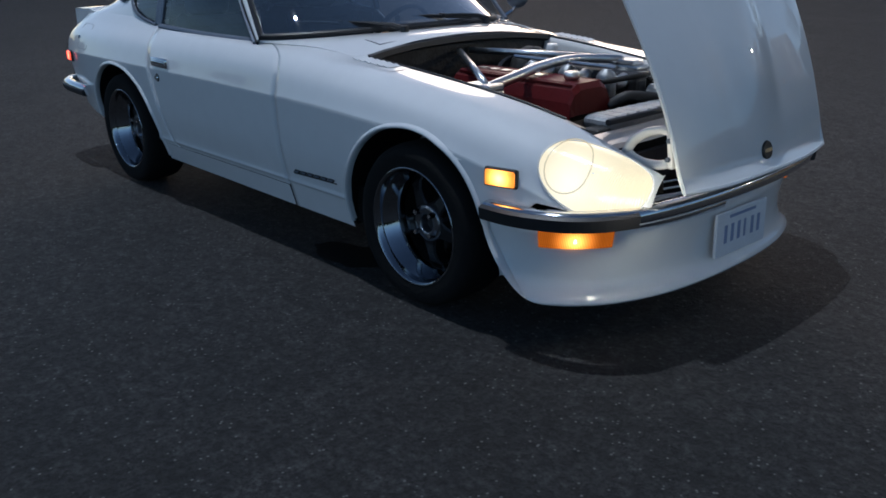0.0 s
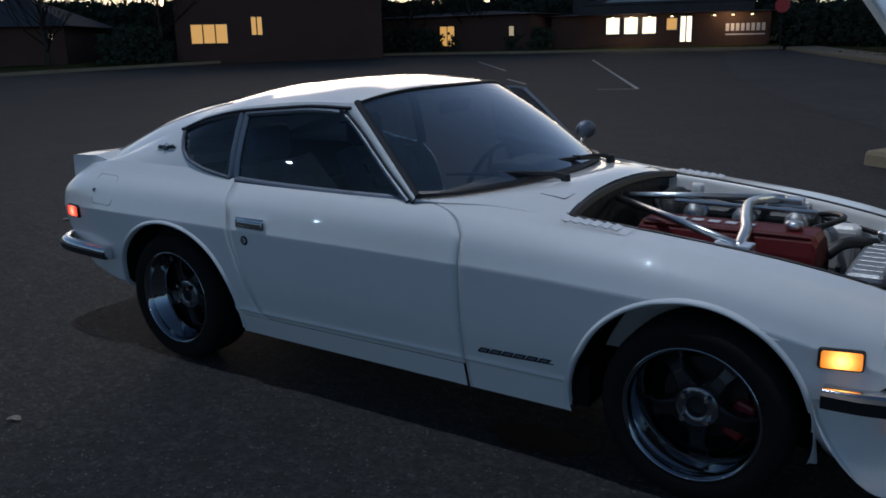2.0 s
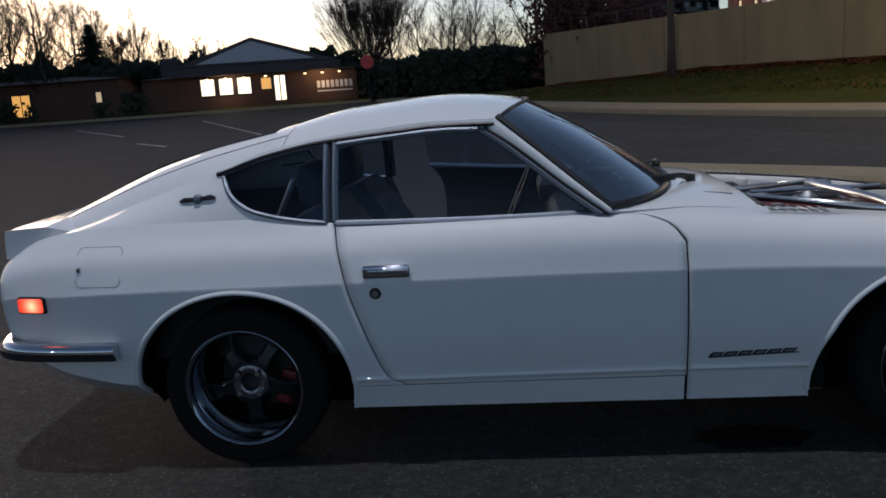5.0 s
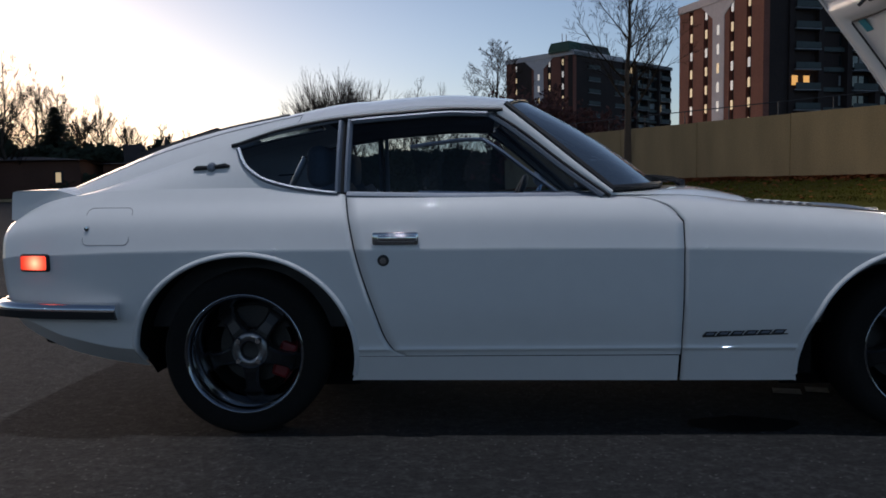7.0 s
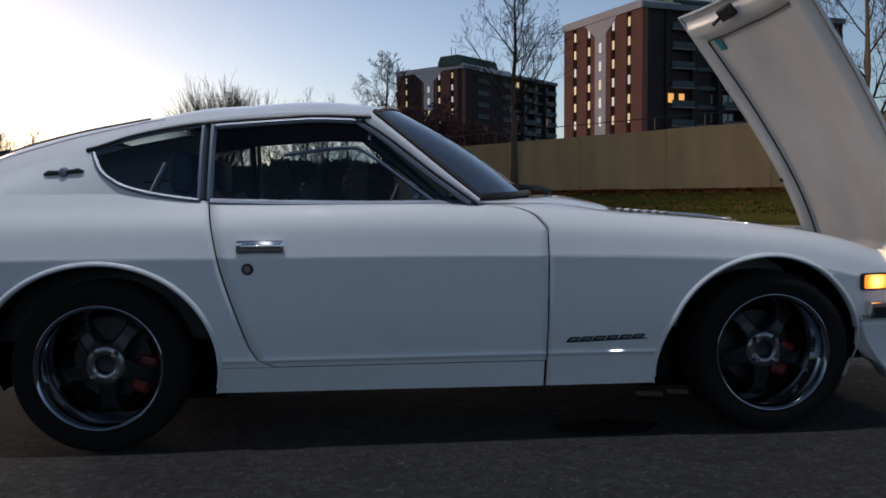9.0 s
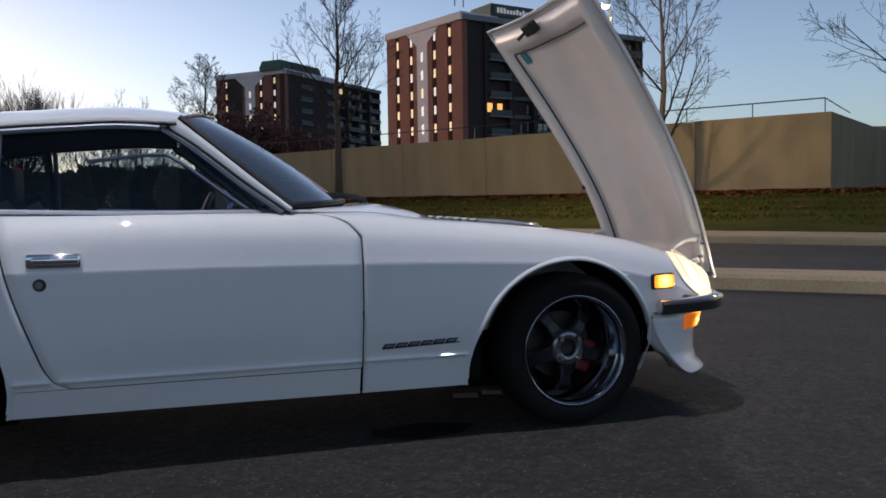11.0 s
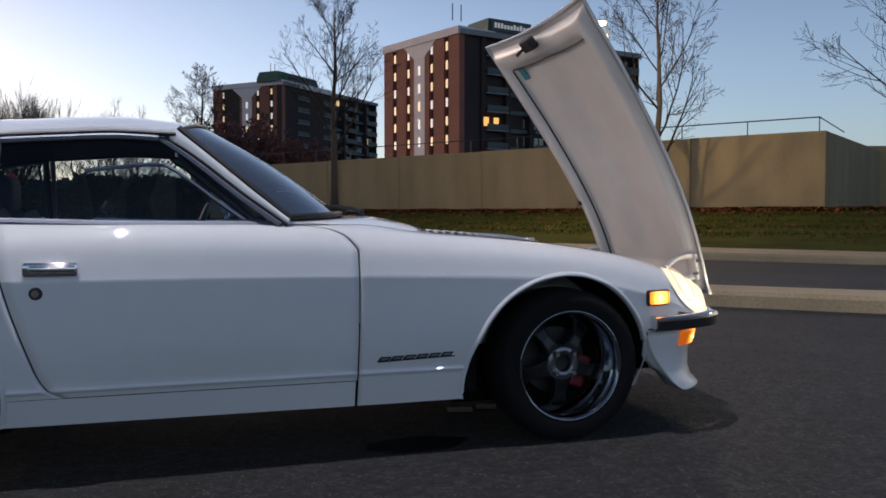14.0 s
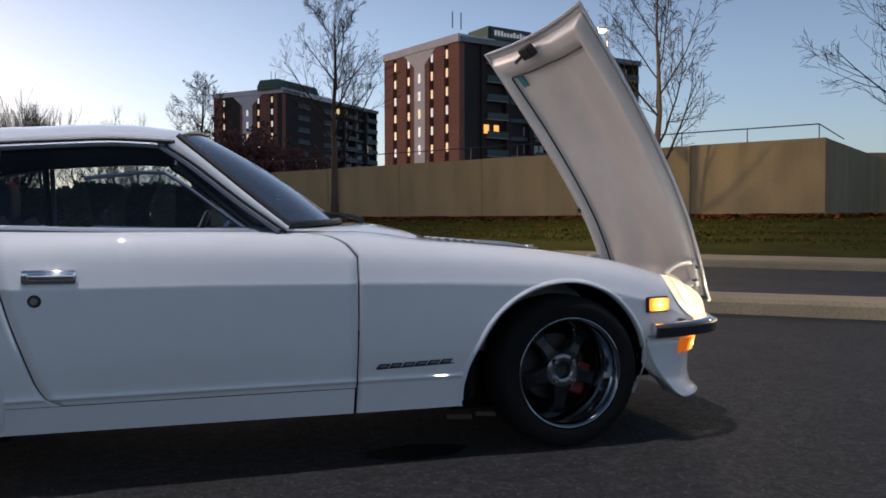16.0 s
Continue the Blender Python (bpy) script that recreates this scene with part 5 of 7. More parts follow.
part("windscreen", grid_bm([[tuple(screen(u, v)) for v in np.linspace(-0.985, 0.985, 28)] for u in np.linspace(0.02, 0.985, 14)]), M_SCREEN, car, smooth=True)
loop = [tuple(screen(0.012, v) + Vector((0.002, 0, 0.004))) for v in np.linspace(-1, 1, 30)]
part("screen_seal", tube_bm(loop, 0.012, 6), M_SEAL, car)
part("screen_seal", tube_bm([tuple(screen(0.995, v) + Vector((0.004, 0, 0.002))) for v in np.linspace(-1, 1, 24)], 0.0055, 6), M_SEAL, car)
for side in (-1, 1):
    part("screen_seal", tube_bm([tuple(screen(u, side * 0.995) + Vector((0.003, 0, 0.004))) for u in np.linspace(0, 1, 14)], 0.014, 6), M_SEAL, car)
    # windscreen pillar
    rows = []
    for k in range(15):
        u = k / 14
        s0 = screen(u, side * 1.0)
        zz = s0.z - 0.012
        zw = 0.815 + (1.128 - 0.815) * u
        xf = win_front(min(1.115, zw)) + 0.016
        d = Vector((xf, side * (0.692 + (0.563 - 0.692) * u), zw))
        row = [tuple(s0 + Vector((0, 0, 0.004))), tuple(s0.lerp(d, 0.35) + Vector((0.010, side * 0.010, 0.008))), tuple(s0.lerp(d, 0.7) + Vector((0.006, side * 0.010, 0.006))), tuple(d)]
        rows.append(row if side > 0 else list(reversed(row)))
    part("windscreen_pillar", grid_bm(rows), M_PAINT, car, smooth=True)
    edge_line = [Vector(r[-1] if side > 0 else r[0]) + Vector((0.004, side * 0.004, 0.002)) for r in rows]
    part("pillar_gap", tube_bm([tuple(q) for q in edge_line], 0.006, 6), M_SEAL, car)

# scuttle between windscreen and bonnet opening
def bay_rear(v):
    return 0.597 + 0.045 * abs(v) ** 2


rows = []
for i in range(13):
    f = i / 12
    row = []
    for v in np.linspace(-1, 1, 29):
        a = screen(0.0, v) + Vector((0.002, 0, -0.006))
        xe = bay_rear(v)
        ye, ze = body(xe, 6.0)
        e = Vector((xe, v * ye, ze + 0.028 * (1 - abs(v) ** 2)))
        p = a.lerp(e, f)
        p.z += 0.018 * math.sin(math.pi * f * 0.75) * (1 - v ** 4)
        row.append(tuple(p))
    rows.append(row)
part("scuttle", grid_bm(rows), M_PAINT, car, smooth=True)
for side in (-1, 1):   # wedge between scuttle edge and wing top
    rows = []
    for i in range(10):
        f = i / 9
        a = screen(0.0, side * 1.0).lerp(Vector((bay_rear(1), side * body(bay_rear(1), 6)[0], body(bay_rear(1), 6)[1])), f) + Vector((0.002, 0, -0.006 * (1 - f)))
        x = a.x
        y, z = body(x, 5.9)
        b = Vector((x, side * max(y, abs(a.y) + 0.002), z))
        rows.append([tuple(a), tuple(a.lerp(b, 0.5) + Vector((0, 0, 0.002))), tuple(b)] if side < 0 else [tuple(b), tuple(a.lerp(b, 0.5) + Vector((0, 0, 0.002))), tuple(a)])
    part("scuttle_side", grid_bm(rows), M_PAINT, car, smooth=True)
    # louvred inspection lid beside the bonnet
    lid = part("louvre_lid", grid_bm([[(x, side * body(x, 5.3 + 0.7 * f)[0], body(x, 5.3 + 0.7 * f)[1] + 0.0025) for f in (0, 0.25, 0.5, 0.75, 1)] for x in np.linspace(0.61, 0.88, 10)]), M_PAINT, car, smooth=True)
    for k in range(6):
        x = 0.66 + 0.034 * k
        y, z = body(x, 5.7)
        part("louvre", box_bm(-0.012, 0.012, -0.032, 0.032, -0.0012, 0.0012), M_PAINT, lid, at=pose(x, side * y, z + 0.0075, 0, 17, 0))
for side in (-1, 1):     # fresh-air panels on the scuttle
    rows = []
    for x in np.linspace(0.475, 0.570, 6):
        row = []
        for y in np.linspace(0.22, 0.42, 6):
            f = (x - screen(0.0, y / 0.685).x) / (bay_rear(y / 0.53) - screen(0.0, y / 0.685).x)
            zb = (screen(0.0, y / 0.685).z - 0.006) * (1 - f) + (body(bay_rear(0), 6.0)[1] + 0.028 * (1 - (y / 0.53) ** 2)) * f + 0.018 * math.sin(math.pi * f * 0.75)
            row.append((x, side * y, zb - 0.003))
        rows.append(row)
    vent = part("scuttle_vent", grid_bm(rows), M_PAINT, car, "white fresh-air panel on the scuttle", smooth=True)
    loop_v = rows[0] + [r[-1] for r in rows[1:]] + list(reversed(rows[-1]))[1:] + [r[0] for r in reversed(rows)][1:]
    part("vent_edge", tube_bm([(x, y, z - 0.003) for x, y, z in loop_v], 0.003, 5, caps=False), M_SLAB, vent)
# ---- doors ----
def door(side, swing):
    hinge = Vector((DOOR_F, side * 0.755, 0))
    ob = part("door", panel_bm(side, 0.80, 6.0, lambda s: door_back(s) + GAP, lambda s: door_front(s) - GAP, 40, step=0.03), M_PAINT, car, smooth=True)
    # lower edge with its rounded rear corner
    g = part("door_glass", grid_bm([[tuple(flank(x, w, side, -0.006)) for x in np.linspace(-0.792, win_front(flank(-0.4, w, 1).z), 22)] for w in np.linspace(0.0, 0.925, 12)]), M_GLASS, ob, smooth=True)
    top = [tuple(flank(x, flank_w(x, interp([-0.84, -0.6, -0.43, -0.28], [1.088, 1.107, 1.117, 1.112], x)), side, 0.002)) for x in np.linspace(-0.79, -0.31, 20)]
    front = [(win_front(z), side * (0.690 + (0.565 - 0.690) * (z - 0.82) / 0.295), z) for z in np.linspace(1.112, 0.818, 16)]
    part("window_frame", tube_bm(top + front, 0.011, 6), M_TRIM, ob)
    part("belt_trim", tube_bm([tuple(flank(x, 0.0, side, 0.004) + Vector((0, 0, -0.001))) for x in np.linspace(-0.80, 0.11, 20)], 0.0135, 8, flat=0.6), M_TRIM, ob)
    # inner lining, and the handle with its lock
    part("door_card", grid_bm([[(x, side * (body(x, s)[0] - 0.055), body(x, s)[1]) for x in np.linspace(-0.74, 0.32, 8)] for s in np.linspace(0.9, 5.6, 8)]), M_VINYL, ob)
    hz, hx = 0.682, -0.622
    y0 = body_at(hx, hz)
    h = part("handle", box_bm(-0.080, 0.080, -0.012, 0.012, -0.023, 0.023, 0.010, segments=3), M_CHROME, ob, "chrome lever handle", smooth=True, at=Matrix.Translation((hx, side * (y0 + 0.008), hz)))
    part("handle_lever", box_bm(-0.060, 0.074, -0.010, 0.010, -0.011, 0.011, 0.007, segments=3), M_CHROME, h, smooth=True, at=Matrix.Translation((0, side * 0.010, 0.002)))
    lock = bmesh.new()
    bmesh.ops.create_cone(lock, cap_ends=True, segments=20, radius1=0.0135, radius2=0.011, depth=0.012)
    bmesh.ops.rotate(lock, cent=(0, 0, 0), matrix=Matrix.Rotation(radians(-90 * side), 3, "X"), verts=lock.verts)
    part("lock_ring", lathe_bm([(0.0, -0.001), (0.019, -0.001), (0.0205, 0.002), (0.0205, 0.006)], 24), M_SEAL, ob, at=Matrix.Translation((-0.664, side * (body_at(-0.664, 0.609) + 0.001), 0.609)) @ pose(0, 0, 0, 0, 0, 0 if side < 0 else 180))
    part("lock", lock, M_CHROME, ob, at=Matrix.Translation((-0.664, side * (body_at(-0.664, 0.609) + 0.004), 0.609)))
    if swing:
        ob.matrix_basis = Matrix.Translation(hinge) @ Matrix.Rotation(radians(-swing * side), 4, "Z") @ Matrix.Translation(-hinge)
    return ob


door_r = door(-1, 0)
door_l = door(1, 30)
door_l["label"] = "driver's door standing half open"
mir = part("door_mirror", tube_bm([(-0.06, 0.72, 0.815), (-0.07, 0.775, 0.845), (-0.075, 0.80, 0.88)], [0.012, 0.010, 0.012], 8), M_CHROME, door_l)
bm = bmesh.new()
bmesh.ops.create_uvsphere(bm, u_segments=20, v_segments=12, radius=0.06)
bmesh.ops.scale(bm, vec=(0.55, 1.0, 0.8), verts=bm.verts)
part("mirror_shell", bm, M_TRIM, mir, smooth=True, at=Matrix.Translation((-0.08, 0.805, 0.907)))

# ---- wheels ----
M_RIM = mat("polished_rim", (0.29, 0.30, 0.32), 0.07, 1.0, spread=0.06, bump=0)
M_HUB = mat("cast_hub", (0.20, 0.20, 0.21), 0.30, 0.95, spread=0.15, fine=90, bump=0.05)


def wheel(x, side, name="wheel"):
    w = part(name, lathe_bm([(0.200, -0.105), (0.216, -0.108), (0.245, -0.112), (0.268, -0.108), (0.281, -0.090), (0.2865, -0.06), (0.288, 0.0), (0.2865, 0.06), (0.281, 0.090), (0.268, 0.105), (0.20, 0.10)], 72), M_RUBBER, car, "low black road tyre", smooth=True,
             at=pose(x, side * 0.672, 0.288, 0, 0, 0 if side < 0 else 180))
    part("rim", lathe_bm([(0.190, -0.080), (0.196, -0.098), (0.2025, -0.108), (0.2080, -0.108), (0.2090, -0.101), (0.2035, -0.099), (0.1995, -0.090), (0.1960, -0.087), (0.1860, -0.062), (0.1825, -0.058), (0.1735, -0.034), (0.1700, -0.030), (0.1610, -0.006), (0.1590, 0.08)], 72), M_RIM, w, "polished deep-dish rim lip", smooth=True)
    part("barrel", lathe_bm([(0.159, 0.0), (0.157, 0.03), (0.152, 0.095), (0.05, 0.10)], 48), M_DARK, w, smooth=True)
    for k in range(5):
        a = radians(270 + 72 * k)
        bm = bmesh.new()
        rows = []
        for f, half, yy in ((0.0, 0.036, -0.030), (0.3, 0.027, -0.028), (0.6, 0.023, -0.020), (0.85, 0.027, -0.008), (1.0, 0.044, 0.004)):
            r = 0.045 + (0.161 - 0.045) * f
            rows.append([(r, yy + 0.045, -half), (r, yy + 0.006, -half), (r, yy, -half * 0.72), (r, yy, half * 0.72), (r, yy + 0.006, half), (r, yy + 0.045, half)])
        grid_bm(rows, bm=bm)
        bmesh.ops.rotate(bm, cent=(0, 0, 0), matrix=Matrix.Rotation(-a, 3, "Y"), verts=bm.verts)
        part("spoke", bm, M_GUN, w, "dark gunmetal spoke")
    part("hub", lathe_bm([(0.030, 0.0), (0.032, -0.034), (0.036, -0.040), (0.060, -0.037), (0.066, -0.031), (0.068, 0.02)], 40), M_HUB, w, smooth=True)
    part("hub_bore", lathe_bm([(0.0, -0.008), (0.031, -0.010)], 24), M_SEAL, w)
    for k in range(4):
        a = radians(45 + 90 * k)
        bm = bmesh.new()
        bmesh.ops.create_cone(bm, cap_ends=True, segments=6, radius1=0.0125, radius2=0.0095, depth=0.028)
        bmesh.ops.rotate(bm, cent=(0, 0, 0), matrix=Matrix.Rotation(radians(90), 3, "X"), verts=bm.verts)
        part("lug_nut", bm, M_CHROME, w, at=Matrix.Translation((0.050 * math.cos(a), -0.046, 0.050 * math.sin(a))))
    part("brake_disc", lathe_bm([(0.05, 0.055), (0.130, 0.055), (0.130, 0.070), (0.05, 0.070)], 40), M_DISC, w)
    part("caliper", box_bm(0.085, 0.150, 0.030, 0.095, -0.075, 0.055, 0.012), M_CALIPER, w, "red brake caliper", at=pose(0, 0, 0, 0, 20, 0))
    return w


for x in (-1.1525, 1.1525):
    for side in (-1, 1):
        wheel(x, side)

# ---- underbody and rear ----
part("underbody", box_bm(-0.74, 0.70, -0.64, 0.64, 0.165, 0.30, 0.02), M_DARK, car)
part("rear_floor", box_bm(-1.96, -1.58, -0.58, 0.58, 0.29, 0.42, 0.02), M_DARK, car)
part("mid_floor", box_bm(-1.6, -0.7, -0.42, 0.42, 0.24, 0.45, 0.02), M_DARK, car)
part("nose_floor", box_bm(1.50, 1.80, -0.42, 0.42, 0.19, 0.215), M_DARK, car)
part("rear_shield", box_bm(-0.79, -0.70, -0.70, 0.70, 0.185, 0.36), M_DARK, car)
part("wheel_shield", box_bm(0.66, 0.80, -0.70, 0.70, 0.20, 0.34), M_DARK, car)
part("front_floor", box_bm(0.66, 1.56, -0.42, 0.42, 0.20, 0.30, 0.02), M_DARK, car)
rows = []
for s in np.linspace(0, 6, 22):
    y, z = body(-2.03, s)
    rows.append([(-2.03 - 0.025 * (1 - (f) ** 2), -y * f, z) for f in np.linspace(1, -1, 17)])
part("tail_panel", grid_bm(rows), M_PAINT, car, smooth=True)
part("tail_garnish", box_bm(-2.075, -2.045, -0.60, 0.60, 0.56, 0.70, 0.01), M_SEAL, car)
for side in (-1, 1):
    part("tail_lamp", box_bm(-2.085, -2.06, side * 0.45 - 0.13, side * 0.45 + 0.13, 0.575, 0.685, 0.01), M_REDLENS, car)
rows = []
for v in np.linspace(-1, 1, 33):     # ducktail spoiler on the tail edge
    yy = v * 0.625
    e = abs(v) ** 6
    xt = -2.045 + 0.02 * e
    z0 = 0.775 - 0.02 * abs(v) ** 3
    rows.append([(-1.705 - 0.05 * v * v, yy * 0.9, 0.868 - 0.045 * v * v), (-1.88, yy * 0.97, 0.874 - 0.012 * e), (-2.0, yy, 0.866 - 0.006 * e), (xt, yy, 0.855), (xt - 0.004, yy, 0.84), (-2.035, yy, z0), (-1.99, yy * 0.985, z0 - 0.010)])
bm = grid_bm(rows)
for r in (rows[0], rows[-1]):
    bm.faces.new([bm.verts.new(p) for p in r])
part("tail_spoiler", bm, M_PAINT, car, "white ducktail spoiler", smooth=False)


def sweep_bm(path, profile, up=(0, 0, 1)):
    """Run an (out, z) profile along a level path."""
    pts = [Vector(p) for p in path]
    rows = []
    for i, p in enumerate(pts):
        t = (pts[min(i + 1, len(pts) - 1)] - pts[max(i - 1, 0)])
        t.z = 0
        t.normalize()
        n = Vector((t.y, -t.x, 0))
        rows.append([tuple(p + n * o + Vector((0, 0, h))) for o, h in profile])
    bm = grid_bm(rows, closed_v=True)
    bm.faces.new([bm.verts.new(q) for q in rows[0]])
    bm.faces.new([bm.verts.new(q) for q in reversed(rows[-1])])
    return bm


BUMPER = [(0.0, -0.028), (0.022, -0.025), (0.036, -0.012), (0.040, 0.007), (0.034, 0.021), (0.016, 0.029), (-0.004, 0.029), (-0.008, -0.025)]
right_half = [(1.505, -0.765, 0.432), (1.60, -0.765, 0.434), (1.70, -0.745, 0.436), (1.79, -0.705, 0.438), (1.86, -0.64, 0.440), (1.91, -0.55, 0.442), (1.95, -0.40, 0.444), (1.975, -0.2, 0.446), (1.982, 0.0, 0.446)]
right_half = [(nose(x), y, z) for x, y, z in right_half]
full = right_half + [(x, -y, z) for x, y, z in reversed(right_half[:-1])]
front_bumper = part("front_bumper", sweep_bm(smooth_path(full, 5), BUMPER), M_CHROME, car, "chrome bumper with a black strip, part rubber, part painted ground reflection", smooth=True)
# rubber strips drawn wide: their black also paints the dark ground mirrored in chrome
part("rubber_and_reflection", sweep_bm(smooth_path(full[0:6], 5), [(0.018, -0.029), (0.044, -0.024), (0.048, 0.013), (0.035, 0.021)]), M_SEAL, front_bumper)
part("rubber_and_reflection", sweep_bm(smooth_path(full[-6:], 5), [(0.018, -0.029), (0.044, -0.024), (0.048, 0.013), (0.035, 0.021)]), M_SEAL, front_bumper)
rear_half = [(-1.585, 0.775, 0.440), (-1.70, 0.775, 0.442), (-1.85, 0.765, 0.444), (-1.97, 0.735, 0.446), (-2.04, 0.66, 0.448), (-2.075, 0.50, 0.450), (-2.085, 0.25, 0.450), (-2.088, 0.0, 0.450)]
full_r = rear_half + [(x, -y, z) for x, y, z in reversed(rear_half[:-1])]
rear_bumper = part("rear_bumper", sweep_bm(smooth_path(full_r, 5), BUMPER), M_CHROME, car, "chrome wrap-round rear bumper", smooth=True)
# black lower half, again rubber together with painted ground reflection
part("rubber_and_reflection", sweep_bm(smooth_path(full_r[0:], 5), [(0.018, -0.029), (0.044, -0.024), (0.047, 0.003), (0.037, 0.010)]), M_SEAL, rear_bumper)

# air dam and lower nose
dam_half = [(1.478, -0.738, 0), (1.58, -0.730, 0), (1.68, -0.695, 0), (1.765, -0.63, 0), (1.835, -0.53, 0), (1.89, -0.38, 0), (1.918, -0.2, 0), (1.926, 0, 0)]
dam_half = [(1.6 + (x - 1.6) * 0.94 if x > 1.6 else x, y, z) for x, y, z in dam_half]
full_d = dam_half + [(x, -y, z) for x, y, z in reversed(dam_half[:-1])]
path = smooth_path(full_d, 5)
DAM = [(0.012, 0.405), (0.006, 0.36), (-0.004, 0.30), (-0.006, 0.24), (0.004, 0.195), (0.022, 0.174), (0.036, 0.163), (0.034, 0.155), (0.0, 0.157), (-0.03, 0.175), (-0.04, 0.30), (-0.02, 0.405)]
rows = []
for i, p in enumerate(path):
    t = (path[min(i + 1, len(path) - 1)] - path[max(i - 1, 0)]).normalized()
    n = Vector((t.y, -t.x, 0))
    e = min(i, len(path) - 1 - i) / 10.0
    k = min(1.0, e)
    rows.append([tuple(p + n * o + Vector((0, 0, max(h, 0.155 + (0.25 if h < 0.3 else 0.0) * (1 - k) ** 2 * (0.40 - h) * 4)))) for o, h in DAM])
part("air_dam", grid_bm(rows, closed_v=True), M_PAINT, car, "white front air dam", smooth=True)
part("nose_panel", grid_bm([[(x - d, y, z) for x, y, _ in [(q.x, q.y, 0) for q in path[8:-8]]] for d, z in ((0.0, 0.40), (0.02, 0.425), (0.06, 0.44))]), M_PAINT, car, smooth=True)

part("splash_shield", grid_bm([[(1.60, q.y * 0.6, 0.415) for q in path[4:-4]], [(q.x - 0.03, q.y * 0.96, 0.412) for q in path[4:-4]]]), M_DARK, car)

part("valance_trim", sweep_bm([(q.x, q.y, 0.391) for q in path if -0.50 < q.y < -0.06], [(0.0, -0.015), (0.013, -0.012), (0.016, 0.012), (0.0, 0.015)]), M_CHROME, car, "bright strip under the bumper", smooth=True)

# grille: dark mouth with bright bars
part("grille_back", box_bm(1.70, 1.72, -0.47, 0.47, 0.22, 0.56), M_SEAL, car)
for k in range(3):
    z = 0.448 + 0.017 * k
    pts = [(1.888 - 0.10 * (v * v) - 0.014 * k, 0.44 * v, z) for v in np.linspace(-1, 1, 17)]
    part("grille_bar", tube_bm(pts, 0.0035, 6), M_BRUSHED, car)
plate = part("number_plate", box_bm(-0.006, 0.006, -0.155, 0.155, -0.076, 0.076, 0.003, segments=1), M_PLATE, car, "white number plate with blue bars", at=pose(1.930, 0.015, 0.286, 0, -2, -2))
for k, (a, b) in enumerate(((-0.115, -0.085), (-0.075, -0.045), (-0.035, -0.005), (0.005, 0.03), (0.05, 0.08), (0.09, 0.12))):
    part("plate_bar", box_bm(0.006, 0.007, a + 0.006, b - 0.006, -0.032, 0.030), M_PLATEBLUE, plate)
part("plate_bar", box_bm(0.006, 0.008, -0.08, 0.08, 0.052, 0.062), M_PLATEBLUE, plate)

# lamps
LENS = [(1.700, 5.40), (1.645, 4.85), (1.628, 4.2), (1.655, 3.55), (1.715, 3.12), (1.80, 2.95), (1.88, 3.2), (1.928, 3.9), (1.944, 4.8), (1.925, 5.55), (1.865, 5.80), (1.78, 5.72)]
LENS = [(nose(x), s) for x, s in LENS]


def lens_point(x, s, out):
    y, z = body(x, s)
    y2, z2 = body(x, min(6, s + 0.05))
    y1, z1 = body(x, max(0, s - 0.05))
    n = Vector((0, z2 - z1, -(y2 - y1)))
    ya, yb = body(x + 0.01, s)[0], body(x - 0.01, s)[0]
    n = Vector((-(ya - yb) / 0.02 * n.y, n.y, n.z))
    n.normalize()
    return Vector((x, y, z)) + Vector((n.x, n.y, n.z)) * out


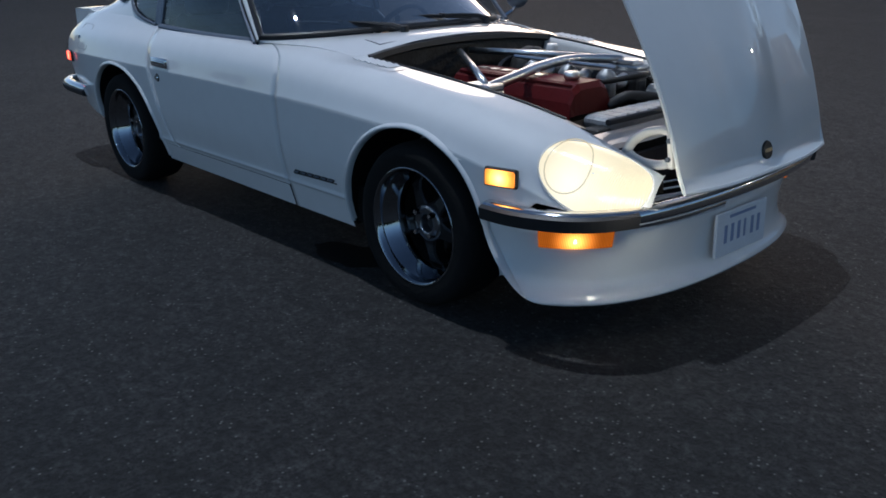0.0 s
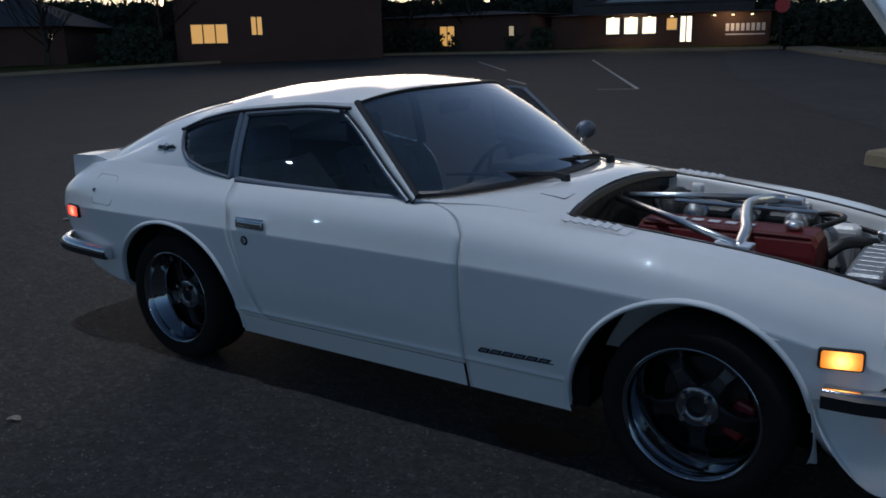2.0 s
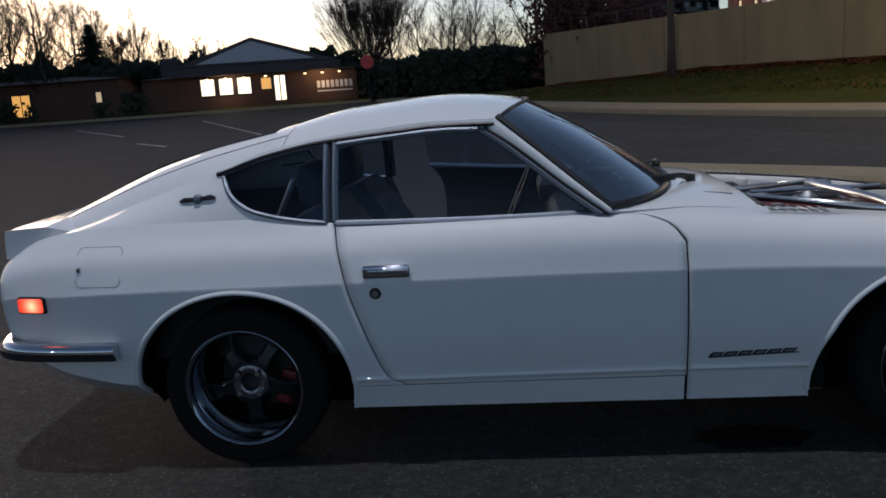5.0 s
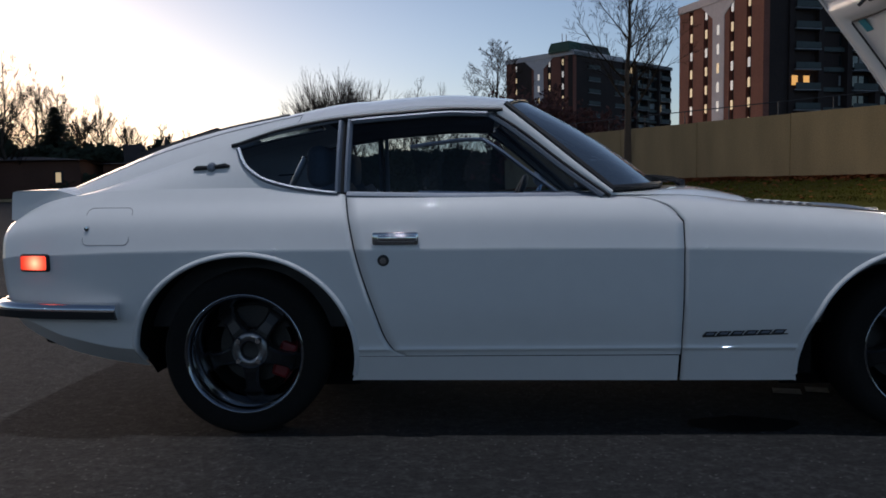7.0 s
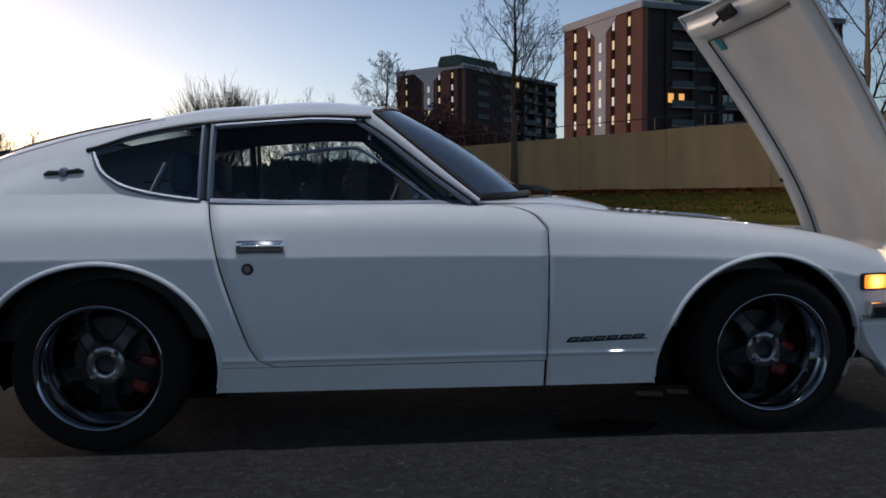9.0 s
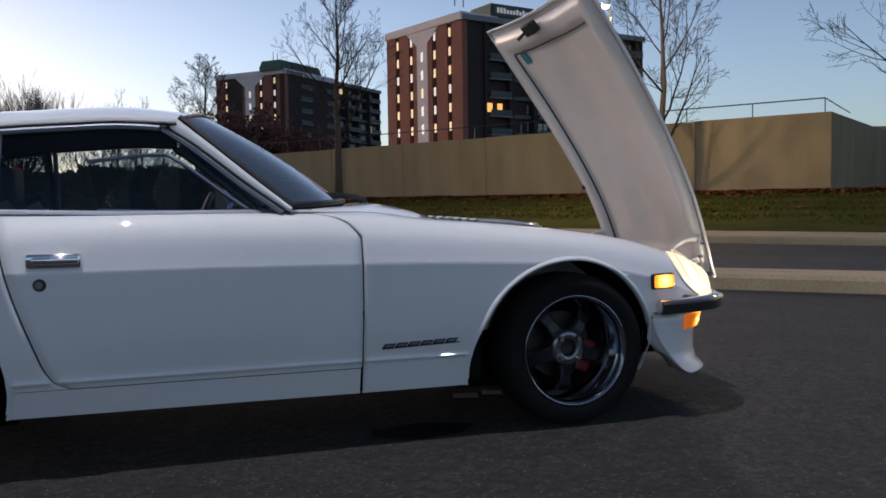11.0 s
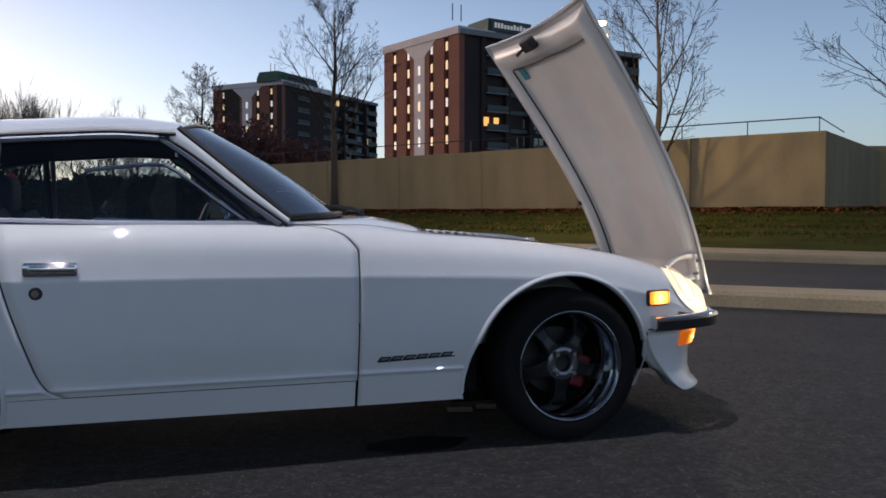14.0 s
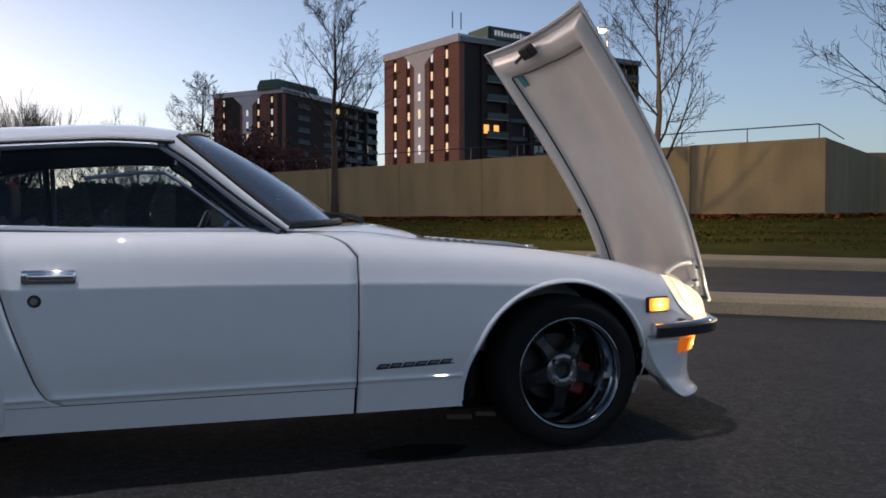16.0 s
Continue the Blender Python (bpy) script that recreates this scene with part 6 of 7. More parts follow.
for side in (-1, 1):
    edge = [(p.x, p.y) for p in smooth_path([(x, s, 0) for x, s in LENS + LENS[:1]], 4)][:-1]
    cxl = sum(p[0] for p in edge) / len(edge)
    csl = sum(p[1] for p in edge) / len(edge)
    rows = []
    for f in (1.0, 0.97, 0.85, 0.65, 0.4, 0.15, 0.02):
        row = []
        for x, s in edge:
            p = lens_point(cxl + (x - cxl) * f, csl + (s - csl) * f, 0.004 + 0.016 * (1 - f ** 3))
            row.append((p.x, side * p.y, p.z))
        rows.append(row)
    bm = grid_bm(rows, closed_v=True)
    lensob = part("headlamp", bm, M_LAMPLENS, car, "glowing covered headlamp", smooth=True)
    pts = []
    for x, s in edge + edge[:1]:
        p = lens_point(x, s, 0.003)
        pts.append((p.x, side * p.y, p.z))
    part("lens_rim", tube_bm(pts, 0.004, 6, caps=False), M_BAY, lensob)
    ring = []
    for k in range(24):
        a = 2 * math.pi * k / 24
        p = lens_point(1.703 + 0.058 * math.cos(a) * (1 if math.cos(a) > 0 else 0.9), 4.25 + 0.88 * math.sin(a), 0.022)
        ring.append((p.x, side * p.y, p.z))
    part("lamp_ring", tube_bm(ring + ring[:1], 0.0022, 5, caps=False), M_LAMPHOT, lensob)
    # side markers
    for name, x, z, m1 in (("front_marker", 1.537, 0.531, M_AMBER), ("rear_marker", -1.893, 0.607, M_REDMARK)):
        y0 = body_at(x, z)
        turn = math.degrees(math.atan2(body_at(x + 0.05, z) - body_at(x - 0.05, z), 0.1))
        mk = part(name, box_bm(-0.058, 0.058, -0.010, 0.010, -0.031, 0.031, 0.009, segments=2), M_SEAL, car, "lit side marker lamp in a black bezel", at=pose(x, side * (y0 + 0.003), z, 0, 0, side * turn))
        part("marker_lens", box_bm(-0.051, 0.051, -0.008, 0.008, -0.0245, 0.0245, 0.006), m1, mk, at=Matrix.Translation((0, side * 0.008, 0)))
    # turn lamp under the bumper
    arcp = [q for q in path if 1.655 < q.x < 1.82 and (q.y < 0)]
    turn_at = arcp[len(arcp) // 2]
    ind = part("turn_lamp", sweep_bm([(q.x, q.y, 0.355) for q in arcp], [(0.0, -0.026), (0.014, -0.022), (0.028, 0.032), (0.0, 0.040)]) if side < 0 else mirror_y(sweep_bm([(q.x, q.y, 0.355) for q in arcp], [(0.0, -0.026), (0.014, -0.022), (0.028, 0.032), (0.0, 0.040)])), bulb_lens("turn_lens", (0.95, 0.20, 0.01), (1.0, 0.50, 0.09), (turn_at.x + 0.012, side * (abs(turn_at.y) + 0.008), 0.358), 0.085, 0.22, 2.6), car, "lit amber turn lamp", smooth=False)
    q = turn_at
    part("turn_bulb", box_bm(-0.008, 0.008, -0.008, 0.008, -0.009, 0.009, 0.004, segments=3), M_AMBERHOT, ind, at=Matrix.Translation((q.x + 0.012, side * (abs(q.y) + 0.008), 0.360)))
lamp("headlamp_glow", "POINT", (2.01, -0.64, 0.53), (3, -1, 0.4), 1.0, (1.0, 0.86, 0.62), 0.03)


# ---- bonnet, tipped forward on its nose hinges ----
HINGE = Vector((1.965, 0, 0.50))
OPEN = Matrix.Translation(HINGE) @ Matrix.Rotation(radians(49.7), 4, "Y") @ Matrix.Translation(-HINGE)


def bonnet(f, v, d=0.0):
    """f 0 at the scuttle, 1 at the nose; d: depth under the skin."""
    x0 = 0.622 - 0.028 * abs(v) ** 2
    x = x0 + (1.997 - 0.03 * abs(v) ** 3 - x0) * f
    w, z = body(nose(min(x, 1.95)), 6.0)
    z -= 0.6 * nose_lift(min(x, 1.95))
    w -= 0.006
    crown = (0.012 + 0.026 * min(1.0, 3 * f)) * (1 - abs(v) ** 2.2) * (1 - 0.35 * f)
    bulge = 0.022 * max(0.0, 1 - (abs(v) / 0.36) ** 2) ** 2 * min(1.0, 5 * f) * (1 if f < 0.8 else (1 - f) / 0.2)
    return Vector((x, v * w, z + 0.003 + crown + bulge - d))


def inner_depth(f, v):
    """The pressed frame under the bonnet stands down round the edge."""
    e = min((1 - abs(v)) * 0.52, f * 1.33, (1 - f) * 1.3)
    return interp([0.0, 0.012, 0.024, 0.055, 0.085, 0.105, 0.3], [0.004, 0.014, 0.040, 0.044, 0.040, 0.014, 0.016], e)


fs, vs_ = np.linspace(0, 1, 60), np.linspace(-1, 1, 56)
bonnet_ob = part("bonnet", grid_bm([[tuple(bonnet(f, v)) for v in vs_] for f in fs]), M_PAINT, car, "white bonnet raised on front hinges", smooth=True)
bonnet_ob.matrix_basis = OPEN
part("inner_frame", grid_bm([[tuple(bonnet(0.026 + 0.96 * f, 0.94 * v, inner_depth(f, v))) for v in reversed(vs_)] for f in fs]), M_BAY, bonnet_ob, smooth=True)
rim = [bonnet(0, v, 0.006) for v in np.linspace(-1, 1, 20)] + [bonnet(f, 1, 0.006) for f in np.linspace(0.04, 1, 24)]
part("edge", tube_bm([tuple(p) for p in rim], 0.007, 6), M_PAINT, bonnet_ob)
part("edge", tube_bm([tuple(bonnet(f, -1, 0.006)) for f in np.linspace(0, 1, 28)], 0.007, 6), M_PAINT, bonnet_ob)
part("edge", tube_bm([tuple(bonnet(1, v, 0.006)) for v in np.linspace(-1, 1, 20)], 0.008, 6), M_PAINT, bonnet_ob)
seal = [tuple(bonnet(f, 0.735, 0.026)) for f in np.linspace(0.92, 0.115, 24)] + [tuple(bonnet(0.110, v, 0.026)) for v in np.linspace(0.72, -0.72, 16)]
part("bonnet_seal", tube_bm(seal, 0.0045, 6), M_SEAL, bonnet_ob)
part("latch", box_bm(-0.030, 0.030, -0.05, 0.05, -0.03, 0.012, 0.008), M_SEAL, bonnet_ob, at=Matrix.Translation(bonnet(0.035, 0.05, 0.05)))
part("latch_pin", tube_bm([(0, 0, 0), (0.01, 0.01, -0.07)], 0.008, 8), M_SEAL, bonnet_ob, at=Matrix.Translation(bonnet(0.035, 0.12, 0.05)))
st = bonnet(0.135, 0.60, 0.0205)
part("sticker", box_bm(-0.035, 0.035, -0.030, 0.030, -0.001, 0.001), M_TEAL, bonnet_ob, "teal sticker", at=Matrix.Translation(st))
part("bump_stop", lathe_bm([(0, 0), (0.012, 0), (0.012, -0.012), (0, -0.014)], 10, "z"), M_SEAL, bonnet_ob, at=Matrix.Translation(bonnet(0.68, 0.90, 0.036)))
bm = bmesh.new()
bmesh.ops.create_cone(bm, cap_ends=True, segments=28, radius1=0.032, radius2=0.028, depth=0.008)
badge_ob = part("nose_badge", bm, M_SEAL, bonnet_ob, "round dark nose badge", at=Matrix.Translation(bonnet(0.955, 0, -0.003)) @ pose(0, 0, 0, 0, 28, 0))
part("badge_bar", box_bm(-0.006, 0.006, -0.022, 0.022, 0.003, 0.006), M_CHROME, badge_ob)
for side in (-1, 1):
    y = side * 0.425
    arm = [(1.745, y, 0.565), (1.772, y, 0.622), (1.820, y, 0.660), (1.875, y, 0.676), (1.915, y, 0.670)]
    hinge = part("hinge", tube_bm(smooth_path(arm, 4), 0.016, 10, flat=0.7), M_BAY, car, "white bonnet hinge arm", smooth=True)
    part("hinge_arm", tube_bm(smooth_path([(1.758, y, 0.590), (1.805, y, 0.572), (1.865, y, 0.570), (1.912, y, 0.584)], 4), 0.016, 10, flat=0.7), M_BAY, hinge, smooth=True)
    part("hinge_plate", box_bm(-0.009, 0.009, -0.024, 0.024, -0.058, 0.058, 0.007), M_BAY, hinge, at=pose(1.918, y, 0.628, 0, -8, 0))
    part("hinge_bracket", box_bm(1.715, 1.760, y - 0.022, y + 0.022, 0.42, 0.590, 0.006), M_BAY, hinge)
    for z in (0.600, 0.655):
        part("hinge_bolt", lathe_bm([(0, -0.034), (0.007, -0.034), (0.008, -0.026), (0.008, 0.0)], 6), M_TRIM, hinge, at=pose(1.918, y, z))

# ---- engine bay ----
M_TANK = mat("aged_aluminium", (0.34, 0.35, 0.36), 0.5, 0.8, spread=0.25, scale=20, fine=90, bump=0.15)
for side in (-1, 1):
    rows = []
    for x in np.linspace(0.60, 1.62, 24):
        y, z = body(x, 6.0)
        rows.append([(x, side * y, z), (x, side * (y - 0.030), z - 0.006), (x, side * (y - 0.034), z - 0.03), (x, side * (y - 0.050), z - 0.10), (x, side * (y - 0.07), 0.50), (x, side * (y - 0.06), 0.34)])
    part("inner_wing", grid_bm(rows), M_BAY, car, smooth=True)
    part("nose_side", grid_bm([[(x, side * (body(x, 6.0)[0] - d), body(x, 6.0)[1] - dz) for d, dz in ((0.002, 0.001), (0.02, 0.02), (0.03, 0.07))] for x in np.linspace(1.62, 1.90, 10)]), M_DARK, car)
    part("wing_seal", tube_bm([(x, side * (body(x, 6.0)[0] - 0.022), body(x, 6.0)[1] - 0.001) for x in np.linspace(0.62, 1.55, 20)], 0.005, 6), M_SEAL, car)
    tw = part("strut_tower", lathe_bm([(0.0, 0.70), (0.055, 0.70), (0.075, 0.692), (0.095, 0.66), (0.105, 0.634)], 28, "z"), M_BAY, car, smooth=True, at=Matrix.Translation((1.145, side * 0.455, 0)))
    part("strut_plate", box_bm(-0.075, 0.075, -0.055, 0.055, 0.700, 0.716, 0.006), M_BRUSHED, tw, at=Matrix.Translation((0, side * -0.005, 0)))
    for a in range(3):
        part("strut_nut", lathe_bm([(0, 0.728), (0.009, 0.728), (0.009, 0.712)], 6, "z"), M_CHROME, tw, at=Matrix.Translation((0.045 * math.cos(2.1 * a), 0.036 * math.sin(2.1 * a), 0)))
part("firewall", grid_bm([[(bay_rear(v) - 0.012 + dx, v * 0.53, z) for v in np.linspace(-1, 1, 13)] for dx, z in ((0, 0.80), (0.0, 0.70), (-0.01, 0.5), (0.03, 0.30))]), M_ENGINE, car, "dark grey insulated firewall")
rows = [[(bay_rear(v) + dx, v * 0.535, body(0.6, 6)[1] + 0.022 * (1 - v * v) + 0.010 * (1 - v ** 4) + dz) for v in np.linspace(-1, 1, 21)] for dx, dz in ((-0.004, 0.004), (0.014, 0.0), (0.02, -0.02), (0.0, -0.03))]
part("scuttle_seal", grid_bm(rows, closed_u=True), M_SEAL, car)

engine = part("engine", box_bm(0.72, 1.36, -0.21, 0.10, 0.28, 0.60, 0.03), M_ENGINE, car, "dark engine block")
rows = []
for x, k in ((0.740, 0.0), (0.745, 0.8), (0.757, 1.0), (1.345, 1.0), (1.360, 0.8), (1.368, 0.0)):
    prof = [(-0.225, -0.075), (-0.215, 0.0), (-0.205, 0.045), (-0.185, 0.088), (-0.150, 0.108), (-0.03, 0.108), (0.005, 0.088), (0.025, 0.045), (0.035, 0.0), (0.040, -0.075)]
    rows.append([(x, y, 0.615 + (z if z < 0 else z * k)) for y, z in prof])
cover = part("valve_cover", grid_bm(rows), M_RED, engine, "red crackle valve cover", smooth=False)
part("cover_flange", box_bm(0.735, 1.372, -0.232, 0.048, 0.528, 0.543, 0.006), M_ENGINE, engine)
for k in range(6):
    x = 0.80 + 0.06 * k
    part("cover_bar", box_bm(x, x + 0.040, -0.105, -0.070, 0.7225, 0.727), M_BRUSHED, cover)
part("cover_rib", box_bm(0.77, 1.34, -0.178, -0.170, 0.712, 0.722, 0.002, segments=1), M_RED, cover)
part("cover_rib", box_bm(0.77, 1.34, -0.012, -0.004, 0.712, 0.722, 0.002, segments=1), M_RED, cover)
part("oil_cap", lathe_bm([(0, 0.752), (0.026, 0.752), (0.030, 0.744), (0.030, 0.730), (0.022, 0.722)], 20, "z"), M_BRUSHED, engine, smooth=True, at=Matrix.Translation((1.27, -0.09, 0)))
for k in range(6):
    x = 0.80 + 0.095 * k
    part("spark_lead", tube_bm(smooth_path([(x, -0.235, 0.50), (x + 0.01, -0.27, 0.52), (x + 0.06, -0.27, 0.54), (1.31, -0.275, 0.57)], 4), 0.0045, 5), M_HOSE, engine)
for k in range(3):     # carburettors and intake runners on the far side
    x = 0.84 + 0.19 * k
    part("carburettor", lathe_bm([(0, 0.62), (0.034, 0.62), (0.040, 0.63), (0.040, 0.70), (0.030, 0.715), (0.012, 0.73), (0, 0.735)], 18, "z"), M_TANK, engine, smooth=True, at=Matrix.Translation((x, 0.19, 0)))
    part("runner", tube_bm(smooth_path([(x, 0.05, 0.62), (x, 0.11, 0.66), (x, 0.17, 0.665)], 4), 0.024, 10), M_BRUSHED, engine, smooth=True)
    part("trumpet", tube_bm([(x, 0.22, 0.665), (x, 0.29, 0.665), (x, 0.31, 0.667)], [0.026, 0.028, 0.036], 14), M_BRUSHED, engine, smooth=True)
part("fuel_rail", tube_bm([(0.78, 0.14, 0.745), (1.30, 0.14, 0.745)], 0.008, 8), M_BRUSHED, engine)
part("intake_log", box_bm(0.80, 1.28, 0.30, 0.40, 0.60, 0.70, 0.03, segments=3), M_HOSE, engine)
part("upper_hose", tube_bm(smooth_path([(1.36, 0.02, 0.62), (1.40, 0.06, 0.655), (1.44, 0.12, 0.655), (1.49, 0.20, 0.64)], 5), 0.021, 10), M_HOSE, engine, smooth=True)
part("vacuum_hose", tube_bm(smooth_path([(1.30, 0.05, 0.70), (1.38, 0.20, 0.72), (1.30, 0.36, 0.70), (1.15, 0.38, 0.66)], 6), 0.011, 8), M_HOSE, engine, smooth=True)
part("vacuum_hose", tube_bm(smooth_path([(0.80, 0.02, 0.68), (0.72, 0.12, 0.71), (0.66, 0.26, 0.72), (0.63, 0.34, 0.68)], 6), 0.010, 8), M_HOSE, engine, smooth=True)
part("distributor", lathe_bm([(0, 0.70), (0.03, 0.698), (0.035, 0.67), (0.028, 0.62), (0.02, 0.56)], 16, "z"), M_HOSE, engine, smooth=True, at=Matrix.Translation((1.33, -0.28, -0.12)))
part("pulley", lathe_bm([(0, -0.02), (0.07, -0.02), (0.075, 0.0), (0.07, 0.02), (0, 0.02)], 24), M_ENGINE, engine, at=pose(1.395, -0.09, 0.45, 0, 0, 90))
part("fan_blade", box_bm(1.41, 1.425, -0.28, 0.10, 0.43, 0.47, 0.006), M_ENGINE, engine)
part("fan_blade", box_bm(1.41, 1.425, -0.11, -0.07, 0.26, 0.62, 0.006), M_ENGINE, engine)

radiator = part("radiator", box_bm(1.50, 1.575, -0.33, 0.34, 0.28, 0.615, 0.012), M_ENGINE, car, "aluminium radiator")
part("top_tank", box_bm(1.455, 1.580, -0.265, 0.345, 0.595, 0.645, 0.024, segments=3), M_TANK, radiator, "ribbed grey radiator top", smooth=False)
for k in range(8):
    y = -0.21 + 0.062 * k
    part("tank_rib", box_bm(1.475, 1.565, y - 0.010, y + 0.010, 0.640, 0.647, 0.003, segments=1), M_TANK, radiator)
part("radiator_cap", lathe_bm([(0, 0.685), (0.022, 0.685), (0.028, 0.678), (0.028, 0.668), (0.02, 0.640)], 18, "z"), M_BRUSHED, radiator, at=Matrix.Translation((1.52, 0.22, 0)))
part("tank_strap", tube_bm([(1.592, -0.30, 0.64), (1.592, 0.30, 0.64)], 0.011, 8), M_SEAL, radiator)
# slam panel: white support ahead of the radiator with a dark well in front
rows = [[(x, v * 0.46, z) for v in np.linspace(-1, 1, 9)] for x, z in ((1.588, 0.60), (1.596, 0.612), (1.690, 0.600), (1.698, 0.585))]
part("radiator_support", grid_bm(rows), M_BAY, car)
part("nose_duct", grid_bm([[(x, v * 0.45, z) for v in np.linspace(-1, 1, 5)] for x, z in ((1.699, 0.586), (1.703, 0.50), (1.72, 0.34), (1.84, 0.31))]), M_DARK, car)
brace = part("strut_brace", tube_bm(smooth_path([(1.175, -0.435, 0.722), (1.15, -0.25, 0.742), (1.11, -0.10, 0.752), (1.06, 0.15, 0.754), (1.08, 0.34, 0.742), (1.12, 0.425, 0.733)], 6), 0.019, 12), M_BRUSHED, car, "polished triangulated strut brace", smooth=True)
part("brace_bar", tube_bm([(1.165, -0.435, 0.735), (0.90, -0.235, 0.752), (0.60, -0.01, 0.765)], 0.0135, 10), M_BRUSHED, brace, smooth=True)
part("brace_bar", tube_bm([(1.13, 0.43, 0.735), (0.88, 0.25, 0.752), (0.60, 0.05, 0.765)], 0.0135, 10), M_BRUSHED, brace, smooth=True)
part("brace_foot", box_bm(1.10, 1.22, -0.475, -0.395, 0.716, 0.738, 0.006), M_BRUSHED, brace)
part("brace_foot", box_bm(1.08, 1.20, 0.395, 0.475, 0.716, 0.738, 0.006), M_BRUSHED, brace)
part("battery", box_bm(0.62, 0.80, -0.47, -0.31, 0.48, 0.66, 0.01), M_SEAL, car)
part("washer_bottle", box_bm(1.28, 1.42, 0.36, 0.45, 0.46, 0.66, 0.03, segments=3), M_BAY, car)
part("brake_booster", lathe_bm([(0, -0.02), (0.09, -0.02), (0.11, 0.01), (0.11, 0.05), (0.09, 0.08), (0, 0.08)], 28), M_ENGINE, car, smooth=True, at=pose(0.70, 0.30, 0.66, 0, 0, -90))
part("fluid_pot", lathe_bm([(0, 0.80), (0.022, 0.80), (0.026, 0.79), (0.026, 0.74), (0.02, 0.72)], 16, "z"), M_BAY, car, smooth=True, at=Matrix.Translation((0.80, 0.36, -0.02)))
part("coil", tube_bm([(0.85, -0.47, 0.66), (0.98, -0.47, 0.67)], 0.025, 12), M_BRUSHED, car, smooth=True)
part("loom", tube_bm(smooth_path([(0.62, -0.45, 0.74), (0.80, -0.47, 0.70), (1.0, -0.455, 0.665), (1.30, -0.46, 0.63), (1.55, -0.44, 0.58)], 6), 0.010, 7), M_HOSE, car)
part("loom", tube_bm(smooth_path([(0.62, 0.42, 0.74), (0.85, 0.46, 0.71), (1.0, 0.455, 0.69), (1.3, 0.455, 0.66), (1.58, 0.42, 0.60)], 6), 0.010, 7), M_HOSE, car)

# ---- cabin ----
part("headlining", roof_patch(-1.0, -0.26, -0.98, 0.98, 14, 12, -0.022), M_VINYL, car)
part("cabin_floor", box_bm(-0.72, 0.55, -0.63, 0.63, 0.29, 0.33), M_VINYL, car)
part("cargo_deck", box_bm(-1.95, -1.0, -0.52, 0.52, 0.50, 0.64, 0.03), M_VINYL, car)
part("rear_bulkhead", box_bm(-1.05, -0.98, -0.56, 0.56, 0.33, 0.70, 0.02), M_VINYL, car)
for side in (-1, 1):
    part("side_lining", grid_bm([[(x, side * (body(x, 5.9)[0] - 0.04 + 0.012 * w), 0.36 + 0.46 * w) for x in np.linspace(-1.95, -0.82, 10)] for w in np.linspace(0, 1, 4)]), M_VINYL, car)
    part("harness_bar", tube_bm([(-1.14, side * 0.50, 0.66), (-0.98, side * 0.50, 0.97)], 0.012, 8), M_BRUSHED, car)
dash = part("dashboard", box_bm(-0.06, 0.30, -0.62, 0.62, 0.60, 0.79, 0.05, segments=3), M_VINYL, car, "black padded dashboard")
part("dash_hood", box_bm(-0.10, 0.14, 0.16, 0.56, 0.74, 0.835, 0.035, segments=3), M_VINYL, dash)
wheel_at = pose(-0.19, 0.34, 0.735, 0, -66, 0)
steer = part("steering_wheel", lathe_bm([(0.180 + 0.013 * math.cos(a), 0.013 * math.sin(a)) for a in np.linspace(0, 2 * math.pi, 9)], 40, "z"), M_SEAL, car, "black steering wheel", smooth=True, at=wheel_at)
for a in (90, 210, 330):
    part("wheel_spoke", box_bm(0.03, 0.178, -0.013, 0.013, -0.003, 0.003), M_BRUSHED, steer, at=pose(0, 0, 0, 0, 0, a))
part("wheel_hub", lathe_bm([(0, 0.012), (0.03, 0.010), (0.036, -0.02)], 20, "z"), M_SEAL, steer)
part("mirror_stem", tube_bm([(-0.14, 0.0, 1.165), (-0.15, 0.0, 1.12)], 0.006, 6), M_SEAL, car)
part("rear_view_mirror", box_bm(-0.012, 0.012, -0.115, 0.115, -0.030, 0.030, 0.011, segments=3), M_SEAL, car, at=pose(-0.155, 0.0, 1.10, 0, 8, 0))
for side in (-1, 1):
    y = side * 0.345
    seat = part("seat", box_bm(-0.66, -0.16, y - 0.235, y + 0.235, 0.33, 0.47, 0.05, segments=3), M_SEATBLUE, car, "dark bucket seat")
    bm = bmesh.new()
    rows = []
    for k in range(9):
        f = k / 8
        w = 0.235 - 0.05 * max(0, f - 0.6) / 0.4
        c = Vector((-0.63 - 0.30 * f, y, 0.42 + 0.44 * f))
        rows.append([tuple(c + Vector((0.07, -w, 0.02))), tuple(c + Vector((0.03, -w * 0.7, 0))), tuple(c + Vector((0.025, 0, 0))), tuple(c + Vector((0.03, w * 0.7, 0))), tuple(c + Vector((0.07, w, 0.02))), tuple(c + Vector((-0.06, w, -0.03))), tuple(c + Vector((-0.075, 0, -0.03))), tuple(c + Vector((-0.06, -w, -0.03)))])
    grid_bm(rows, closed_v=True, bm=bm)
    bm.faces.new([bm.verts.new(p) for p in rows[-1]])
    part("backrest", bm, M_SEATBLUE, seat, smooth=True)
    part("headrest", box_bm(-0.99, -0.90, y - 0.12, y + 0.12, 0.86, 1.02, 0.04, segments=3), M_SEATBLUE, seat, smooth=True)
    for k in range(5):
        part("seat_rib", box_bm(-0.008, 0.008, -0.15, 0.15, -0.03, 0.03, 0.007), M_SEATBLUE, seat, at=pose(-0.655 - 0.055 * k, y, 0.53 + 0.075 * k, 0, -34, 0))

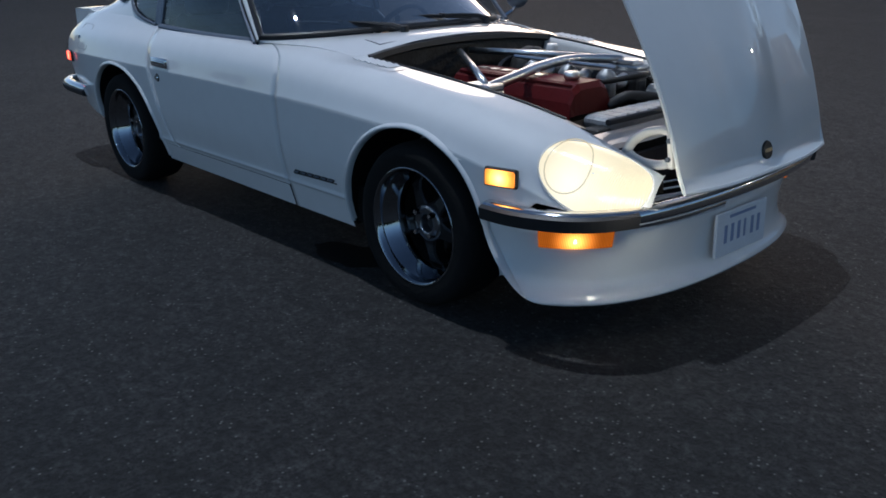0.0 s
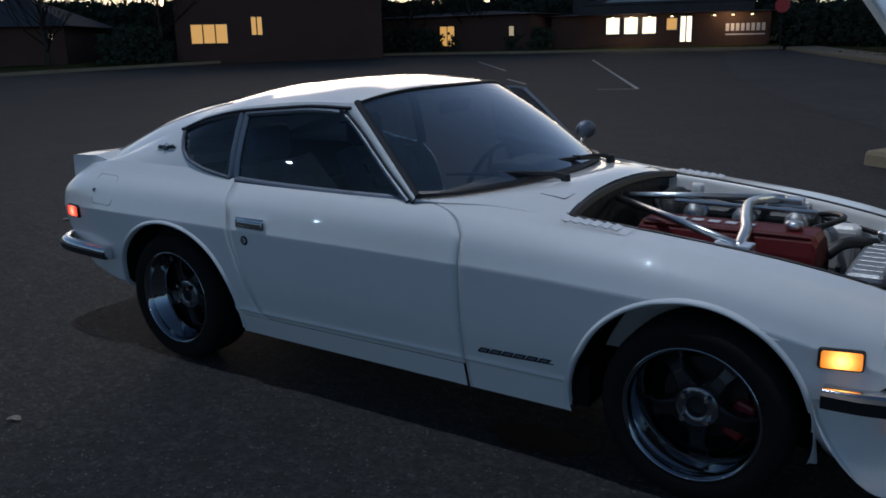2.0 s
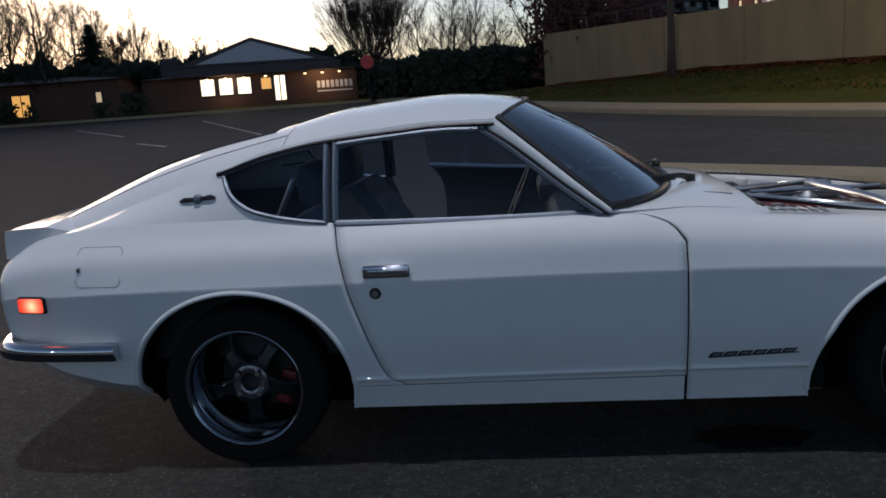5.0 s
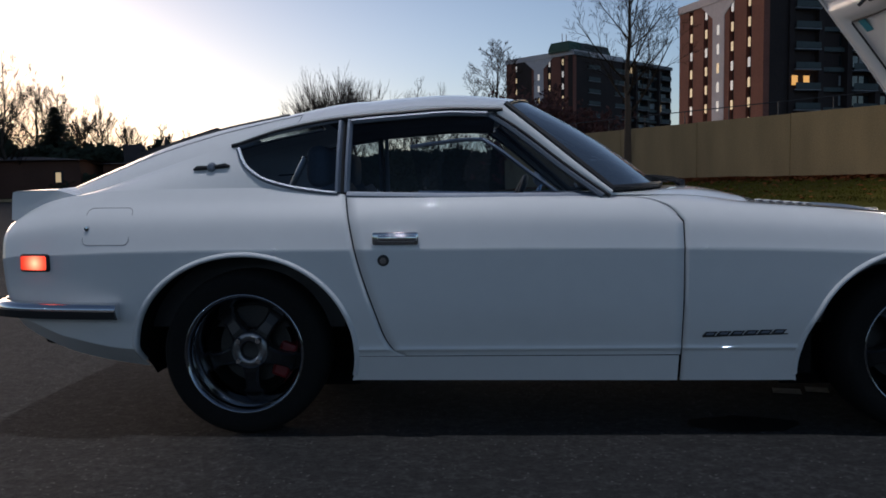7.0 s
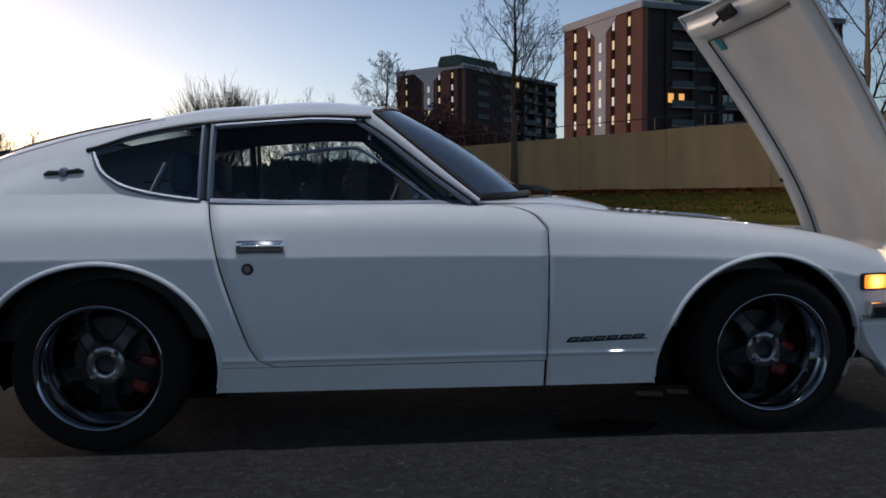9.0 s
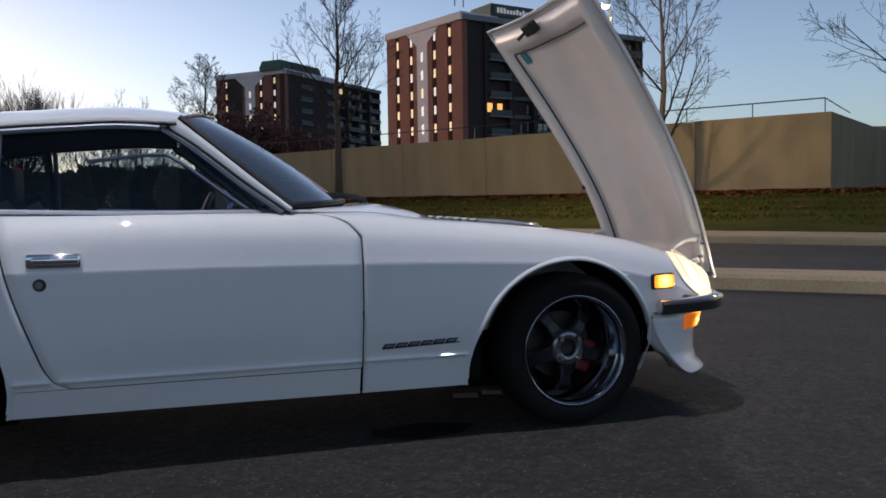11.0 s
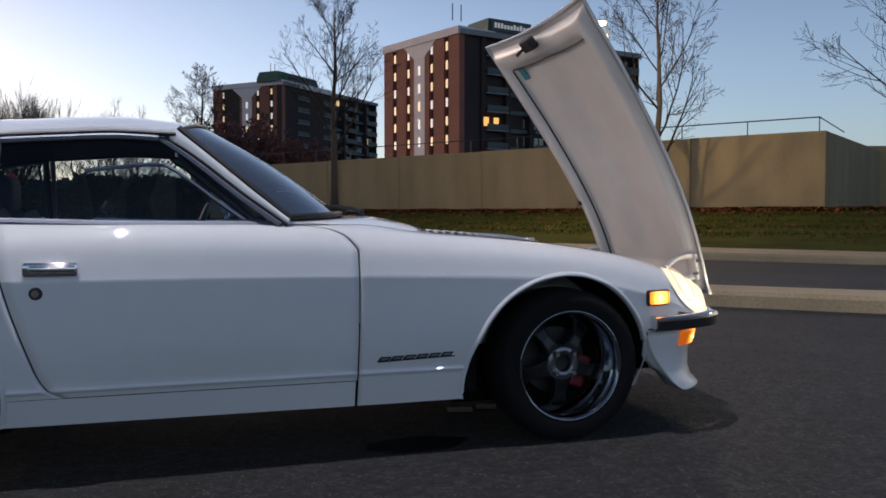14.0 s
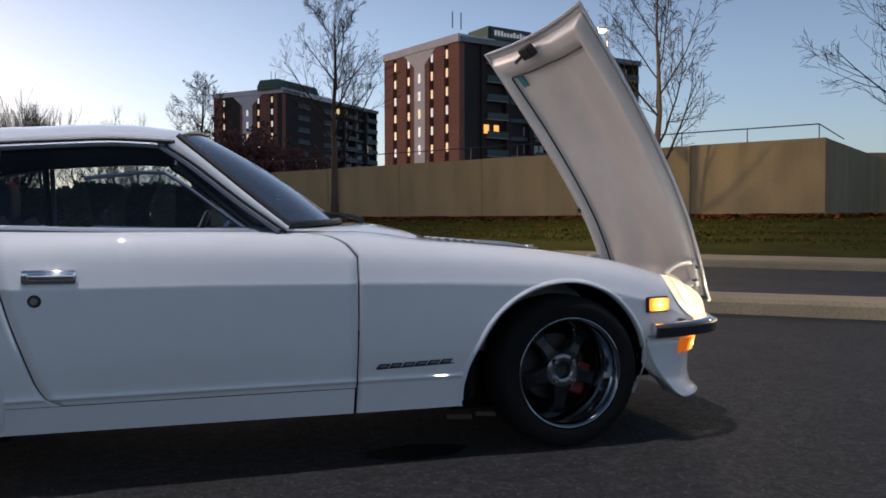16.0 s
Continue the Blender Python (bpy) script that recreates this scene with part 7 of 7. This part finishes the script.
# ---- wipers, emblems, small fittings ----
for base, tip in (((0.470, -0.205, 0.862), (0.128, -0.505, 0.893)), ((0.425, 0.330, 0.868), (0.335, -0.045, 0.897))):
    b, t = Vector(base), Vector(tip)
    up = Vector((0, 0, 1))
    arm = [b, b.lerp(t, 0.12) + up * 0.012, b.lerp(t, 0.35) + up * 0.014, b.lerp(t, 0.6) + up * 0.010]
    wp = part("wiper", tube_bm([tuple(p) for p in arm], [0.013, 0.011, 0.007, 0.005], 7), M_SEAL, car, "black wiper arm and blade")
    part("wiper_pivot", lathe_bm([(0, 0.016), (0.016, 0.012), (0.020, -0.02)], 14, "z"), M_SEAL, wp, at=Matrix.Translation(base))
    part("blade", tube_bm([tuple(b.lerp(t, f) + up * h) for f, h in ((0.2, 0.0), (0.45, 0.004), (0.75, 0.004), (1.0, 0.0))], [0.004, 0.008, 0.008, 0.004], 6), M_SEAL, wp)
    part("blade_clip", box_bm(-0.018, 0.018, -0.008, 0.008, -0.008, 0.012, 0.004), M_SEAL, wp, at=Matrix.Translation(b.lerp(t, 0.6) + up * 0.006))
for side in (-1, 1):
    # quarter emblem: dark bar with a bright round middle
    c = flank(-1.292, flank_w(-1.292, 0.934), side, 0.006)
    c1, c2 = flank(-1.36, flank_w(-1.36, 0.928), side, 0.006), flank(-1.225, flank_w(-1.225, 0.938), side, 0.006)
    em = part("quarter_emblem", tube_bm([tuple(c1), tuple(c1.lerp(c2, 0.12) + Vector((0, 0, 0.004))), tuple(c), tuple(c1.lerp(c2, 0.88) + Vector((0, 0, 0.004))), tuple(c2)], [0.004, 0.009, 0.007, 0.009, 0.004], 8), M_SEAL, car, "dark emblem with bright middle")
    part("emblem_disc", lathe_bm([(0, -0.015), (0.012, -0.013), (0.019, 0.004)], 24), M_TRIM, em, at=Matrix.Translation(c) @ (pose(0, 0, 0) if side < 0 else pose(0, 0, 0, 0, 0, 180)))
    # wing script as slanted bars: dark outlines with bright faces
    for k in range(6):
        x = 0.440 + 0.046 * k
        y = body_at(x, 0.350)
        for name, hw, h0, h1, out, m in (("script_bar", 0.0200, -0.0088, 0.0070, 0.0025, M_SEAL), ("script_face", 0.0125, -0.0046, 0.0030, 0.0045, M_TRIM)):
            bm = box_bm(-hw, hw, -0.002, 0.002, h0, h1, 0.0012, segments=1)
            for v in bm.verts:
                v.co.x += v.co.z * 0.9
            part(name, bm, m, car, at=Matrix.Translation((x, side * (y + out), 0.348 + 0.0015 * k)))
    part("script_line", tube_bm([(x, side * (body_at(x, 0.34) + 0.002), 0.338 + 0.032 * (x - 0.44)) for x in np.linspace(0.415, 0.70, 8)], 0.0022, 5), M_SEAL, car)
# fuel flap on the right
def flap_loop(x0, x1, z0, z1, r=0.02, n=5):
    pts = []
    for cx, cz, a0 in ((x1 - r, z1 - r, 0), (x0 + r, z1 - r, 90), (x0 + r, z0 + r, 180), (x1 - r, z0 + r, 270)):
        for k in range(n):
            a = radians(a0 + 90 * k / (n - 1))
            pts.append((cx + r * math.cos(a), cz + r * math.sin(a)))
    return pts


loop = flap_loop(-1.715, -1.545, 0.668, 0.795)
part("fuel_flap_gap", tube_bm([(x, -(body_at(x, z) + 0.0002), z) for x, z in loop + loop[:1]], 0.0018, 5, caps=False), M_GAP, car)
part("flap_lock", lathe_bm([(0, -0.006), (0.008, -0.005), (0.010, 0.003)], 14), M_CHROME, car, at=Matrix.Translation((-1.700, -(body_at(-1.70, 0.725) + 0.002), 0.725)))
part("exhaust_tip", tube_bm([(-1.90, 0.20, 0.235), (-2.06, 0.20, 0.235)], 0.032, 16, caps=False), M_CHROME, car)

# loose bits on the asphalt
M_OIL = mat("oil_stain", (0.005, 0.005, 0.0055), 0.5, spread=0.3, scale=8, fine=40, bump=0.1)
bm = bmesh.new()
rnd = random.Random(5)
ring = []
for k in range(36):
    a = 2 * math.pi * k / 36
    ring.append(bm.verts.new((0.59 + 0.20 * math.cos(a) * rnd.uniform(0.85, 1.1), -0.64 + 0.105 * math.sin(a) * rnd.uniform(0.8, 1.15), 0.004)))
bm.faces.new(ring)
tagged(add_mesh("oil_stain", bm, M_OIL), "dark oily stain on the asphalt beside the car", "stain", kind="structure")
M_DRYLEAF = mat("pale_dry_leaf", (0.40, 0.36, 0.30), 0.8, spread=0.2, scale=20, fine=90, bump=0.2)


def dry_leaf(x, y, size, turn):
    bm = bmesh.new()
    rows = []
    for k in range(7):
        f = k / 6
        w = size * 0.34 * math.sin(math.pi * (0.06 + 0.9 * f)) * (1 + 0.25 * math.sin(9 * f))
        z = 0.004 + 0.006 * math.sin(3 * f) ** 2
        rows.append([(size * (f - 0.5), -w, z + 0.006), (size * (f - 0.5), 0, z), (size * (f - 0.5), w, z + 0.007)])
    ob = add_mesh("dry_leaf", solidify(grid_bm(rows), 0.0015), M_DRYLEAF, at=pose(x, y, rise(x, y), 0, 0, turn))
    return tagged(ob, "pale curled dry leaf lying on the asphalt", "leaf", "leaves on the lot")


for x, y, s, a in ((-1.18, -1.54, 0.06, 20), (-4.5, 0.81, 0.10, 60), (-3.6, 2.2, 0.07, 10)):
    dry_leaf(x, y, s, a)
